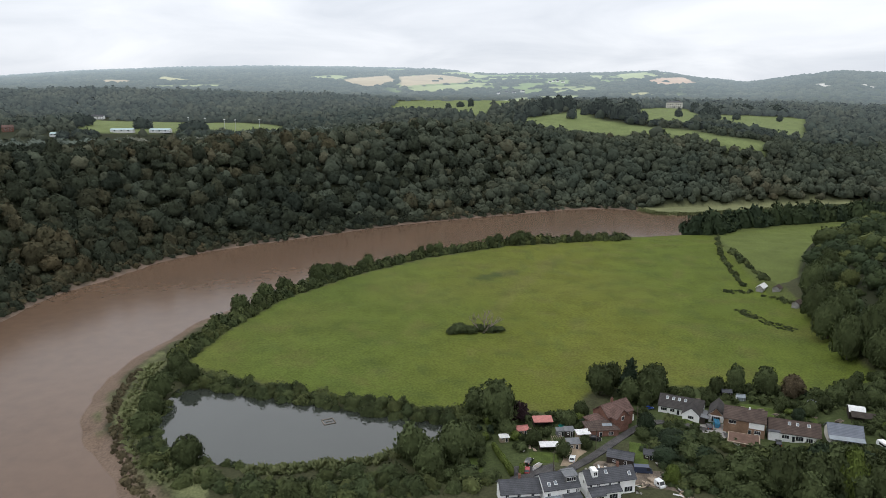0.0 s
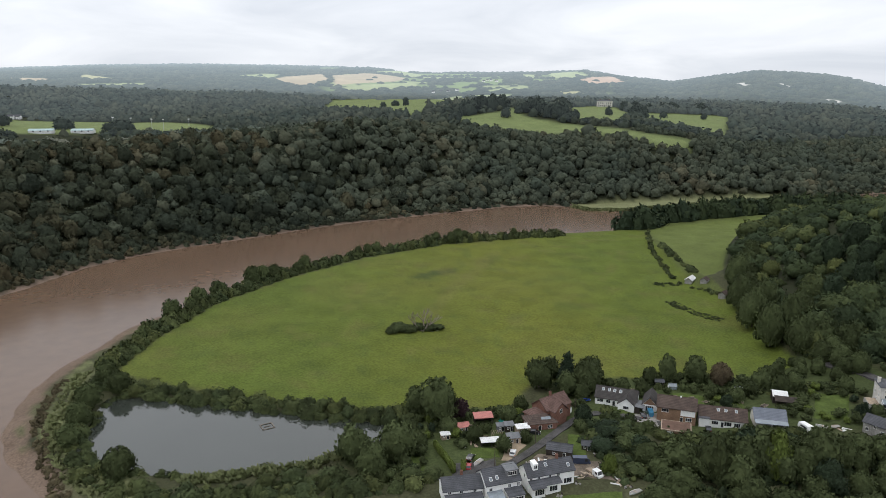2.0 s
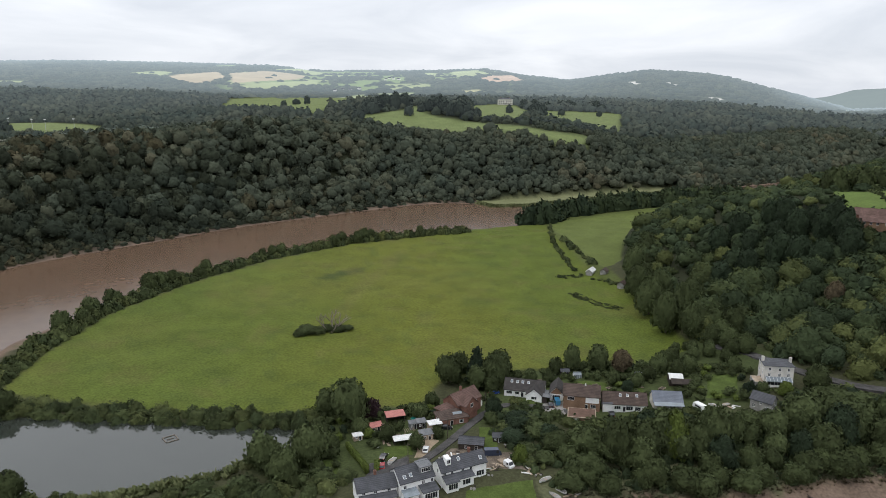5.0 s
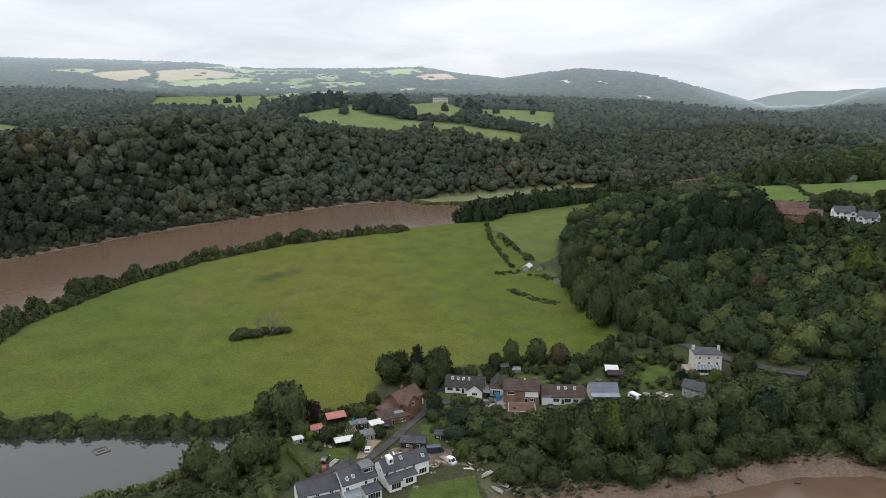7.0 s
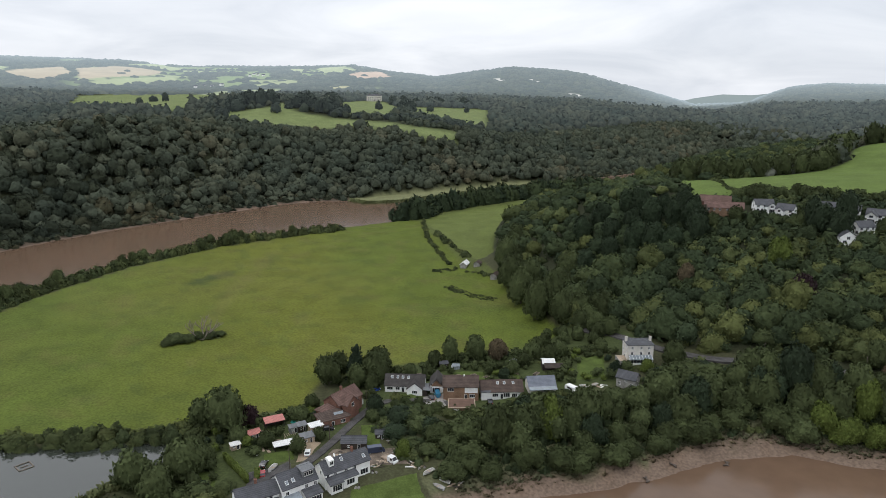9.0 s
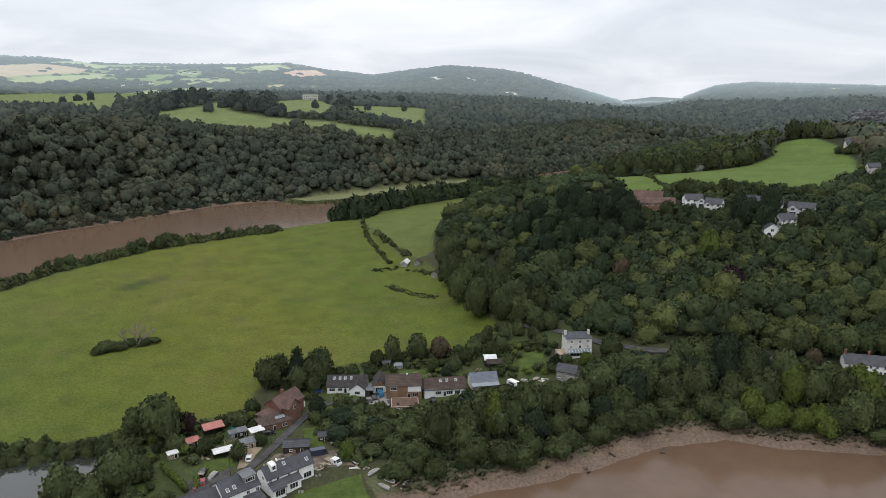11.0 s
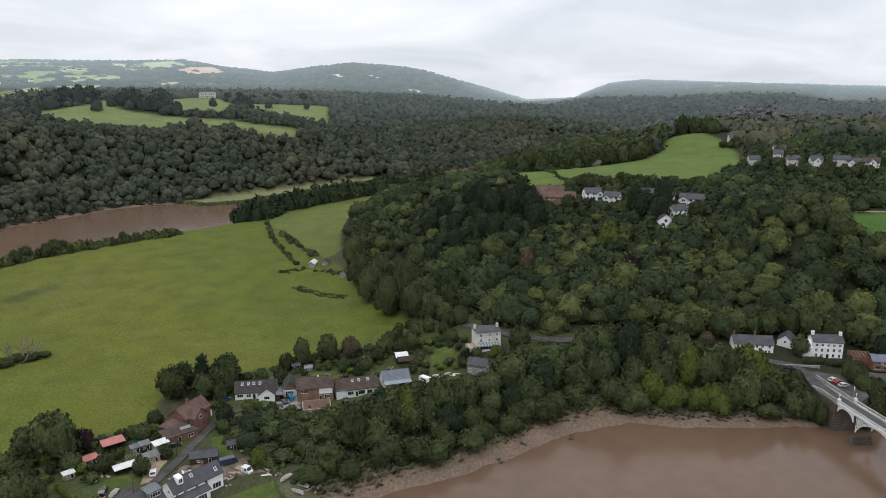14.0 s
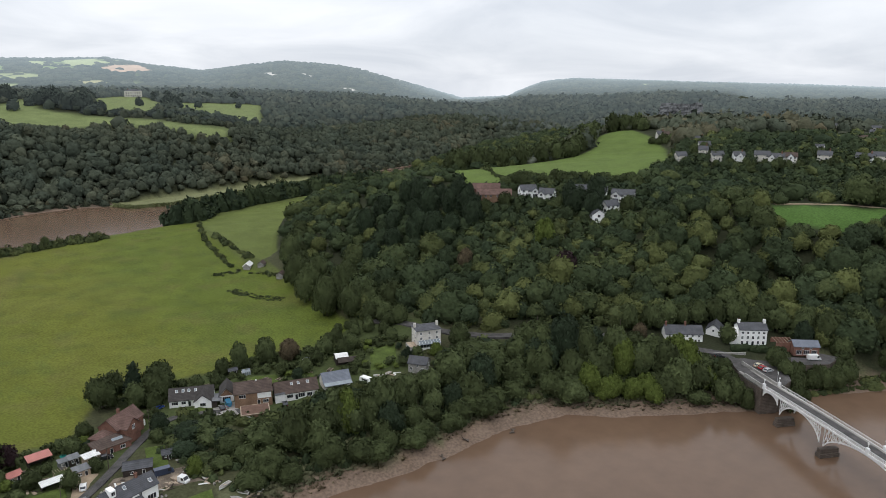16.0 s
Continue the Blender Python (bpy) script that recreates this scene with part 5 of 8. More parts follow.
# bearing, distance, turn, length, depth, wing's place along the front and its width
modern = [(48.0, 432, -30, 10, 7.5, M_white, 2.6, 4.6), (49.6, 424, -66, 9, 7, M_white, -1.5, 4.2), (52.4, 432, -52, 10, 6, M_cream, None, 0), (53.8, 428, -58, 8, 6.5, M_white, -1.0, 6.0), (55.6, 424, -62, 13, 7, M_white, -3.6, 5.6), (54.6, 406, -14, 9, 6, M_white, None, 0), (53.5, 396, -120, 10.5, 7.5, M_white, None, 0)]
for bearing, r, rot, l, d, wall, wing, ww in modern:
    hx, hy = pol(bearing, r)
    mh = house("hill_house", hx, hy, rot, l, d, 4.2, 2.5, wall, M_slate, "white modern house with a slate roof on the wooded hill", [("front", a * l, zz, 1.4, 1.3) for a in (-0.36, 0.0, 0.36) for zz in (0.8, 2.7)] + [("left", 0, 2.6, 1.6, 1.6), ("right", 0, 2.6, 1.6, 1.6), ("left", 1.6, 0.6, 1.8, 1.6), ("right", -1.6, 0.6, 1.8, 1.6)], [("front", -0.15 * l, 1.0, 2.1)], group="houses on the hill", clear=5.5)
    if wing is not None:
        part("wing_wall", extrude_x([(-ww / 2, -0.6), (ww / 2, -0.6), (ww / 2, 3.8), (0, 3.8 + ww * 0.42), (-ww / 2, 3.8)], 0, 3.6), wall, mh, "white gabled wing", pose(wing, -d / 2 + 0.1, 0, 0, 0, -90))
        part("wing_roof", gable_roof(d / 2 + 3.8, ww, 3.8, ww * 0.42, 0.3), M_slate, mh, "slate wing roof", pose(wing, -d / 4 - 1.8, 0.02, 0, 0, -90))
        window(mh, "front", wing, 0.4, ww * 0.6, 1.9, l / 2, d / 2 + 3.52, 3)
        window(mh, "front", wing, 3.0, ww * 0.34, 1.3, l / 2, d / 2 + 3.52)
    if wall is M_cream:
        part("flat_link", box(l / 2, l / 2 + 5, -2.4, 2.4, -0.6, 2.8), M_timber, mh, "dark boarded link")
farm_b = house("field_barn", 190, 405, 50, 8, 4.2, 2.2, 1.5, M_stone, M_sheet, "small stone barn with a pale tin roof at the field edge", [("front", -2, 0.8, 1.2, 1.0)], [("front", 2, 1.4, 2.0)], clear=6)
house("field_barn", 195.5, 397, 48, 5, 4, 2.0, 1.4, M_stone, M_tile_brown, "small stone outbuilding at the field edge", [("front", 0, 0.8, 1.0, 0.9)], [], clear=5)
house("field_barn", 192, 366, 40, 5, 4, 2.2, 1.4, M_stone, M_tile_brown, "little stone outbuilding at the wood's edge", [("front", 0, 0.8, 0.8, 0.8)], [], clear=4)

# ---- buildings on the upland ----
M_aqua = material("pale_green_roof", (0.36, 0.46, 0.46), 0.6, 0.3, 0.12, 0.3, 3.0, 0.1)
mx, my = pol(17.85, 1640)
mn = house("mansion", mx, my, -18, 34, 16, 12, 3.0, M_cream, M_slate, "large grey stone mansion in a park", [("front", a, zz, 2.0, 2.6) for a in (-13, -8.5, -4, 4, 8.5, 13) for zz in (1.5, 6.5)], [("front", 0, 2.4, 4)], [(-10, 0), (10, 0)], hip=True, clear=26)
CLEAR.append((*pol(17.85, 1600), 24))
for bearing, r, rot, l, d, wall, roof in [(-24.2, 1092, 10, 30, 12, M_sheet, M_sheet), (-21.6, 1096, 5, 28, 14, M_sheet, M_sheet), (-28.5, 1060, 0, 14, 8, M_white, M_sheet)]:
    hx, hy = pol(bearing, r)
    CLEAR.extend([(*pol(bearing, r - 36), 20), (*pol(bearing, r - 66), 17)])
    house("sports_hall", hx, hy, rot, l, d, 3.6, 2.0, wall, M_aqua, "low pale sheet-roofed hall beside the playing field", [("front", a * l, 2, 2.4, 1.6, 3) for a in (-0.3, 0, 0.3)], [], category="hall", clear=22)
rs = random.Random(4)
for bearing, r in [(4.4, 2500), (5.0, 2560), (5.6, 2520), (6.3, 2600), (8.4, 3000), (8.7, 3060), (9.0, 3030), (9.4, 3000)]:
    hx, hy = pol(bearing, r)
    # lighter blue slate here puts the haze into the roof colour
    house("far_house", hx, hy, rs.uniform(-40, 40), rs.uniform(9, 14), 8, 5, 3, M_white, M_slate_blue, "white farmhouse on the far hillside", [], z=float(beyond(np.array([hx]), np.array([hy]))[0][0]) + 3, group="far farmhouses")
for bearing, r, roof in [(-31.4, 1112, 1), (-32.2, 1120, 0), (-30.5, 1440, 0), (-29.9, 1460, 0), (-28.9, 1500, 0), (-26.0, 1600, 0), (-25.5, 1600, 0), (-32.4, 1300, 0)]:
    hx, hy = pol(bearing, r)
    house("village_house", hx, hy, rs.uniform(-60, 60), rs.uniform(10, 14), 8, 5.5, 3, M_white if roof == 0 else M_brick, M_tile_red if roof else M_slate, "village house among trees on the upland", [("front", a, zz, 1.3, 1.4) for a in (-3.2, 0, 3.2) for zz in (1, 3.6)], group="village houses", clear=14)
    CLEAR.extend([(*pol(bearing, r - k), 13) for k in (18, 40, 62, 84, 106)])
# bearing, distance, white walls, dark roof, length, front gables
town = [(59.7, 533, 1, 1, 9, 0), (58.1, 640, 0, 1, 8, 1), (58.5, 636, 1, 0, 8, 0), (60.9, 607, 0, 1, 10, 0), (61.4, 560, 0, 1, 12, 0), (61.3, 540, 0, 1, 8, 0), (62.3, 526, 0, 1, 10, 0), (63.8, 525, 1, 1, 9, 1), (65.4, 528, 0, 1, 12, 0), (66.4, 527, 1, 1, 12, 2), (67.3, 530, 1, 0, 10, 1), (69.5, 544, 0, 1, 11, 0),
        (69.1, 560, 1, 1, 7, 1), (72.0, 555, 1, 1, 14, 0), (72.8, 564, 1, 1, 12, 0), (72.2, 640, 0, 1, 12, 0), (72.9, 620, 1, 0, 10, 0), (64.2, 1014, 0, 1, 20, 0), (69.7, 912, 1, 1, 14, 0), (71.1, 1330, 1, 1, 20, 0), (72.4, 948, 1, 1, 12, 0), (72.4, 806, 1, 1, 12, 0), (71.6, 690, 0, 0, 11, 0), (73.6, 700, 1, 1, 12, 0), (74.0, 585, 1, 1, 11, 0)]
for i, (bearing, r, pale, dark, l, gables) in enumerate(town):
    hx, hy = pol(bearing, r)
    # grey render on most walls stands in for haze dimming the white
    th2 = house("town_house", hx, hy, -bearing + rs.uniform(-22, 22), l * 0.8, 6.2, 4.0, 2.3, M_white if pale and i % 2 else M_cream, M_slate if dark else M_tile_brown, "pale rendered town house with a dark slate roof" if dark else "pale rendered town house with a brown tiled roof", [("front", a * l * 0.8, zz, 1.0, 1.0) for a in (-0.34, 0.34) for zz in (0.9, 2.7)], [("front", 0.1 * l, 1, 2)], [(l * 0.25, 0)] if i % 2 else [], group="town houses", clear=5)
    for k in range(gables):
        gx = (k - (gables - 1) / 2) * l * 0.42
        part("gable_wall", extrude_x([(-1.9, -0.6), (1.9, -0.6), (1.9, 3.8), (0, 5.9), (-1.9, 3.8)], 0, 2.0), M_white, th2, "white front gable", pose(gx, -3.0, 0, 0, 0, -90))
        part("gable_roof", gable_roof(4.8, 3.8, 3.8, 2.1, 0.25), M_slate, th2, "slate gable roof", pose(gx, -2.8, 0.02, 0, 0, -90))
        window(th2, "front", gx, 2.7, 1.1, 1.1, l / 2, 5.02)
    CLEAR.append((*pol(bearing, r - 7), 3))

# ---- sheds and huts ----
rsd = shed("summer_house", 35.0, 229, 4, 6.4, 3.6, 2.8, 3.5, M_timber, M_pink, "dark timber hut with faded red sheet roof", open_front=True)
shed("garden_hut", 27.0, 223.5, 12, 4.2, 3.4, 2.0, 2.8, M_palewood, M_pink, "small pale hut with a pinkish roof", gable=True)
shed("open_shed", 35.0, 211.5, 3, 6.4, 3.0, 2.0, 2.3, M_timber, M_sheet, "open shed with a white sheet roof", open_front=True)
shed("garden_shed", 40.2, 222.5, 5, 2.6, 2.4, 2.0, 2.3, M_felt, M_felt, "small grey garden shed beside others")
shed("garden_shed", 43.0, 221.8, 5, 3.0, 2.6, 2.1, 2.6, M_timber, M_felt, "dark timber shed with felt roof")
shed("garden_shed", 47.2, 219.0, 8, 4.4, 3.0, 2.2, 2.6, M_palewood, M_sheet, "pale shed with a white roof")
shed("garden_shed", 42.8, 212.6, 6, 4.2, 3.2, 2.2, 2.7, M_palewood, M_felt, "timber hut with white door beside the gravel yard")
shed("dark_barn", 56.2, 203.2, -22, 8.0, 5.2, 2.4, 3.6, M_timber, M_slate, "dark timber barn with a slate roof", gable=True)
shed("garden_shed", 65.8, 205.5, -18, 3.2, 2.6, 1.9, 2.8, M_timber, M_slate, "little dark shed at the wood edge", gable=True)
shed("garden_shed", 20.5, 218.0, 10, 3.0, 2.2, 1.6, 1.9, M_palewood, M_sheet, "low shed with pale roof among bushes")
shed("garden_shed", 109.0, 252.5, -10, 3.4, 2.4, 2.0, 2.6, M_timber, M_slate, "dark shed by the meadow fence", gable=True)
shed("car_port", 93.2, 231.6, 60, 6.0, 3.2, 2.2, 2.4, M_timber, M_felt, "dark flat-roofed car port between houses", open_front=True)
tp = thing("tarpaulin_heap", 42.4, 229.0, 15, "teal tarpaulin over a garden heap", "tarpaulin", clear=1.5)
part("sheet", ([(-1.6, -1, 0), (1.6, -1.1, 0), (1.7, 1, 0), (-1.5, 1.1, 0), (-1.0, -0.4, 1.5), (0.9, -0.5, 1.9), (1.1, 0.4, 1.7), (-0.9, 0.5, 1.3)], [(0, 1, 5, 4), (1, 2, 6, 5), (2, 3, 7, 6), (3, 0, 4, 7), (4, 5, 6, 7)]), M_teal, tp)
pg = thing("pergola", 38.0, 216.5, 4, "pale timber pergola frame", "pergola", clear=2)
for sx in (-1.6, 1.6):
    for sy in (-1, 1):
        part("post", box(sx - 0.06, sx + 0.06, sy - 0.06, sy + 0.06, -0.3, 2.0), M_palewood, pg)
for k in range(6):
    part("rafter", box(-1.7 + 0.68 * k - 0.04, -1.7 + 0.68 * k + 0.04, -1.2, 1.2, 2.0, 2.1), M_palewood, pg)

# ---- vehicles ----
car(41.3, 205.0, 162, "white", "white hatchback on the gravel yard")
car(26.0, 198.6, 170, "red", "dark red car in the cottage yard")
car(27.3, 203.2, 150, "black", "black car in the cottage yard")
car(51.0, 217.3, 80, "black", "black car beside the lane")
car(75.5, 241.0, 100, "blue", "blue car on a drive by the brick house")
car(92.5, 225.6, 170, "black", "black car on the bungalow drive")
car(95.4, 226.8, 168, "teal", "blue van in front of the garage", van=True, l=4.8, h=2.1, name="van")
car(111.0, 213.8, 160, "black", "dark car before the white bungalow")
car(61.5, 197.0, 82, "navy", "long dark blue van beside the wood", van=True, l=5.6, w=2.0, h=2.3, name="van")
tk = car(64.5, 189.5, 25, "white", "white flatbed truck with a pale load bed", van=True, l=3.2, w=1.9, h=2.1, name="truck")
part("load_bed", box(-1.0, 1.0, 1.5, 4.4, 0.55, 1.0), M_palewood, tk, "pale timber load bed")
for sx in (-1, 1):
    part("wheel", tube([(sx * 0.75, 3.6, 0.36), (sx * 0.98, 3.6, 0.36)], [0.36, 0.36], 10), M_tyre, tk)
car(263.6, 109.5, 70, "silver", "silver car parked at the bridge head", z=10.37)
car(265.6, 114.2, 75, "cream", "pale green car parked at the bridge head", z=10.37)
car(264.6, 111.9, 72, "red", "dark red car parked at the bridge head", z=10.37)
car(290.0, 103.0, 48, "white", "white van on the quay", z=10.12, van=True, l=5.2, w=2.0, h=2.3, name="van")
car(262.0, 128.5, 45, "black", "dark car on the road below the cottages", z=ground_at(262, 128.5) + 0.15)
car(255.5, 137.0, 45, "red", "red car on the road below the cottages", z=ground_at(255.5, 137) + 0.15)

# ---- boats and odds and ends ----
def boat(x, y, rot, l, label, tone, z=None):
    e = thing("boat", x, y, rot, label, "boat", "laid-up boats", z, clear=1.5)
    w = l * 0.19
    rows = [(-0.5, 0.75), (-0.25, 1.0), (0.1, 1.0), (0.35, 0.65), (0.5, 0.05)]
    v, f = [], []
    for s, k in rows:
        v += [(-w * k, s * l, 0.75), (-w * k * 0.6, s * l, 0.15), (0, s * l, 0.0), (w * k * 0.6, s * l, 0.15), (w * k, s * l, 0.75)]
    for i in range(4):
        f += [(5 * i + j, 5 * i + j + 1, 5 * i + j + 6, 5 * i + j + 5)[::-1] for j in range(4)]
    f.append((0, 1, 2, 3, 4)[::-1])
    part("hull", (v, f), tone, e)
    part("deck", ([(p[0] * 0.9, p[1] * 0.96, 0.68) for i, p in enumerate(v) if i % 5 in (0, 4)], [(0, 1, 3, 2), (2, 3, 5, 4), (4, 5, 7, 6), (6, 7, 9, 8)]), M_concrete, e, "grey inner deck")
    part("thwart", box(-w * 0.85, w * 0.85, -0.15, 0.15, 0.66, 0.74), M_palewood, e)


boat(29.3, 200.2, 140, 4.6, "white dinghy in the cottage yard", M_frame)
boat(73.0, 180.5, 110, 4.4, "white dinghy lying on the grass", M_frame)
boat(76.0, 175.5, 30, 4.0, "white upturned dinghy on the grass", M_frame)
boat(73.5, 174.0, 25, 4.4, "grey dinghy on the grass by the bank", M_paint["silver"])
boat(149.0, 209.0, 40, 4.2, "small white boat in the garden yard", M_frame)
boat(152.5, 208.0, 100, 4.6, "pale boat under a cover in the yard", M_palewood)
hp = random.Random(9)
for (cx, cy, n) in [(79, 173.5, 16), (60, 190, 10), (70, 186, 9), (155, 207, 8), (50, 199, 12), (52, 234, 8), (29, 212, 5)]:
    e = thing("lumber_heap", cx, cy, hp.uniform(0, 90), "heap of old boards and sheets on the ground", "lumber")
    for i in range(n):
        a, l = hp.uniform(0, 180), hp.uniform(1.2, 3.2)
        part("board", box(-l / 2, l / 2, -hp.uniform(0.1, 0.5), hp.uniform(0.1, 0.5), 0, 0.07), hp.choice([M_palewood, M_timber, M_sheet, M_palewood]), e, "", pose(hp.uniform(-2.2, 2.2), hp.uniform(-1.6, 1.6), 0.05 + 0.04 * i, hp.uniform(-9, 9), hp.uniform(-9, 9), a))
rf = thing("pond_raft", -41.5, 236.0, 25, "square floating timber frame on the pond", "raft", z=4.0)
for k in range(4):
    a = pose(0, 0, 0, 0, 0, 90 * k)
    part("float_bar", box(-2.2, 2.2, 1.9, 2.2, -0.1, 0.22), M_deadwood, rf, "", a)
part("float_bar", box(-1.1, 1.1, -0.12, 0.12, -0.08, 0.2), M_deadwood, rf)
by = thing("channel_buoy", *[float(k) for k in (-118.0, 186.0)], 0, "small red buoy floating on the river", "buoy", z=0.0)
part("float", tube([(0, 0, -0.3), (0, 0, 0.3), (0, 0, 0.9)], [0.9, 1.1, 0.5], 10), M_orange, by)
part("mast", tube([(0, 0, 0.8), (0, 0, 2.8)], [0.12, 0.06], 6), M_orange, by)
part("topmark", box(-0.35, 0.35, -0.35, 0.35, 2.6, 3.2, 0.3), M_orange, by)
for i, (x0, y0, a) in enumerate([(167.5, 155.0, 20), (137, 157.5, 60), (150, 160.5, 100)]):
    e = thing("driftwood", x0, y0, a, "dark stranded driftwood on the mud bank", "driftwood", z=max(0.1, ground_at(x0, y0)))
    for k in range(4):
        part("log", tube([(-1.6 + 0.3 * k, -0.4 * k, 0.15), (0.2, 0.2 * k - 0.3, 0.35 + 0.1 * k), (1.7 - 0.4 * k, 0.5 * k - 0.6, 0.5 + 0.3 * (k % 2))], [0.24, 0.2, 0.1], 6), M_pier, e)

# small garden furniture and beds behind the houses
gb = random.Random(21)
for px, py in [(110, 241), (116, 238), (120, 235), (127, 236), (104, 246), (132, 232), (139, 228), (88, 250), (97, 249), (34, 217), (31, 226)]:
    e = thing("raised_bed", px, py, gb.uniform(-30, 30), "timber-edged raised garden bed with dark soil", "garden bed", "raised beds", clear=1.4)
    l, w = gb.uniform(1.8, 3.2), gb.uniform(1.0, 1.5)
    part("soil", box(-l / 2, l / 2, -w / 2, w / 2, -0.3, 0.42), M_bark, e, "dark soil")
    for sy in (-1, 1):
        part("edging", box(-l / 2 - 0.05, l / 2 + 0.05, sy * w / 2 - 0.05, sy * w / 2 + 0.05, -0.3, 0.5), M_palewood, e)
for px, py in [(113, 249), (136, 241)]:
    e = thing("greenhouse", px, py, gb.uniform(-30, 0), "small glazed greenhouse in a garden", "greenhouse", "greenhouses", clear=2.4)
    part("glass_wall", box(-1.6, 1.6, -1.1, 1.1, -0.3, 1.6), M_roofglass, e)
    part("glass_roof", gable_roof(3.2, 2.2, 1.6, 0.7, 0.05, 0.05), M_roofglass, e)
    for k in range(5):
        part("glazing_bar", box(-1.62 + 0.8 * k, -1.56 + 0.8 * k, -1.14, 1.14, -0.3, 1.62), M_frame, e)
# rubble and stores about the terrace's yard
for i in range(26):
    px, py = gb.uniform(44, 72), gb.uniform(181, 206)
    if abs((px - 48.2) * 0.974 + (py - 187.8) * 0.225) < 8.6 and abs(-(px - 48.2) * 0.225 + (py - 187.8) * 0.974) < 7.0 or math.hypot(px - 56.2, py - 203.2) < 5.6:
        continue
    e = thing("rubble_heap", px, py, gb.uniform(0, 180), "low heap of grey stone rubble in the yard", "rubble", "rubble heaps")
    for k in range(gb.randint(4, 8)):
        r = gb.uniform(0.18, 0.5)
        part("stone", box(-r, r, -r * 0.7, r * 0.7, -0.1, r * 0.9, 0.3), gb.choice([M_stone, M_concrete, M_palewood, M_timber]), e, "", pose(gb.uniform(-1.1, 1.1), gb.uniform(-0.9, 0.9), 0, gb.uniform(-15, 15), gb.uniform(-15, 15), gb.uniform(0, 180)))

# ---- woods and trees ----
def crown_shape(rings, sectors, seed, lump=0.28):
    """A lumpy dome of about unit radius on z = 0: vertices and triangles."""
    g = np.random.default_rng(seed)
    dirs = g.normal(size=(9, 3))
    dirs[:, 2] = np.abs(dirs[:, 2])
    dirs /= np.linalg.norm(dirs, axis=1)[:, None]
    v, f = [], []
    for i in range(rings):
        e = radians(-25 + (100 if rings > 2 else 66) * i / (rings - 1))
        for j in range(sectors):
            a = 2 * math.pi * (j + 0.5 * (i % 2)) / sectors
            v.append((math.cos(e) * math.cos(a), math.cos(e) * math.sin(a), math.sin(e)))
    v.append((0, 0, 1))
    v = np.array(v)
    near = (v @ dirs.T).max(1)
    r = 0.76 + lump * np.clip((near - 0.70) / 0.30, 0, 1) + g.normal(0, 0.06, len(v))
    v = v * r[:, None]
    for i in range(rings - 1):
        for j in range(sectors):
            a, b = i * sectors + j, i * sectors + (j + 1) % sectors
            c, d = a + sectors, b + sectors
            f += [(a, b, d), (a, d, c)] if i % 2 else [(a, b, c), (b, d, c)]
    for j in range(sectors):
        f.append(((rings - 1) * sectors + j, (rings - 1) * sectors + (j + 1) % sectors, rings * sectors))
    return v, np.array(f)


def joined(*shapes):
    vs, fs, o = [], [], 0
    for v, f in shapes:
        vs.append(v)
        fs.append(f + o)
        o += len(v)
    return np.concatenate(vs), np.concatenate(fs)


def lobes_of(count, seed, tall=1.0):
    g = np.random.default_rng(seed)
    c = []
    for k in range(count):
        a = k * 2.4 + g.uniform(-0.4, 0.4)
        e = math.asin(min(0.98, max(-0.15, -0.12 + 1.1 * (k + 0.5) / count)))
        r = 0.60 * (0.85 + 0.35 * g.random())
        c.append((r * math.cos(e) * math.cos(a), r * math.cos(e) * math.sin(a), (0.42 + r * math.sin(e)) * tall, 0.36 + 0.16 * g.random()))
    return c


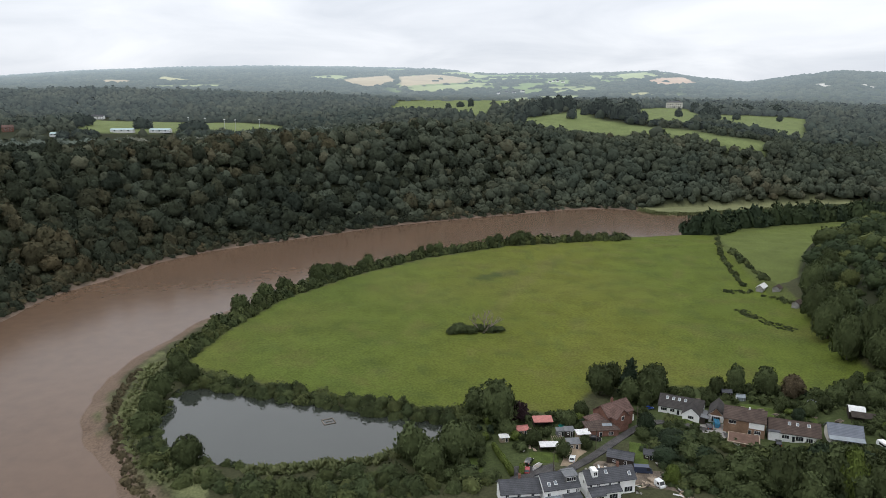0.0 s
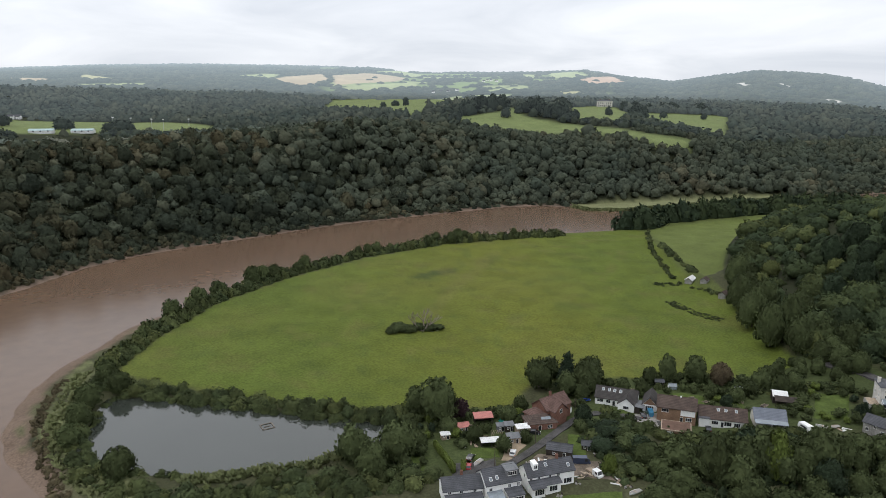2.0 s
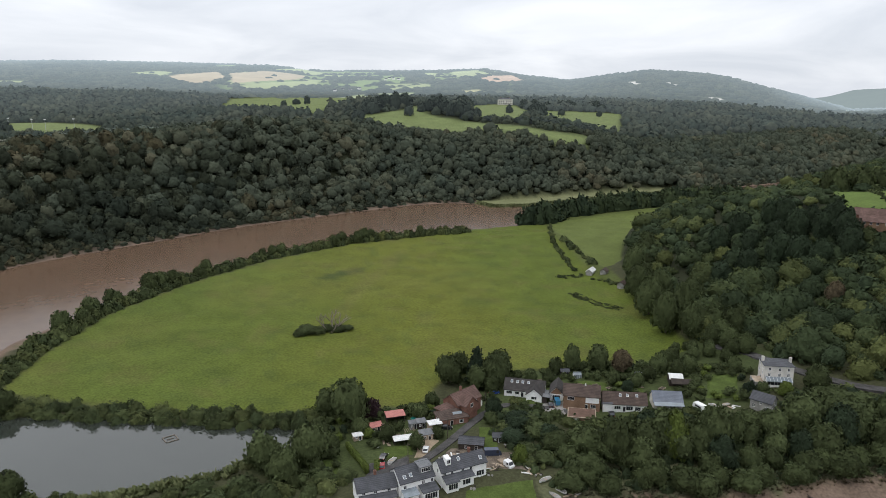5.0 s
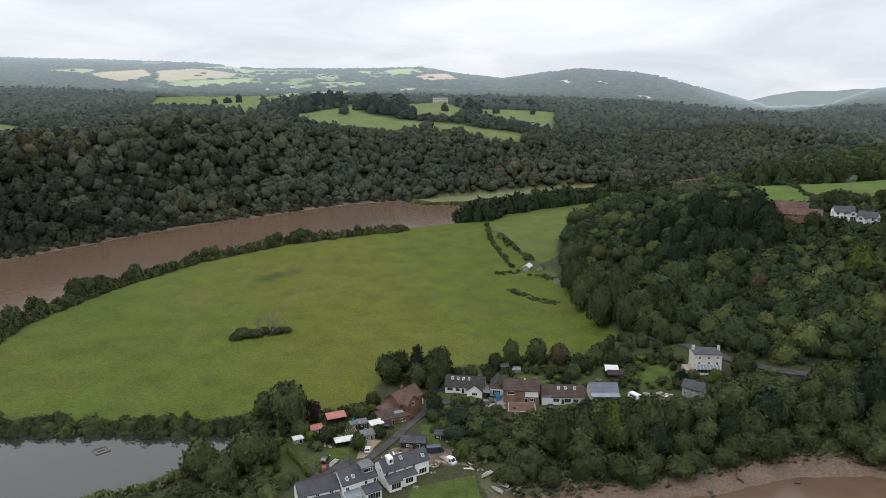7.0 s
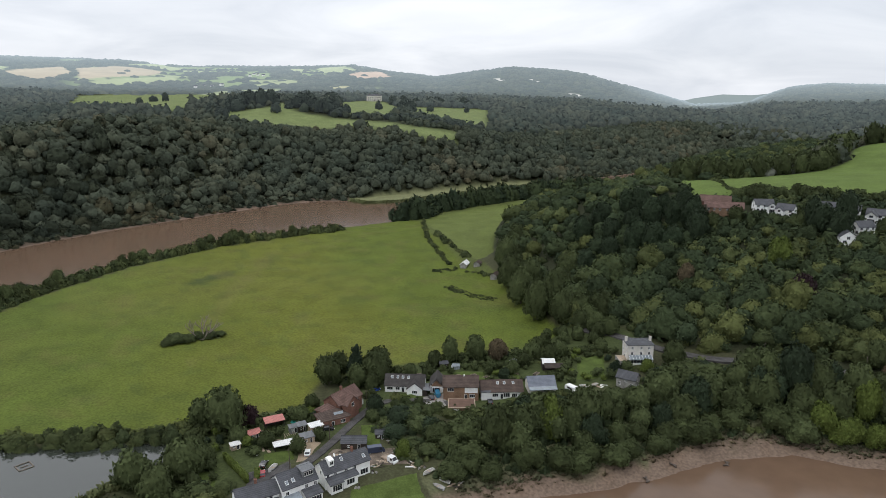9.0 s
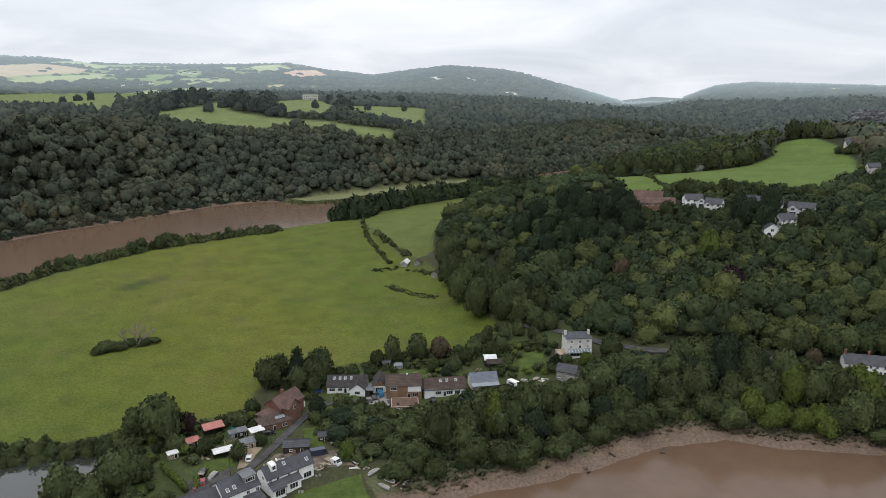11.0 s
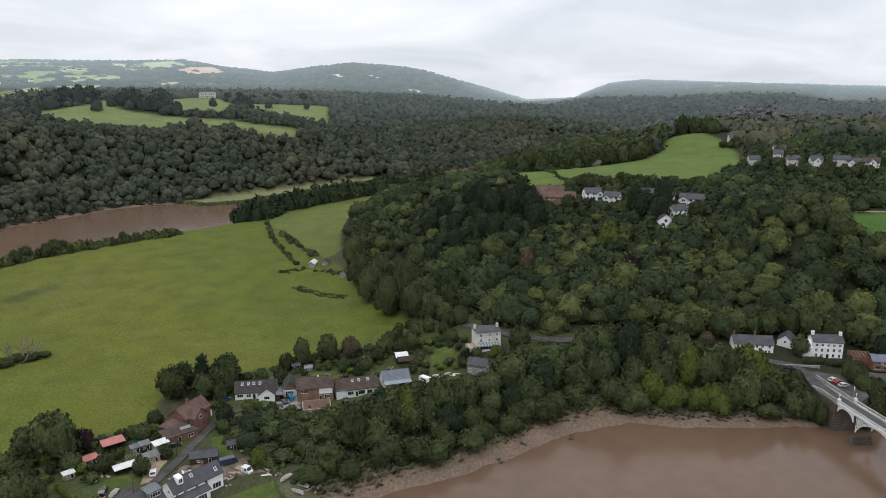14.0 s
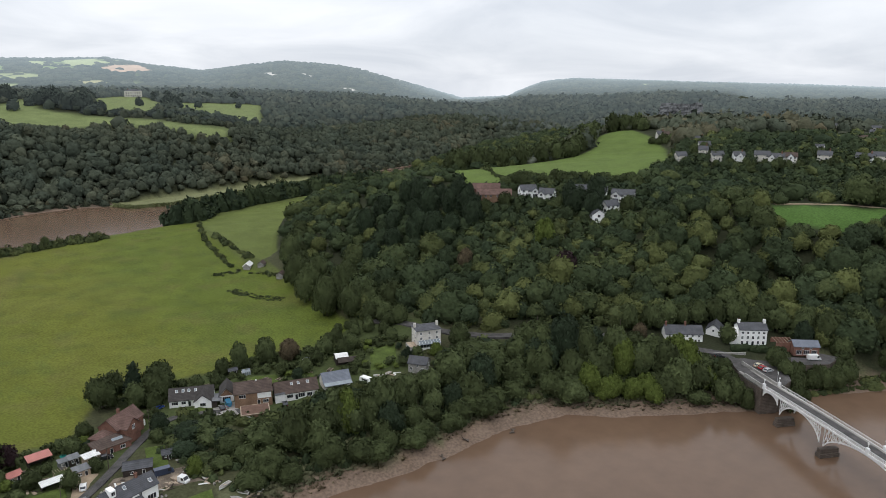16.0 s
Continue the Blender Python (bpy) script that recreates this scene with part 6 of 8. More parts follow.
def canopy(seed, rings=4, sectors=8, boughs=9, leaves=60, size=0.13, tall=1.0):
    """A whole tree-top as it shows in a closed wood: a lumpy dome of boughs under a coat of leaf sprays."""
    g = np.random.default_rng(seed)
    v, f = crown_shape(rings, sectors, seed, 0.10)
    top = [(g.uniform(0, 6.28), math.asin(g.uniform(0.0, 1.0)), g.uniform(0.75, 1.0), g.uniform(0.32, 0.55)) for _ in range(boughs)]
    top = np.array([(r * math.cos(e) * math.cos(a), r * math.cos(e) * math.sin(a), r * math.sin(e), w) for a, e, r, w in top])

    def swell(p):
        n = p / np.linalg.norm(p, axis=1)[:, None]
        d = np.linalg.norm(n[:, None] * 0.85 - top[None, :, :3], axis=2) / top[None, :, 3]
        return n * (0.66 + 0.36 * np.clip(1.15 - d ** 2, 0, 1).max(1))[:, None]

    d = g.normal(size=(leaves, 3))
    d[:, 2] = np.where(d[:, 2] < -0.3, -d[:, 2], d[:, 2]) + 0.1
    q = swell(d)
    n = d / np.linalg.norm(d, axis=1)[:, None] + g.normal(size=(leaves, 3)) * 0.34 + np.array((0, 0, 0.2))
    n /= np.linalg.norm(n, axis=1)[:, None]
    a = np.cross(n, g.normal(size=(leaves, 3)))
    a /= np.linalg.norm(a, axis=1)[:, None]
    b = np.cross(n, a)
    s = size * (0.6 + 0.8 * g.random((leaves, 1)))
    q = q * (0.93 + 0.20 * g.random((leaves, 1)))
    if leaves > 150:
        lv = np.stack([q - a * s - n * s * 0.3, q + b * s * 0.62 + n * s * 0.1, q + a * s - n * s * 0.3, q - b * s * 0.66 + n * s * 0.1], 1).reshape(-1, 3)
        k = np.arange(leaves)[:, None] * 4
        lf = np.concatenate([k + np.array([[0, 1, 3]]), k + np.array([[1, 2, 3]])], 1).reshape(-1, 3)
    else:
        tip = g.normal(size=(leaves, 1)) * 0.22
        lv = np.stack([q - a * s - b * s * 0.45 - n * s * (0.15 + tip), q + b * s * 0.85 + n * s * 2 * tip, q + a * s - b * s * 0.45 - n * s * (0.15 + tip)], 1).reshape(-1, 3)
        lf = np.arange(leaves * 3).reshape(-1, 3)[:, ::-1]
    v, f = joined((swell(v) * 0.93, f), (lv, lf))
    return v * np.array((1, 1, tall)), f


def treetop(seed, rings=5, sectors=10, boughs=16, leaves=80, size=0.10, tall=1.15, deep=0.24):
    """A tree-top in a closed wood: a full dome that swells into boughs, with loose leaf sprays lying on it."""
    g = np.random.default_rng(seed)
    v, f = crown_shape(rings, sectors, seed, 0.0)
    up = g.uniform(-0.2, 1.0, boughs)
    a, flat = np.arange(boughs) * 2.399 + g.uniform(-0.5, 0.5, boughs), np.sqrt(1 - up ** 2)
    mid = np.stack([flat * np.cos(a), flat * np.sin(a), up], 1)
    wide = g.uniform(0.38, 0.62, boughs)

    def swell(p):
        n = p / np.linalg.norm(p, axis=1)[:, None]
        d = np.linalg.norm(n[:, None] - mid[None], axis=2) / wide[None]
        return n * (1.0 - deep + deep * np.sqrt(np.clip(1 - d ** 2, 0, 1)).max(1))[:, None]

    v = swell(v) * (0.94 + g.normal(0, 0.06, (len(v), 1)))
    parts = [(v, f)]
    if leaves:
        d = g.normal(size=(leaves, 3)) + np.array((0, 0, 0.35))
        d[:, 2] = np.maximum(d[:, 2], -0.3)
        d /= np.linalg.norm(d, axis=1)[:, None]
        q = swell(d) * (0.95 + 0.17 * g.random((leaves, 1)))
        n = d + g.normal(size=(leaves, 3)) * 0.62
        n /= np.linalg.norm(n, axis=1)[:, None]
        a = np.cross(n, g.normal(size=(leaves, 3)))
        a /= np.linalg.norm(a, axis=1)[:, None]
        b = np.cross(n, a)
        s = size * (0.5 + 1.0 * g.random((leaves, 1)))
        lv = np.stack([q - a * s - b * s * 0.5, q + b * s * 0.85, q + a * s - b * s * 0.5], 1).reshape(-1, 3)
        parts.append((lv, np.arange(leaves * 3).reshape(-1, 3)[:, ::-1]))
    v, f = joined(*parts)
    return v * np.array((1, 1, tall)), f


def leafage(lobes, count, size, seed, droop=0.2):
    """Bent leaf sprays of two triangles each over the boughs of a crown."""
    g = np.random.default_rng(seed)
    L = np.array(lobes)
    k = g.integers(0, len(L), count)
    d = g.normal(size=(count, 3))
    d[:, 2] = d[:, 2] * 0.8 + 0.25
    d /= np.linalg.norm(d, axis=1)[:, None]
    p = L[k, :3] + d * L[k, 3:4] * (0.86 + 0.3 * g.random((count, 1)))
    n = d + g.normal(size=(count, 3)) * 0.5
    n /= np.linalg.norm(n, axis=1)[:, None]
    a = np.cross(n, g.normal(size=(count, 3)))
    a /= np.linalg.norm(a, axis=1)[:, None]
    b = np.cross(n, a)
    s = size * (0.55 + 0.9 * g.random((count, 1)))
    v = np.stack([p - a * s, p + b * s * 0.55 + n * s * droop, p + a * s, p - b * s * 0.6 + n * s * droop], 1).reshape(-1, 3)
    i = np.arange(count)[:, None] * 4
    f = np.concatenate([i + np.array([[0, 1, 2]]), i + np.array([[0, 2, 3]])], 1).reshape(-1, 3)
    return v, f


def spread(shapes, xs, ys, zs, rad, high, seed, patch=0.46):
    """Many crowns in one mesh: each at x, y, z with its radius and height."""
    g = np.random.default_rng(seed)
    pick = g.integers(0, len(shapes), len(xs))
    vs, fs, ts, o = [], [], [], 0
    for k, (v, f) in enumerate(shapes):
        sel = np.where(pick == k)[0]
        if not len(sel):
            continue
        a = g.random(len(sel)) * 2 * math.pi
        ca, sa = np.cos(a)[:, None], np.sin(a)[:, None]
        wide = 0.82 + 0.4 * g.random((len(sel), 1))
        vx, vy = v[None, :, 0] * wide, v[None, :, 1] / wide
        px = (vx * ca - vy * sa) * rad[sel, None] + xs[sel, None]
        py = (vx * sa + vy * ca) * rad[sel, None] + ys[sel, None]
        pz = v[None, :, 2] * high[sel, None] + zs[sel, None]
        vs.append(np.stack([px, py, pz], -1).reshape(-1, 3))
        fs.append((f[None] + (np.arange(len(sel)) * len(v))[:, None, None] + o).reshape(-1, 3))
        o += len(sel) * len(v)
        ts.append(np.repeat(np.clip((0.96 - patch) * g.random(len(sel)) ** 1.1 + 0.10 + patch * (0.35 + wob(xs[sel], ys[sel], 75, 61)), 0, 0.95), len(v)))
    return np.concatenate(vs), np.concatenate(fs), np.concatenate(ts)


def crowns(name, made, mat):
    me = mesh_of(name, made[0], made[1], mat, True)
    mark(me, "tint", made[2])
    return new(name, me)


def scattered(x0, x1, y0, y1, gap, seed):
    g = np.random.default_rng(seed)
    x, y = np.meshgrid(np.arange(x0, x1, gap), np.arange(y0, y1, gap))
    x = x + (np.arange(x.shape[0]) % 2)[:, None] * gap * 0.5
    return (x + g.uniform(-0.42, 0.42, x.shape) * gap).ravel(), (y + g.uniform(-0.42, 0.42, y.shape) * gap).ravel()


def outside_all(x, y, outlines, margin):
    keep = np.ones(x.shape, dtype=bool)
    for o in outlines:
        keep &= inside(x, y, o) < -margin
    return keep


def free_of(x, y, extra=0.0):
    keep = np.ones(x.shape, dtype=bool)
    for cx, cy, r in CLEAR:
        keep &= np.hypot(x - cx, y - cy) > r + extra
    return keep


def in_view(x, y, a, b):
    t = np.degrees(np.arctan2(x, y))
    return (t > a) & (t < b)


g = np.random.default_rng(11)
# the steep wooded bank across the river
x, y = scattered(-700, 1100, 250, 1250, 9.0, 1)
z, di, do = land(x, y)
k = (do > 4) & (do < 215) & in_view(x, y, -46, 52) & (inside(x, y, MARSH) < -1) & outside_all(x, y, FIELDS, 4) & (di < 0)
x, y, z, do = x[k], y[k], z[k], do[k]
size = (4.6 + 4.8 * g.random(len(x)) ** 1.7) * (0.62 + 0.38 * step(4, 30, do)) * (1 - 0.2 * step(110, 190, do))
lift = (5.2 * g.random(len(x)) ** 1.3 + 1.6) * step(4, 30, do) * (1 - 0.7 * step(110, 190, do)) + np.clip(size - 6, 0, 4) * 0.9 - 1.0
high = size * (0.8 + 0.45 * g.random(len(x)))
# crowns farther off take the paler leaves with haze in their colour
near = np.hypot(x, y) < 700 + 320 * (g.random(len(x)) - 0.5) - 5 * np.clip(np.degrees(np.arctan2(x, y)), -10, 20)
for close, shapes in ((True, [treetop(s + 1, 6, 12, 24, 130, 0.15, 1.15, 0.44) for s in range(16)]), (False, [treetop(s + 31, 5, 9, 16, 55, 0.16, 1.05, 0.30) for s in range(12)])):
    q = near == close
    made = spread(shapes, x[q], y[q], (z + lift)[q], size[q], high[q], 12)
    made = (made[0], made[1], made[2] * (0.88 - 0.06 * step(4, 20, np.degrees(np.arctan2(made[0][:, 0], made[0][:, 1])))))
    tagged(crowns("bank_woods", made, M_forest if close else M_slope_hazed), "dense dark olive-green oak woods on the steep river bank", "woods", kind="stuff")
# bushes along the foot of the bank
x, y = scattered(-700, 1100, 250, 1250, 5.6, 6)
z, di, do = land(x, y)
k = (do > 3) & (do < 26) & in_view(x, y, -46, 52) & (inside(x, y, MARSH) < -1) & (di < 0)
x, y, z, do = x[k], y[k], z[k], do[k]
size = 2.6 + 2.2 * g.random(len(x))
made = spread([canopy(300 + s, 3, 6, 5, 34, 0.28) for s in range(8)], x, y, z - 0.3, size, size * (0.7 + 0.4 * g.random(len(x))), 41)
tagged(crowns("bank_undergrowth", made, M_forest), "dark bushes along the foot of the wooded bank", "woods", kind="stuff")

# the woods of the upland behind
x, y = scattered(-1500, 1900, 300, 2000, 15.5, 2)
z, di, do = land(x, y)
QUARRY = [pol(57.9, 1452), pol(61.0, 1452), pol(60.6, 1340), pol(58.3, 1340)]
TOWN = [pol(59.5, 545), pol(59.5, 900), pol(63, 1500), pol(80, 1500), pol(80, 500), pol(66, 535)]
far_off = np.hypot(x, y) > 1480
k = ((do > 210) | (di > 300) | far_off | ((x > 1000) & ((do > 8) | (di > 10)))) & in_view(x, y, -42, 84) & outside_all(x, y, FIELDS + [HILL_FIELD, MEADOW_2, MARSH, LAWN, QUARRY], 6) & (np.hypot(x, y) < 1990) & ((do > 0) | (di > 0) | far_off) & free_of(x, y, 4)
k &= (inside(x, y, TOWN) < 0) | (g.random(len(x)) < 0.85)
x, y, z = x[k], y[k], z[k]
size = (8.0 + 6.5 * g.random(len(x)) ** 1.6) * np.where((x > 250) & (np.hypot(x, y) < 1000), 0.95, 0.72 + 0.28 * step(1050, 1500, np.hypot(x, y)))
up_shapes = [treetop(140 + s, 3, 7, 8, 12, 0.24, 1.1, 0.34) for s in range(12)]
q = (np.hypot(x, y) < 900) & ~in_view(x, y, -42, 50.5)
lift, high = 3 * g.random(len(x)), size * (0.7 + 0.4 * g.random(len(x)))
# upland crowns also carry haze in their leaf colour
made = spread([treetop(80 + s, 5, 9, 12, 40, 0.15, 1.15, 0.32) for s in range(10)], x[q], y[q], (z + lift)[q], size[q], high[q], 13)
tagged(crowns("upland_woods", made, M_slope_hazed), "dark green broadleaf woods over the upland", "woods", kind="stuff")
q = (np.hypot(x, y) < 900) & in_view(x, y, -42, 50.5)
# valley leaves are greyed and paled to paint in the haze
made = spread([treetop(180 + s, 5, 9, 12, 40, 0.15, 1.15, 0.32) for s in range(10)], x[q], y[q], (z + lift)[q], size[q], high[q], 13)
tagged(crowns("valley_woods", made, M_valley_hazed), "broadleaf woods in the valley behind the hill, greyed by painted haze", "woods", kind="stuff")
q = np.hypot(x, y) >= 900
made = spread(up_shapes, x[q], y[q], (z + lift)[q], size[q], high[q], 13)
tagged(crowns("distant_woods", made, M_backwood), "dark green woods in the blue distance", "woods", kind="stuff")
# haze painted on these crowns as emission, from 1000 m outwards
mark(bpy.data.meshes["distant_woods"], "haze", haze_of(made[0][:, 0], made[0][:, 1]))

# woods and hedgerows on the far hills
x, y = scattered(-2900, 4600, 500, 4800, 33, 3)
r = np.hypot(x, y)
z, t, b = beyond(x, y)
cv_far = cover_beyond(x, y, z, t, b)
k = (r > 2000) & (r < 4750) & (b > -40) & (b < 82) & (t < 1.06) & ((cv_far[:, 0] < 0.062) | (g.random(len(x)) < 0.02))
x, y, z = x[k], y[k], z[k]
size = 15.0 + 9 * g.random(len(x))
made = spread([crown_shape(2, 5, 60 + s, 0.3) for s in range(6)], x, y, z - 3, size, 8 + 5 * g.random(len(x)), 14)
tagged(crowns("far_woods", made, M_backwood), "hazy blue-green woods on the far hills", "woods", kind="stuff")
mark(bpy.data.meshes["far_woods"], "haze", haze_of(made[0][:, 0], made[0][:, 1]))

# the wooded hill on the peninsula
HILL_LANE = [pol(31.57, 442), pol(32.33, 410), pol(33.76, 378), pol(34.73, 356), pol(36.61, 326), pol(37.53, 316)]
HILL_WOOD = [(188, 300), (182, 268), (188, 260), (194, 246), (196, 230), (202, 216), (212, 206), (228, 195), (246, 176), (258, 162), (276, 160), (296, 146), (302, 120), (312, 98), (330, 76), (345, 56), (420, 20), (700, 20), (1000, 400), (1100, 860), (760, 812), (470, 708), (390, 664), (356, 606), (300, 550), (262, 488), (228, 425), (202, 372)]
x, y = scattered(170, 1100, 10, 860, 9.4, 4)
z, di, do = land(x, y)
k = (inside(x, y, HILL_WOOD) > 1.5) & (line_dist(x, y, HILL_LANE) > 6) & outside_all(x, y, [HILL_FIELD, LAWN], 3) & outside_all(x, y, [MEADOW_2], 7) & (di > 10) & (di <= 300) & in_view(x, y, 5, 86) & free_of(x, y, 2.6)
x, y, z = x[k], y[k], z[k]
size = 4.4 + 4.4 * g.random(len(x)) ** 1.6
low = np.where(np.hypot(x, y) > 385, 0.8, 1.0) * np.where((in_view(x, y, 42, 58) & (np.hypot(x, y) > 340) & (np.hypot(x, y) < 470)) | (in_view(x, y, 38, 46) & (np.hypot(x, y) > 400) & (np.hypot(x, y) < 560)), 0.62, 1.0)
size = size * np.sqrt(low)
lift, high = (0.5 + 4 * g.random(len(x)) ** 1.4 + np.clip(size - 6, 0, 5) * 0.7) * low, size * (0.8 + 0.42 * g.random(len(x))) * np.sqrt(low)
low = np.where(in_view(x, y, 59, 75) & (np.hypot(x, y) > 460) & (np.hypot(x, y) < 560), 0.66, 1.0)
size, high, lift = size * low, high * low, lift * low
near = np.hypot(x, y) < 440
for close, shapes in ((True, [treetop(s + 61, 7, 13, 26, 420, 0.088, 1.15, 0.42) for s in range(16)]), (False, [treetop(s + 91, 6, 11, 16, 110, 0.12, 1.1, 0.34) for s in range(10)])):
    q = near == close
    made = spread(shapes, x[q], y[q], z[q] + lift[q], size[q], high[q], 15, 0.2)
    tagged(crowns("hill_woods", made, M_wood), "mixed green broadleaf woods on the hill above the houses", "woods", kind="stuff")

x, y = scattered(170, 560, 60, 660, 6.6, 8)
z, di, do = land(x, y)
k = (inside(x, y, HILL_WOOD) > 0) & (line_dist(x, y, HILL_LANE) > 3.5) & ((inside(x, y, HILL_WOOD) < 40) | in_view(x, y, 42, 59) | (in_view(x, y, 59, 76) & (np.hypot(x, y) > 450))) & outside_all(x, y, [HILL_FIELD, LAWN, MEADOW_2], 3) & (di > 9) & (np.hypot(x, y) < 575) & free_of(x, y, 1.0)
x, y, z = x[k], y[k], z[k]
size = (2.4 + 1.8 * g.random(len(x))) * np.where(inside(x, y, HILL_WOOD) < 40, 1.0, 1.4)
made = spread([canopy(320 + s, 3, 7, 6, 60, 0.2) for s in range(8)], x, y, z + 0.4, size, size * (0.8 + 0.5 * g.random(len(x))), 42)
tagged(crowns("hill_undergrowth", made, M_wood), "green lower growth between the hill wood's trees", "woods", kind="stuff")

# ---- single trees ----
def tree(seed, leaves=650, boughs=11, spray=0.10, tall=1.25, mat=M_leaf, name="broadleaf_tree", label="", trunk=0.30):
    """A tree of unit crown radius: a tapered trunk with limbs and a leafy crown with gaps."""
    e = new(name)
    e.empty_display_size = 0.3
    lob = [(a, b, c + trunk, s) for a, b, c, s in lobes_of(boughs, seed, tall)]
    v, f = treetop(seed, 7 if leaves > 400 else 5, 13 if leaves > 400 else 9, boughs * 2, leaves, spray, 1.0, 0.42)
    v = v * np.array((0.98, 0.98, 1.08 * tall)) + np.array((0, 0, trunk + 0.42))
    me = mesh_of("crown", v, f, mat, True)
    mark(me, "tint", np.full(len(v), 0.25))
    part("crown", me, mat, e)
    limbs = [tube([(0, 0, -0.15), (0.01, 0.01, trunk * 0.6), (0.02, 0, trunk + 0.5 * tall)], [0.075, 0.055, 0.02], 7)]
    limbs += [tube([(0, 0, trunk * 0.7), (a * 0.45, b * 0.45, trunk * 0.8 + (c - trunk) * 0.5), (a, b, c)], [0.035, 0.025, 0.008], 5) for a, b, c, s in lob[::2]]
    part("trunk", merge(*limbs), M_bark, e)
    if label:
        tagged(e, label, "tree")
    return e


def conifer(seed):
    e = new("conifer")
    gg = np.random.default_rng(seed)
    vs = []
    for i in range(15):
        h = i / 15
        r = 0.34 * (1 - h) ** 0.8 + 0.03
        v, f = crown_shape(3, 8, seed + i, 0.35)
        vs.append((v * np.array((r, r, 0.11)) + np.array((gg.normal(0, 0.015), gg.normal(0, 0.015), 0.12 + 0.86 * h)), f))
        lob = [(r * 0.8 * math.cos(a), r * 0.8 * math.sin(a), 0.12 + 0.86 * h, 0.08) for a in np.arange(0, 6.28, 0.6)]
        vs.append(leafage(lob, 46, 0.035, seed + i))
    v, f = joined(*vs)
    part("crown", mesh_of("crown", v, f, M_dark, True), M_dark, e)
    part("trunk", tube([(0, 0, -0.05), (0, 0, 0.3)], [0.03, 0.02], 7), M_bark, e)
    return e


USED = set()


def plant(proto, x, y, size, high, label, group="", z=None, turn=None, lean=0.0):
    """Set a tree: the first use takes the pattern itself, the rest are copies."""
    zz = ground_at(x, y) if z is None else z
    m = pose(x, y, zz, lean, 0, rs.uniform(0, 360) if turn is None else turn)
    if proto in USED:
        k = proto.scale
        ob = copy_thing(proto, m @ Matrix.Diagonal((size / k[0], size / k[1], high / k[2], 1)))
    else:
        USED.add(proto)
        ob = proto
        ob.matrix_basis = m @ Matrix.Diagonal((size, size, high, 1))
    return tagged(ob, label, "tree", group)


T_mid = [tree(101 + s, 560, 11, 0.098) for s in range(5)]
T_near = [tree(121 + s, 820, 13, 0.084, name="garden_tree") for s in range(4)]
T_belt = [tree(131 + s, 260, 12, 0.13, name="hedgerow_tree", trunk=0.08) for s in range(4)]
T_dark = [tree(141 + s, 1200, 12, 0.075, 1.3, M_dark, "evergreen_tree") for s in range(2)]
T_lime = [tree(151, 1200, 11, 0.08, 1.5, M_lime, "lime_tree"), tree(152, 1200, 11, 0.08, 1.4, M_lime, "lime_tree")]
T_copper = [tree(161, 1300, 12, 0.075, 1.2, M_copper, "copper_beech")]
T_rust = [tree(171, 1200, 12, 0.08, 1.2, M_rust, "rusty_tree")]
T_edge = [tree(211 + s, 1300, 17, 0.062, 1.25, M_leaf, "oak_tree") for s in range(4)]
T_con = [conifer(181), conifer(182)]
T_shrub = [tree(191 + s, 150, 5, 0.17, 1.0, M_leaf, 'shrub') for s in range(4)] + [tree(197, 150, 5, 0.17, 1.0, M_dark, 'shrub'), tree(198, 150, 5, 0.17, 1.0, M_lime, 'shrub')]
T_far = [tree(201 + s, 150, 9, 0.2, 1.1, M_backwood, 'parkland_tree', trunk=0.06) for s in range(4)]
# parkland crowns glow with one painted haze value, that of 1250 m
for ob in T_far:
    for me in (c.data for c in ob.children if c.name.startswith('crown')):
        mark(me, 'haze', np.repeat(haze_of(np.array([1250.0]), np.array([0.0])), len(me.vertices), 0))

# the wood between the houses and the muddy bank
RIVERSIDE = [(76, 184), (82, 168), (104, 169), (124, 164), (146, 165), (164, 166), (186, 165), (201, 149), (214, 136), (230, 124), (244, 114), (254, 120), (252, 142), (240, 160), (220, 182), (204, 196), (190, 204), (176, 203), (170, 194), (156, 192), (140, 199), (124, 201), (108, 201), (92, 209), (82, 217), (73, 218), (68, 209), (70, 194)]
x, y = scattered(60, 262, 110, 232, 7.2, 31)
k = (inside(x, y, RIVERSIDE) > 0.5) & free_of(x, y, 1.0)
x, y = x[k], y[k]
for i in range(len(x)):
    px, py = float(x[i]), float(y[i])
    edge = min(1.0, 0.45 + line_dist(np.array([px]), np.array([py]), RIVERSIDE, True)[0] / 26)
    sz = rs.uniform(3.9, 5.8) * (0.8 + 0.2 * edge) * (1.22 if px > 165 else 1.0)
    pb, pr = math.degrees(math.atan2(px, py)), math.hypot(px, py)
    if 18.5 < pb < 27.5:
        edge *= 0.58 if pr > 205 else 0.8 if pr > 190 else 1.0
    if px > 176 and py > 182:
        edge *= 0.5
    kind = rs.random()
    if 196 < px < 248 and py < 160 and kind < 0.42:
        plant(rs.choice(T_lime), px, py, sz * 0.9, sz * rs.uniform(1.0, 1.3) * edge, "yellow-green tree above the muddy river bank", "riverside trees")
    elif kind < 0.16:
        plant(rs.choice(T_dark), px, py, sz, sz * rs.uniform(1.1, 1.5) * edge, "dark green tree in the riverside wood", "riverside trees")
    else:
        plant(rs.choice(T_mid + T_near), px, py, sz, sz * rs.uniform(1.0, 1.35) * edge, "green broadleaf tree in the riverside wood", "riverside trees")
plant(T_lime[0], 118, 184, 4.6, 6.4, "tall yellow-green willow in the riverside wood", "riverside trees")
plant(T_lime[1], 68.5, 190.5, 2.4, 3.0, "small bright yellow-green tree beside the yard")

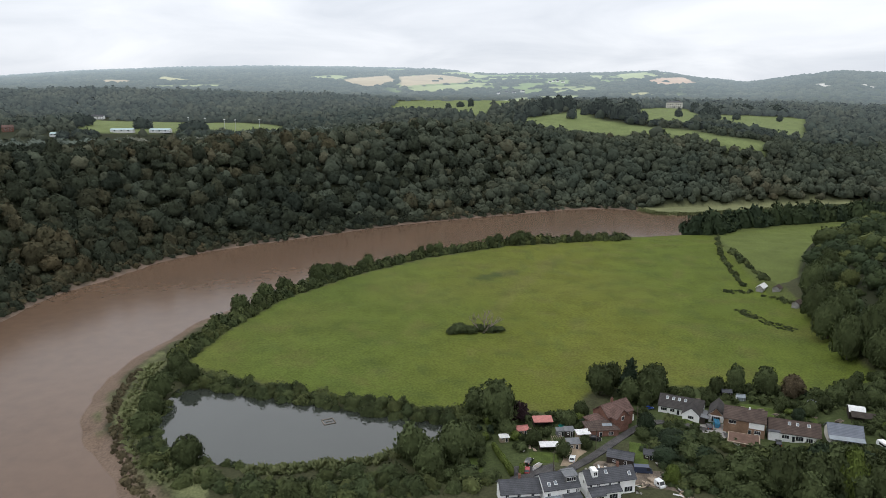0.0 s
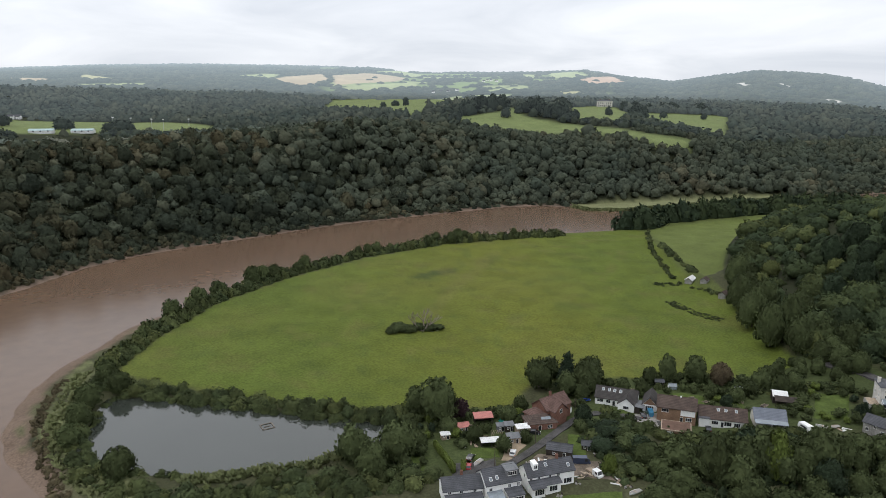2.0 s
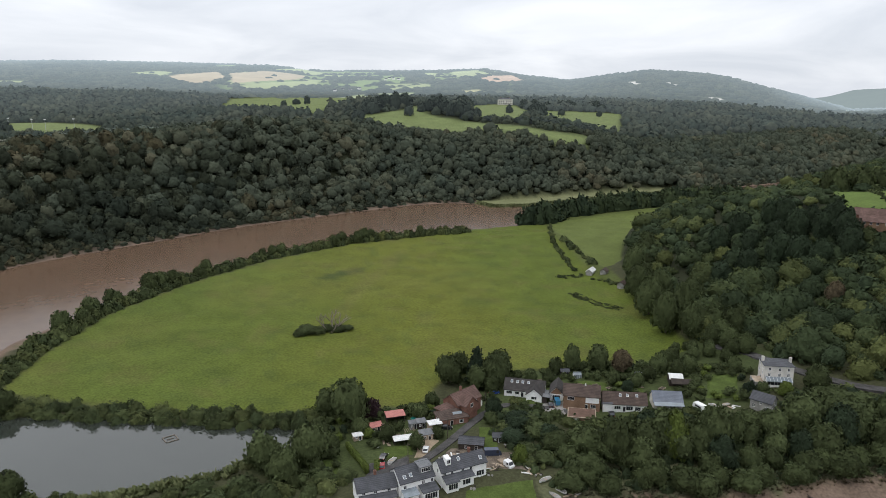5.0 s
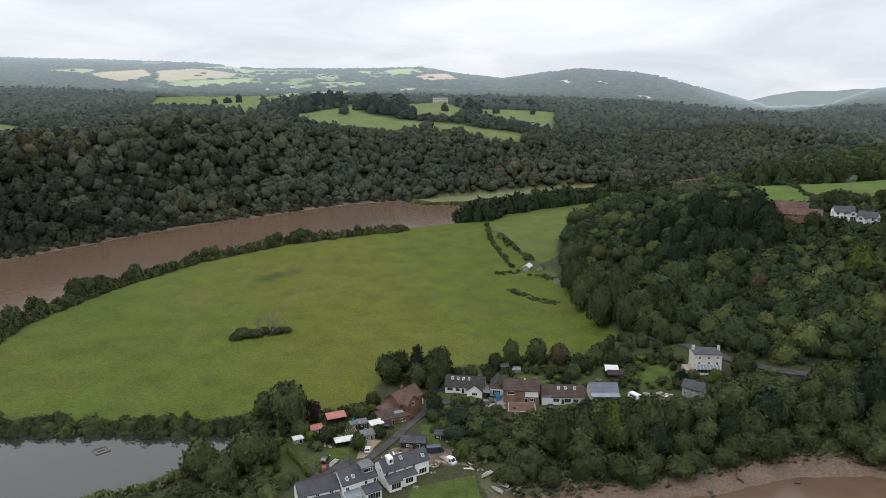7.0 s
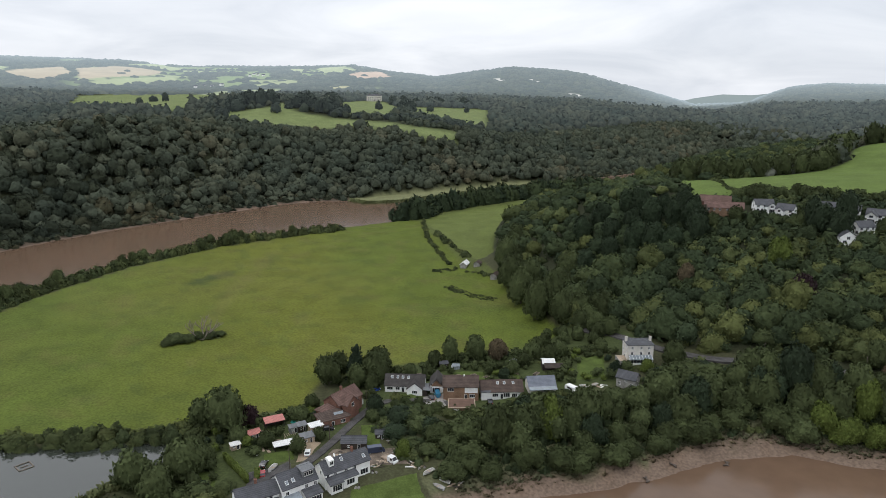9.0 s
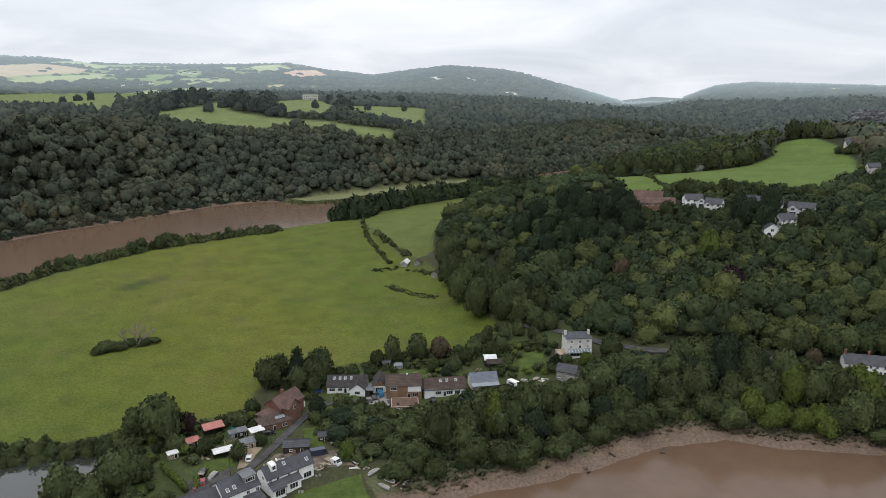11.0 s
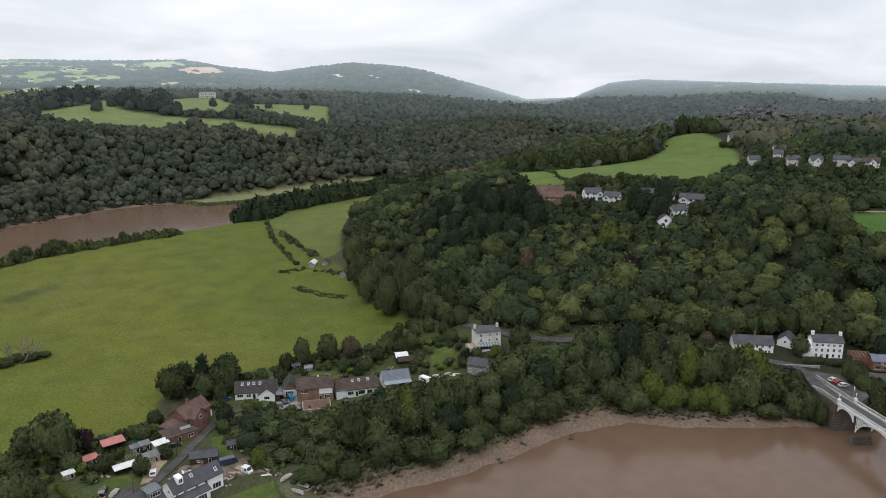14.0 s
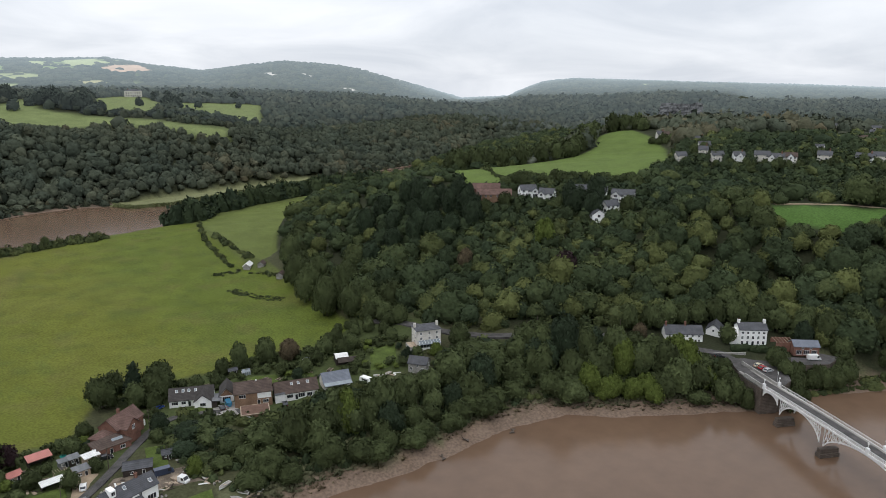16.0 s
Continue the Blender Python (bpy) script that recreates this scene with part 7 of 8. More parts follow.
# trees in the gardens and at the meadow's edge
for px, py, sz, hh, pick, label in [
        (61, 256, 5.6, 6.0, T_near[0], "tall dark broadleaf tree behind the brick house"), (79, 251, 6.0, 6.0, T_near[1], "broad dark tree behind the bungalow"), (67, 262, 4.6, 5.2, T_mid[0], "green tree at the meadow edge"),
        (70, 247, 4.0, 4.8, T_mid[1], "green garden tree behind the brick house"), (83, 258, 5.0, 5.6, T_near[2], "green tree at the meadow edge"), (75, 243, 3.0, 3.4, T_mid[2], "garden tree beside the drive"),
        (114, 257, 3.6, 5.4, T_near[3], "slim dark garden tree at the meadow fence"), (106, 255, 3.0, 3.6, T_mid[3], "garden tree at the meadow fence"), (125, 255, 4.8, 5.2, T_near[1], "round green tree at the meadow fence"),
        (133, 250, 4.4, 4.4, T_rust[0], "brownish tree at the meadow fence"), (146, 243, 4.0, 4.0, T_mid[0], "round green garden tree"), (152, 238, 3.6, 3.6, T_mid[2], "round green garden tree"), (156, 238, 3.6, 3.6, T_near[0], "green tree beside the lawn"),
        (172, 231, 3.0, 3.0, T_mid[4], "small tree by the tall house"), (190, 207, 4.6, 4.6, T_near[2], "round bright green tree beside the tall house"), (176, 206, 2.6, 2.4, T_lime[1], "yellow-green shrub by the tall house"), (186, 201, 2.6, 2.2, T_mid[1], "green tree below the tall house"),
        (170, 211, 2.4, 2.2, T_mid[3], "shrub by the stone cottage"), (131, 233, 3.0, 3.0, T_mid[4], "green garden tree behind the bungalow"), (138, 237, 3.2, 3.0, T_mid[1], "green garden tree behind the bungalow"), (124, 239, 2.6, 2.6, T_mid[2], "small tree on the garden lawn"), (125, 229, 2.4, 2.2, T_dark[0], "dark shrub in the garden"),
        (19, 231, 7.0, 7.8, T_near[3], "large green oak between pond and gardens"), (27, 233, 3.6, 3.8, T_copper[0], "dark purple copper beech by the gardens"), (12, 239, 4.6, 4.8, T_near[1], "green tree at the pond's corner"),
        (4, 206, 6.4, 6.4, T_near[0], "large green tree at the pond's near bank"), (-4, 198, 5.2, 5.4, T_near[2], "green tree at the pond's near bank"), (-10, 206, 5.6, 6.0, T_mid[0], "tall green tree at the pond's near bank"), (8, 216, 4.4, 4.4, T_mid[1], "green tree beside the pond"), (11, 212, 3.2, 3.2, T_mid[2], "round green garden tree"),
        (-82, 206, 5.2, 4.4, T_near[1], "dark green bushy tree at the pond's west bank"), (-104, 270, 4.6, 4.4, T_mid[3], "green tree between pond and river"), (-110, 256, 5.0, 4.8, T_near[0], "green tree between pond and river"), (-108, 242, 4.6, 4.2, T_near[2], "green tree between pond and river"), (-106, 228, 4.2, 3.6, T_mid[0], "green tree between pond and river"), (-112, 280, 4.6, 4.4, T_mid[2], "green tree between pond and river"),
        (22, 222, 3.2, 3.0, T_mid[4], "garden tree by the huts"), (30, 215, 3.0, 2.8, T_mid[1], "garden bush by the huts"), (38.5, 207, 2.8, 2.8, T_mid[0], "garden bush beside the gravel yard"), (47, 213, 2.4, 2.0, T_mid[2], "garden bush beside the lane"), (44, 229, 3.4, 2.8, T_mid[3], "garden tree by the brick house"), (50, 237, 3.0, 2.8, T_mid[1], "garden tree by the brick house"),
        (70, 224, 3.2, 3.0, T_dark[1], "dark bush beside the lane"), (67, 218, 2.6, 2.4, T_mid[4], "bush beside the lane"), (92, 247, 3.0, 3.0, T_mid[2], "garden tree behind the bungalow"), (99, 244, 2.8, 2.8, T_mid[0], "garden tree behind the houses"),
        (276, 133, 3.6, 4.2, T_mid[0], "green tree before the white house"), (259.5, 98, 2.4, 2.2, T_mid[2], "green bush at the bridge head"), (278, 107, 3.4, 3.2, T_near[0], "green tree on the quay by the bridge"), (271, 98, 2.6, 2.4, T_mid[3], "green bush on the quay"), (301, 112, 4.0, 5.0, T_dark[0], "dark tree beside the workshop"), (252, 160, 3.2, 3.2, T_rust[0], "rusty shrub on the bank")]:
    plant(pick, px, py, sz, hh, label)
for px, py, sz, hh in [(246, 113, 3.6, 5.0), (249, 117, 3.8, 4.6), (253, 121, 3.6, 3.6), (243, 117, 4.0, 4.6), (257, 124, 3.0, 3.0), (246.5, 108.5, 2.4, 4.2), (257.5, 97.5, 3.0, 5.0), (263, 97.5, 3.4, 5.2), (269, 101, 3.8, 5.4), (274.5, 105, 3.8, 5.4), (279, 104, 3.6, 5.0), (284, 99, 3.2, 4.6), (291, 94.5, 3.0, 4.2), (299, 93, 3.4, 4.4)]:
    plant(rs.choice(T_near + T_mid), px, py, sz, hh, "green tree against the bridge-head wall", "trees by the bridge")
for px, py, sz, hh, zz in [(271, 108.5, 3.8, 3.6, 10.3), (274.5, 112, 3.4, 3.2, 10.3), (267, 104.5, 2.8, 2.6, 10.3), (*pol(44.6, 412), 4.5, 4.5, None), (*pol(46.2, 414), 4.5, 5.0, None), (*pol(50.8, 410), 4.0, 4.2, None), (*pol(56.0, 408), 4.2, 4.6, None)]:
    plant(rs.choice(T_near), px, py, sz, hh, "dark green tree beside the buildings", "trees by the buildings", z=zz)
plant(T_con[0], 72, 254, 13.0, 15.5, "tall dark pointed conifer behind the brick house")
for px, py in [(163, 211.5), (165, 212.2), (167, 213)]:
    plant(T_con[1], px, py, 5.0, 5.0, "small dark conifer in the garden")
# tall single trees where the wood meets the meadow
for i, (bearing, r, sz, hh) in enumerate([(31.3, 343, 7.2, 9.8), (33.5, 331, 7.4, 8.0), (29.9, 368, 7.4, 9.6), (28.9, 396, 6.8, 8.8), (35.5, 327, 5.4, 4.4), (32.6, 348, 6.8, 10.2), (30.6, 378, 7.2, 10.0), (28.6, 432, 7.0, 8.8), (33.1, 364, 6.8, 8.4)]):
    plant(T_edge[i % 4], *pol(bearing, r), sz, hh, "tall broad green tree at the wood's edge", "trees at the wood's edge")
# odd trees that stand out of the hill wood
for px, py, sz, hh, pick, label in [(267, 214, 6.0, 6.6, T_copper[0], "dark purple copper beech in the hill wood"), (*pol(49.5, 372), 6.0, 6.0, T_lime[0], "pale green tree standing out of the wood"), (*pol(43.0, 360), 4.5, 5.0, T_rust[0], "rusty tree in the wood"),
                                    (*pol(53.5, 412), 6.0, 9.0, T_dark[0], "tall dark tree before the hill houses"), (*pol(51.4, 408), 5.0, 8.0, T_dark[1], "dark tree before the hill houses"), (*pol(47.6, 450), 6, 5.4, T_near[1], "broad tree by the hill field")]:
    plant(pick, px, py, sz, hh, label)
# broad golden-green trees beside the hill lawn
for bearing, r, sz in [(72.0, 446, 8.5), (73.6, 452, 8.0), (75.2, 458, 7.5), (66.0, 396, 6.5), (64.6, 404, 6.0)]:
    plant(T_near[2], *pol(bearing, r), sz, sz * 0.95, "broad golden-green tree beside the hill lawn", "trees beside the hill lawn")
# dark cedars and pines about the hill's crest
for bearing, r in [(34.6, 440), (36.0, 452), (37.2, 430), (38.0, 462), (38.6, 438), (39.4, 455), (40.2, 432), (41.0, 446), (41.6, 425), (42.4, 440), (43.0, 418), (36.8, 405), (38.8, 408), (40.4, 402), (42.0, 396), (43.6, 402), (52.0, 404), (53.0, 398)]:
    sz = rs.uniform(5.4, 7.4)
    plant(rs.choice(T_dark), *pol(bearing + rs.uniform(-0.3, 0.3), r), sz, sz * rs.uniform(1.0, 1.35), "broad dark evergreen on the hill's crest", "evergreens on the crest")
# the belt of tall trees along the back of the hill field
for a, r in [(41.6, 560), (42.6, 558), (43.6, 560), (44.5, 568), (45.4, 576), (46.3, 586), (47.2, 596), (48.1, 602), (49.0, 606), (49.9, 610), (50.8, 616), (51.6, 622), (52.2, 640), (52.4, 662), (52.5, 688), (53.2, 706), (54.2, 716), (55.4, 714), (56.6, 700)]:
    for off in (0, 14, 28):
        sz = rs.uniform(6.0, 8.0)
        plant(rs.choice(T_belt), *pol(a + rs.uniform(-0.4, 0.4), r - 12 + off), sz, sz * rs.uniform(1.0, 1.25), "tall green tree in the belt behind the hill field", "trees behind the hill field")
# garden trees before the town's houses
for bearing, r, *_ in town:
    if r < 700:
        for off in (-0.7, 0.1, 0.8):
            sz = rs.uniform(2.6, 4.2)
            plant(rs.choice(T_belt), *pol(bearing + off + rs.uniform(-0.2, 0.2), r - rs.uniform(11, 18)), sz, sz * rs.uniform(0.8, 1.2), "green garden tree before a town house", "garden trees in the town")
# field edge and park trees
for i in range(22):
    a = 46.2 + 10.4 * i / 21
    px, py = pol(a, 456 + 4 * math.sin(i * 1.7) + 6 * (a - 45) / 12)
    plant(rs.choice(T_mid), px, py, rs.uniform(3.6, 5.2), rs.uniform(3.0, 4.4), "green tree in the row below the hill field", "trees below the hill field")
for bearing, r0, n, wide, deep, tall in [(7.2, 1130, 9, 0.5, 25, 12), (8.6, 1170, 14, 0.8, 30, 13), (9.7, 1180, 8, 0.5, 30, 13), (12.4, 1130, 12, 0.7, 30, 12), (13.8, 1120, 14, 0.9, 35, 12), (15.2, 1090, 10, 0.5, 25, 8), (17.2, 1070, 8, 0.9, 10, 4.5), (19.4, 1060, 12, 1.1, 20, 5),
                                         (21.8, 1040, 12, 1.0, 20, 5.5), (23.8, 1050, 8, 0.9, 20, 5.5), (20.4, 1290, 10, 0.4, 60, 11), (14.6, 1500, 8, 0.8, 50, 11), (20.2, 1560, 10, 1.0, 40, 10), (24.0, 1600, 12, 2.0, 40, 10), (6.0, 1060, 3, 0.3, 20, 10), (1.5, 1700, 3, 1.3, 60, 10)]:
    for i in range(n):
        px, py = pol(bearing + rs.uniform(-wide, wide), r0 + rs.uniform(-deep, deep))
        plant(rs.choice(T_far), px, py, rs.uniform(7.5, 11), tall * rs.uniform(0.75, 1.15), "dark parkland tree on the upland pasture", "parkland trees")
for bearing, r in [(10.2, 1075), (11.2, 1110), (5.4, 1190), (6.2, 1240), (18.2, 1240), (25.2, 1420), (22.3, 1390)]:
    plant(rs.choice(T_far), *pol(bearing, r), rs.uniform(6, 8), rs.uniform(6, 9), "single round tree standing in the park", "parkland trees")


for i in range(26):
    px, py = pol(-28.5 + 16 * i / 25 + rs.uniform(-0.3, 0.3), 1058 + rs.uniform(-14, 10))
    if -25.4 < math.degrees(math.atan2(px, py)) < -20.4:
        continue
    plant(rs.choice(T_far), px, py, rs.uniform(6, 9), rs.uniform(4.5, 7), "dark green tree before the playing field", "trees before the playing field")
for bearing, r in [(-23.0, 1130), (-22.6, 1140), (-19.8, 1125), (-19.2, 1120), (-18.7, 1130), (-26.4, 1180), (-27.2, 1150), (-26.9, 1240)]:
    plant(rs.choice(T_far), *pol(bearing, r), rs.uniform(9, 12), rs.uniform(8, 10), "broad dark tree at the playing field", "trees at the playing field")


# ---- hedges and scrub ----
def tussock(seed, blades=18):
    """A tuft of grass or sedge: narrow blades that lean outwards."""
    gg = np.random.default_rng(seed)
    a, l = gg.uniform(0, 6.28, blades), gg.uniform(0.6, 1.1, blades)
    lean, c = gg.uniform(0.2, 1.0, blades), gg.uniform(0, 0.35, blades)
    v = []
    for i in range(blades):
        ux, uy = math.cos(a[i]), math.sin(a[i])
        bx, by, w = ux * c[i], uy * c[i], 0.13
        v += [(bx - uy * w, by + ux * w, 0), (bx + uy * w, by - ux * w, 0), (bx + ux * l[i] * lean[i] * 0.45 + uy * w, by + uy * l[i] * lean[i] * 0.45 - ux * w, l[i] * 0.7), (bx + ux * l[i] * lean[i], by + uy * l[i] * lean[i], l[i] * (1.05 - 0.35 * lean[i]))]
    k = np.arange(blades)[:, None] * 4
    return np.array(v), np.concatenate([k + np.array([[0, 1, 2]]), k + np.array([[0, 2, 3]])], 1).reshape(-1, 3)


def hedge(name, pts, width, high, label, mat=M_leaf, gap=2.4, seed=5, category="hedge", clumps=6, ragged=0.45, detail=130, kind=""):
    """A run of overlapping leafy clumps along a line."""
    gg = np.random.default_rng(seed)
    xs, ys = [], []
    for (ax, ay), (bx, by) in zip(pts, pts[1:]):
        n = max(1, int(math.hypot(bx - ax, by - ay) / gap))
        for i in range(n):
            rows = max(1, int(width / gap / 1.1))
            for j in range(rows):
                o = (j + 0.5) / rows * width - width / 2 + gg.normal(0, 0.5)
                t = (i + gg.random()) / n
                nx, ny = -(by - ay), bx - ax
                m = math.hypot(nx, ny)
                xs.append(ax + (bx - ax) * t + nx / m * o)
                ys.append(ay + (by - ay) * t + ny / m * o)
    xs, ys = np.array(xs), np.array(ys)
    zs = land(xs, ys)[0]
    hs = high * (1 - ragged + 2 * ragged * gg.random(len(xs)) ** 1.5)
    shapes = [canopy(seed * 7 + s, 4, 7, clumps + 2, detail, 0.11 if detail > 200 else 0.16 if detail > 100 else 0.2) for s in range(7)]
    if mat in (M_rust, M_reed, M_sedge):
        shapes = [tussock(seed * 7 + s) for s in range(7)]
    rad = np.minimum(hs, gap * 1.5) * 0.8 * (0.75 + 0.6 * gg.random(len(xs))) + 0.4
    if kind:
        return tagged(crowns(name, spread(shapes, xs, ys, zs - 0.2, rad, hs * 1.05, seed), mat), label, category, kind=kind)
    # each bush is a part of its own; a very long hedge joins the rest
    e = new(name)
    order = gg.permutation(len(xs))
    meshes = []
    for i, (v, f) in enumerate(shapes):
        me = mesh_of("bush", v, f, mat, True)
        mark(me, "tint", np.full(len(v), 0.06 + 0.09 * i))
        meshes.append(me)
    for i in order[:290]:
        b = new("bush", meshes[int(gg.integers(0, len(meshes)))])
        b.parent = e
        w = 0.85 + 0.3 * gg.random()
        b.matrix_basis = pose(xs[i], ys[i], zs[i] - 0.2, 0, 0, gg.uniform(0, 360)) @ Matrix.Diagonal((rad[i] * w, rad[i] / w, hs[i] * 1.05, 1))
    if len(order) > 290:
        k = order[290:]
        rest = crowns("bushes", spread(shapes, xs[k], ys[k], zs[k] - 0.2, rad[k], hs[k] * 1.05, seed), mat)
        rest.parent = e
        tagged(rest, kind="stuff")
    return tagged(e, label, category)


hedge("river_hedge", [(-118, 296), (-113, 336), (-98, 392), (-66, 446), (-16, 503), (20, 524), (48, 541), (100, 554), (150, 562)], 10, 4.4, "thick dark green hedge along the meadow's river bank", gap=3.0, seed=3)
hedge("bank_reeds", [(-126, 292), (-124, 270), (-118, 246), (-108, 224), (-96, 207), (-84, 197)], 6, 1.3, "pale yellow-green reeds between scrub and saltmarsh", M_reed, 1.5, 36, "reeds", 4, 0.5, 60, "stuff")
hedge("bank_scrub", [(-117, 300), (-114, 268), (-109, 240), (-99, 218), (-86, 202), (-68, 193), (-40, 188), (-10, 188)], 7, 2.4, "rough green scrub between pond and river", gap=3.0, seed=4, category="scrub", detail=210, ragged=0.6)
hedge("marsh_scrub", [(-131, 288), (-130, 268), (-124, 246), (-113, 224), (-100, 204), (-90, 190), (-80, 182)], 4.6, 1.2, "dark brown saltmarsh scrub on the mud", M_saltscrub, 1.8, 9, "scrub", 4, 0.6, 60, "stuff")
hedge("pond_hedge", [(-110, 276), (-91, 268), (-68, 260), (-40, 250), (-14, 241.5), (6, 236), (22, 235)], 9, 3.0, "green hedge between pond and meadow", gap=2.6, seed=6, detail=220, ragged=0.55)
hedge("pond_reeds", [(-62, 200), (-44, 202), (-26, 204), (-14, 213)], 7, 2.0, "reeds and scrub on the pond's near bank", M_reed, 1.5, 7, "reeds", 4, 0.3, 60)
hedge("pond_fringe", [(-86, 265), (-98, 267), (-106, 262), (-105, 250), (-102, 230), (-94, 217), (-75, 206), (-56, 202), (-41, 205), (-21, 207), (-13, 216), (2, 219)], 4, 1.7, "leafy bushes overhanging the pond's edge", gap=2.2, seed=34, category="scrub", ragged=0.6)
hedge("near_scrub", [(-60, 186), (-40, 192), (-22, 192), (-6, 190), (6, 192), (14, 198)], 11, 3.0, "dense green bushes on the near bank", gap=3.0, seed=8, category="scrub", detail=240, ragged=0.6)
hedge("field_hedge", [(229, 574), (220, 552), (211, 526), (203, 500), (196, 474), (190, 446), (184, 418)], 2.6, 1.9, "thin green hedge between two pastures", gap=2.2, seed=10)
hedge("field_hedge", [(209, 500), (206, 478), (204, 460), (201, 430), (200, 418)], 4.4, 2.8, "thick dark hedge along the field track", gap=2.4, seed=11)
hedge("field_scrub", [(168, 401), (176, 403), (184, 404)], 7, 1.3, "low dark scrub before the field barns", gap=2.4, seed=12, category="scrub")
hedge("field_scrub", [(161, 368), (163, 356), (168, 344), (176, 334)], 7, 0.55, "low patchy scrub in the meadow's corner", gap=1.2, seed=39, category="scrub", ragged=0.7)
hedge("field_scrub", [(186, 396), (190, 386), (192, 372), (196, 352)], 5, 1.9, "scrub between the barns and the wood", gap=2.6, seed=40, category="scrub")
hedge("wood_edge", [(198, 366), (213, 394), (231, 424), (250, 458), (271, 489), (304, 541), (360, 606)], 5, 3.2, "leafy bushes along the wood's edge", M_wood, 3.0, 13)
for px, py, sz in [(262, 161, 5.0), (269, 158, 5.4), (275, 155, 4.8), (282, 151, 5.4), (289, 146, 5.4), (294, 139, 5.8), (298, 131, 5.4), (303, 124, 5.6), (306, 115, 5.0), (311, 107, 5.4), (254, 168, 5.0), (308, 132, 6.0), (300, 146, 6.2)]:
    plant(rs.choice(T_near + T_mid), px, py, sz, sz * rs.uniform(0.95, 1.15), "green tree on the slope behind the white houses", "trees behind the white houses")
for px, py, sz in [(187, 286, 5.5), (190, 274, 6.0), (184, 264, 4.2), (187, 256, 4.6), (183, 248, 3.6), (188, 246, 4.0), (195, 296, 6.4), (199, 268, 6.4), (176, 242, 2.6), (185, 279, 4.6), (187, 298, 5.2), (188, 311, 5.4), (191, 324, 5.8), (195, 338, 6.0), (199, 352, 6.2), (205, 366, 6.4), (212, 380, 6.0), (221, 396, 6.2), (232, 412, 6.4)]:
    plant(rs.choice(T_near), px, py, sz, sz * rs.uniform(0.9, 1.1), "large green tree at the foot of the hill wood", "trees at the wood's foot")
# low growth under and before the riverside trees
x, y = scattered(60, 262, 106, 232, 3.6, 52)
z, di, do = land(x, y)
k = (inside(x, y, RIVERSIDE) > -5) & (di > 10) & free_of(x, y, 0.8)
x, y, z = x[k], y[k], z[k]
size = 1.5 + 1.7 * g.random(len(x)) ** 1.5
made = spread([canopy(340 + s, 3, 7, 6, 64, 0.17) for s in range(8)], x, y, z - 0.1, size, size * (0.7 + 0.5 * g.random(len(x))), 43)
tagged(crowns("riverside_undergrowth", made, M_wood), "green brambles and bushes under the riverside trees", "scrub", kind="stuff")
# shrubs in the gardens
GARDENS = [(8, 238), (16, 200), (24, 205), (38, 203), (48, 214), (60, 222), (78, 232), (92, 230), (104, 212), (120, 209), (140, 205), (158, 204), (170, 206), (176, 226), (168, 240), (150, 250), (118, 260), (88, 256), (70, 242), (46, 238)]
x, y = scattered(5, 180, 196, 264, 4.3, 51)
k = (inside(x, y, GARDENS) > 0) & free_of(x, y, 1.6)
for px, py in zip(x[k], y[k]):
    sz = rs.uniform(1.1, 2.3)
    plant(rs.choice(T_shrub[:4] * 2 + T_shrub[4:]), float(px), float(py), sz, sz * rs.uniform(0.7, 1.0), "small leafy shrub in a garden", "garden shrubs")
for px, py in [(-8, 206), (-4, 212), (2, 200), (-1, 207), (6, 201), (9, 206), (5, 213), (10, 218), (13, 201), (-6, 200), (12, 207), (3, 218), (-10, 212), (8, 196), (14, 219), (1, 194)]:
    sz = rs.uniform(1.4, 2.6)
    plant(rs.choice(T_shrub), px + rs.uniform(-1, 1), py + rs.uniform(-1, 1), sz, sz * rs.uniform(0.8, 1.1), "leafy shrub between the pond and the cottages", "pond-side shrubs")
for px, py in [(160, 256), (165, 262), (170, 257), (174, 251), (166, 250), (176, 243), (172, 265), (161, 247), (178, 257), (154, 252)]:
    sz = rs.uniform(1.9, 2.9)
    plant(rs.choice(T_near + T_mid), px, py, sz, sz * rs.uniform(0.95, 1.2), "small dark green tree at the meadow's corner", "trees at the meadow's corner")
hedge("meadow_fence_hedge", [(88, 258), (100, 260), (118, 262), (140, 256), (152, 250), (166, 242), (178, 236)], 3.0, 1.9, "green hedge behind the gardens", gap=2.0, seed=14)


def clipped(pts, width, high, label, seed, mat=M_lime):
    """A clipped hedge: an upright leafy block that follows a line."""
    vs, rng = [], np.random.default_rng(seed)
    for (ax, ay), (bx, by) in zip(pts, pts[1:]):
        l = math.hypot(bx - ax, by - ay)
        ux, uy, zz = (bx - ax) / l, (by - ay) / l, ground_at((ax + bx) / 2, (ay + by) / 2)
        w, core = width / 2, box(0, l, -width * 0.45, width * 0.45, -0.4, high * 0.95)
        v = np.array(core[0], dtype=float)
        f = np.array([t for q in core[1] for t in ((q[0], q[1], q[2]), (q[0], q[2], q[3]))])
        n = int(l * 60)
        p = np.stack([rng.uniform(0, l, n), rng.choice([-w, w], n), rng.uniform(0, high, n)], 1)
        top = rng.random(n) < 0.4
        p[top, 1], p[top, 2] = rng.uniform(-w, w, top.sum()), high
        lv, lf = leafage([(*q, 0.02) for q in p], n, 0.2, seed)
        v, f = joined((v, f), (lv, lf))
        vs.append((np.stack([ax + v[:, 0] * ux - v[:, 1] * uy, ay + v[:, 0] * uy + v[:, 1] * ux, v[:, 2] + zz], 1), f))
    v, f = joined(*vs)
    return tagged(crowns("clipped_hedge", (v, f, np.full(len(v), 0.35)), mat), label, "hedge")


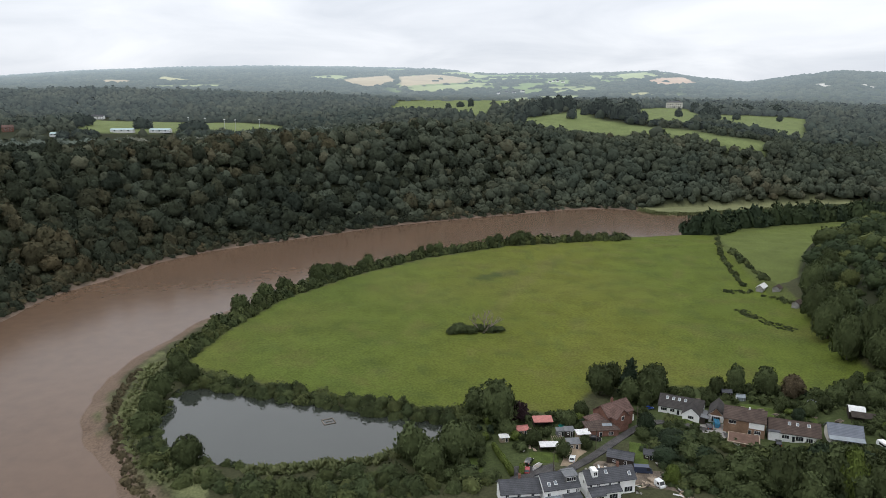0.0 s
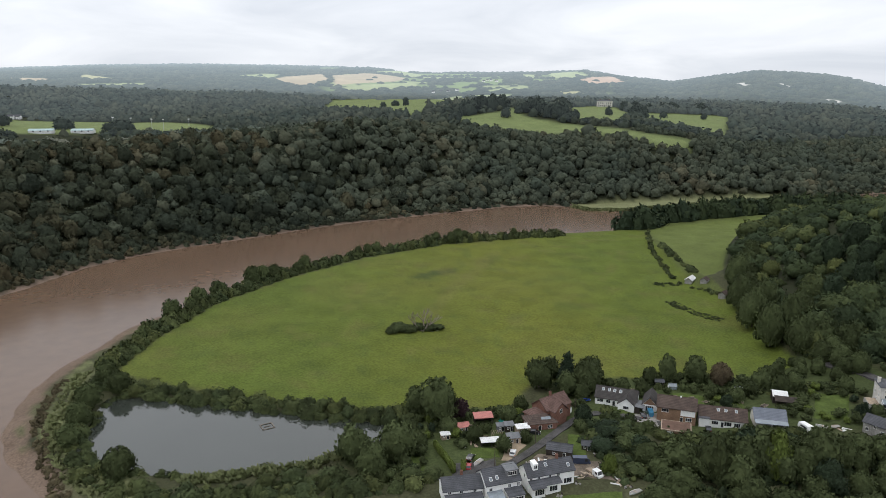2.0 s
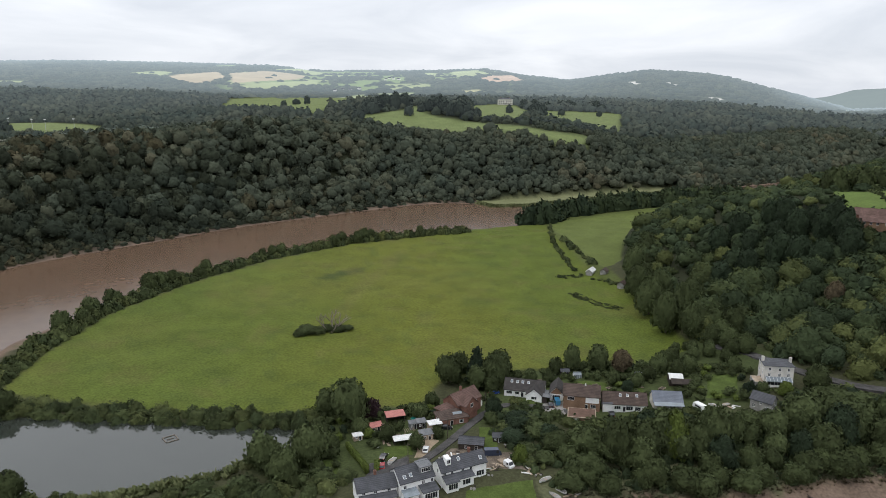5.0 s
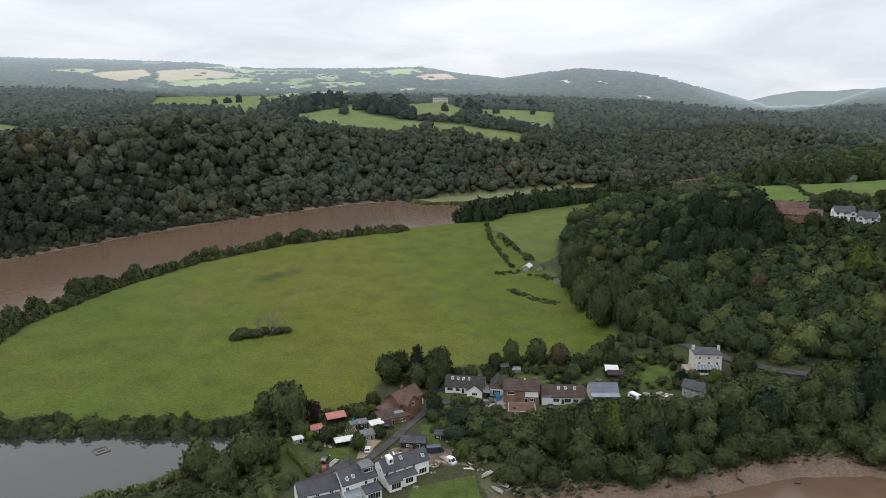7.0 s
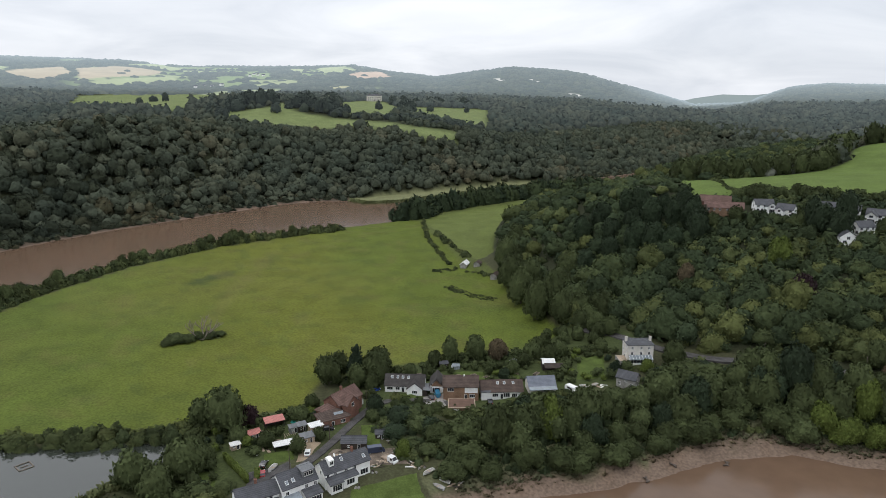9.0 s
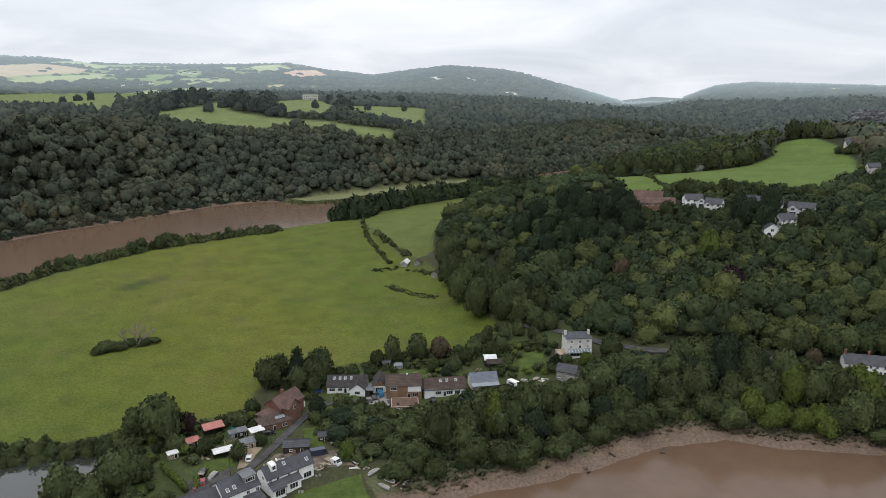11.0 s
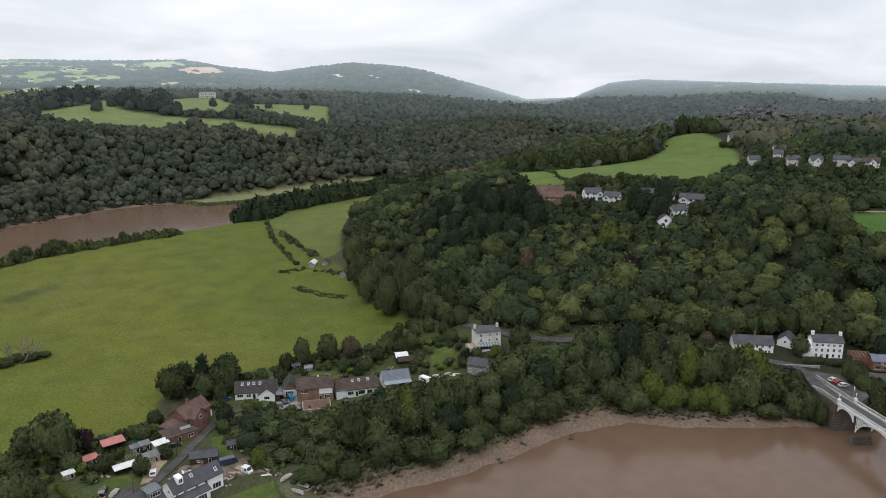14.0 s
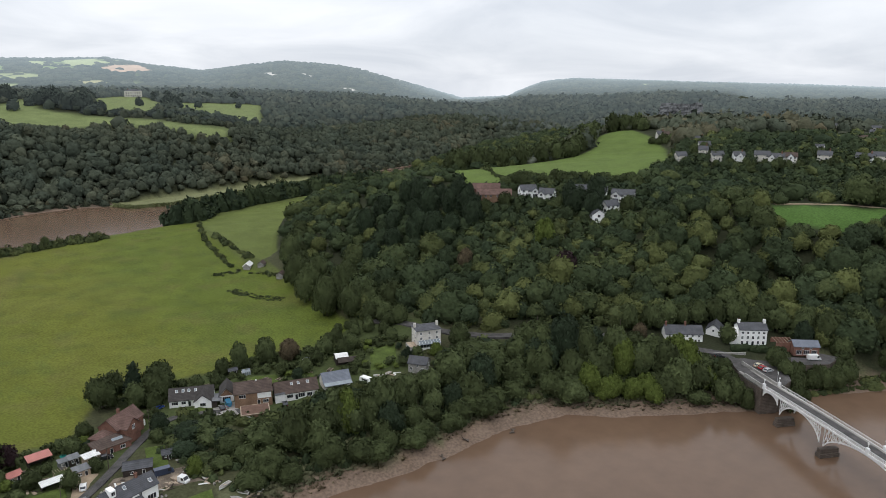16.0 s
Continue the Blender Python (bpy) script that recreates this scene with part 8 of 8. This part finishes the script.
clipped([(16.6, 213), (18.6, 205), (21.2, 195.5)], 1.2, 2.3, "bright clipped golden-green hedge", 15)
clipped([(24.0, 196), (24.8, 200)], 1.6, 2.2, "short clipped golden-green hedge", 16)
hedge("tree_belt", [(258, 668), (272, 672), (300, 676), (330, 684), (380, 700), (440, 718), (470, 742), (484, 770)], 16, 9.0, "belt of dark trees at the river's turn", M_wood, 8.0, 17, "trees", 9, 0.3, 120)
hedge("tree_belt", [(214, 583), (232, 590), (250, 612), (282, 618), (317, 627), (354, 638), (400, 654), (450, 676), (500, 702)], 18, 14.5, "belt of dark trees beyond the pasture", M_wood, 7.0, 18, "trees", 9, 0.3, 120)
hedge("quay_scrub", [(270, 101), (280, 99), (292, 93), (304, 86), (316, 76), (330, 64)], 7, 2.2, "rough bushes along the quay's bank", M_leaf, 2.6, 28, "scrub")
for px, py, sz in [(312, 116, 5.4), (317, 106, 5.6), (322, 97, 5.4), (309, 99, 4.6), (329, 88, 5.6), (320, 84, 4.4), (336, 78, 5.4), (298, 97, 3.6), (282, 100, 3.4), (286, 97, 3.8), (290, 94, 4.0), (295, 92, 4.2), (300, 93, 4.0), (304, 97, 3.6)]:
    plant(rs.choice(T_near + T_mid), px, py, sz, sz * rs.uniform(0.95, 1.2), "green tree on the slope above the quay", "trees above the quay")
clipped([(271, 128.5), (277, 124), (283, 119.5), (290, 114.5)], 2.4, 2.4, "clipped dark green hedge before the white house", 19, M_wood)
hedge("garden_shrubs", [(78, 229), (84, 224), (88, 219), (100, 204), (106, 205), (116, 209), (128, 209), (140, 205)], 6, 2.4, "shrubs between the lane and the riverside wood", gap=2.4, seed=20, category="shrubs")
hedge("garden_shrubs", [(22, 226), (28, 217), (31, 220), (40, 233), (48, 231)], 5, 1.8, "garden shrubs among the huts", gap=2.4, seed=21, category="shrubs")
hedge("garden_shrubs", [(103, 250), (114, 251), (127, 247), (136, 239), (147, 236), (158, 240), (172, 233)], 4, 1.7, "garden shrubs behind the houses", gap=2.6, seed=22, category="shrubs")
hedge("garden_shrubs", [(170, 213), (178, 207), (186, 200)], 5, 1.8, "garden shrubs below the tall house", gap=2.4, seed=42, category="shrubs")
hedge("bank_grass", [(78, 172), (104, 172), (124, 168), (150, 169), (172, 169), (191, 162), (206, 148), (224, 134), (241, 121), (250, 112)], 7, 0.9, "rough grass and reeds along the mud bank", M_sedge, 1.1, 23, "grass", 4, 0.5, 30, "stuff")
hedge("mud_tufts", [(84, 167), (104, 168), (124, 164), (140, 164), (158, 165), (172, 164), (192, 157), (206, 143), (222, 130), (240, 118), (249, 109)], 3.4, 0.6, "brown saltmarsh tufts on the mud bank", M_rust, 1.1, 33, "grass", 4, 0.7, 22, "stuff")
hedge("marsh_edge", [(206, 737), (217, 710), (243, 705), (270, 711), (352, 735), (463, 764), (560, 790)], 7, 2.0, "tall reeds along the marsh edge", M_reed, 1.6, 24, "reeds", 4, 0.3, 40, "stuff")
hedge("hill_field_hedge", [pol(44.3, 532), pol(45.3, 500), pol(46.3, 470)], 2.5, 1.8, "hedge across the hill field", gap=2.4, seed=25)
for px, py, sz, hh in [(8, 331, 5.0, 2.2), (13.5, 330, 3.6, 1.6), (4.5, 329.5, 3.0, 1.5), (23.5, 333, 4.2, 1.3), (18, 333.5, 3.6, 1.5), (28, 333, 3.0, 1.0)]:
    tagged(plant(T_near[1], px, py, sz, hh, "dark round bush in the meadow"), category="bush")
hedge("meadow_nettles", [(14, 332), (28, 332)], 7, 0.7, "low dark nettles under the dead tree", M_leaf, 1.8, 27, "weeds", 4, 0.3, 60)
for i, s in enumerate((0.12, 0.2, 0.34, 0.37, 0.5, 0.53, 0.56, 0.7, 0.74, 0.86)):
    L = [(-113, 336), (-98, 392), (-66, 446), (-16, 503), (20, 524), (100, 554), (150, 562)]
    u = s * (len(L) - 1)
    j = int(u)
    px, py = L[j][0] + (L[j + 1][0] - L[j][0]) * (u - j), L[j][1] + (L[j + 1][1] - L[j][1]) * (u - j)
    plant(rs.choice(T_mid), px, py, rs.uniform(3.0, 4.4), rs.uniform(3.4, 4.8), "dark tree standing in the river hedge", "trees in the river hedge")
for px, py, sz in [(-101, 388, 5.4), (-94, 404, 4.6), (-78, 428, 5.6), (-73, 436, 4.8), (-67, 441, 5.0), (-50, 466, 4.4), (-108, 362, 5.0), (44, 540, 4.6), (62, 545, 4.8), (68, 547, 4.2)]:
    plant(rs.choice(T_mid), px - 1, py + 1, sz, sz * rs.uniform(0.95, 1.15), "tall dark tree rising out of the river hedge", "trees in the river hedge")

# the dead tree in the meadow
dt = thing("dead_tree", 20.0, 331.0, 0, "bare grey dead tree with spreading forked limbs", "tree")
dt.scale = (1.45, 1.45, 1.45)
limb = random.Random(3)


def fork(p, d, l, r, depth, out):
    q = p + d * l
    out.append(tube([p, p + d * l * 0.5 + Vector((limb.uniform(-0.1, 0.1), limb.uniform(-0.1, 0.1), 0)) * l, q], [r, r * 0.8, r * 0.55], 6))
    if depth:
        for _ in range(3 if depth > 1 else 2):
            e = (d + Vector((limb.uniform(-0.9, 0.9), limb.uniform(-0.9, 0.9), limb.uniform(-0.1, 0.5)))).normalized()
            fork(q, e, l * limb.uniform(0.55, 0.8), r * 0.55, depth - 1, out)


for k, (dx, dy) in enumerate([(-0.9, 0.1), (0.6, -0.2), (1.1, 0.3), (0.0, 0.5)]):
    out = []
    fork(Vector((0.2 * k - 0.3, 0.1 * k, -0.2)), Vector((dx, dy, 1.0)).normalized(), 3.4, 0.34, 3, out)
    part("limb", merge(*out), M_deadwood, dt)

# floodlight masts by the playing field
for bearing in (-19.6, -18.4, -17.0, -16.2, -14.4):
    px, py = pol(bearing, 1150)
    e = thing("floodlight_mast", px, py, 0, "slim pale floodlight mast by the playing field", "mast", "floodlight masts")
    part("mast", tube([(0, 0, -0.5), (0, 0, 17)], [0.35, 0.2], 6), M_paint["silver"], e)
    part("lamp_head", box(-1.4, 1.4, -0.3, 0.3, 16.6, 17.6), M_frame, e)
# telegraph poles along the lanes
for px, py in [(68, 228), (50, 211), (34, 197), (222, 192), (246, 166)]:
    e = thing("telegraph_pole", px, py, 20, "plain wooden telegraph pole beside the lane", "pole", "telegraph poles")
    part("pole", tube([(0, 0, -0.4), (0, 0, 7.6)], [0.14, 0.10], 7), M_bark, e)
    part("crossarm", box(-0.7, 0.7, -0.05, 0.05, 7.0, 7.12), M_bark, e)

# the old quarry's rock face above the far woods
gx, gz = np.meshgrid(np.linspace(57.9, 61.0, 46), np.linspace(0, 1, 14), indexing="ij")
rr = 1452 + 22 * gz + 9 * wob(gx * 30, gz * 40, 14, 71) + 4 * wob(gx * 30, gz * 40, 4, 72)
qx, qy = rr * np.sin(np.radians(gx)), rr * np.cos(np.radians(gx))
foot = land(qx, qy)[0] - 4
qz = foot + (80 + 4 * wob(gx * 20, gx * 0, 12, 73) - foot) * gz * np.clip((gx - 57.5) * 2, 0.6, 1)
ids = np.arange(46 * 14).reshape(46, 14)
qf = np.stack([ids[:-1, :-1], ids[1:, :-1], ids[1:, 1:], ids[:-1, 1:]], -1).reshape(-1, 4)
M_cliff = material("quarried_limestone", (0.125, 0.128, 0.13), 0.95, 0.1, 0.35, 0.05, 0.4, 0.6, wave=7.0)
tagged(new("quarry_cliff", mesh_of("quarry_cliff", np.stack([qx, qy, qz], -1).reshape(-1, 3), qf, M_cliff)), "pale grey quarried rock face among the far woods", "cliff", kind="structure")
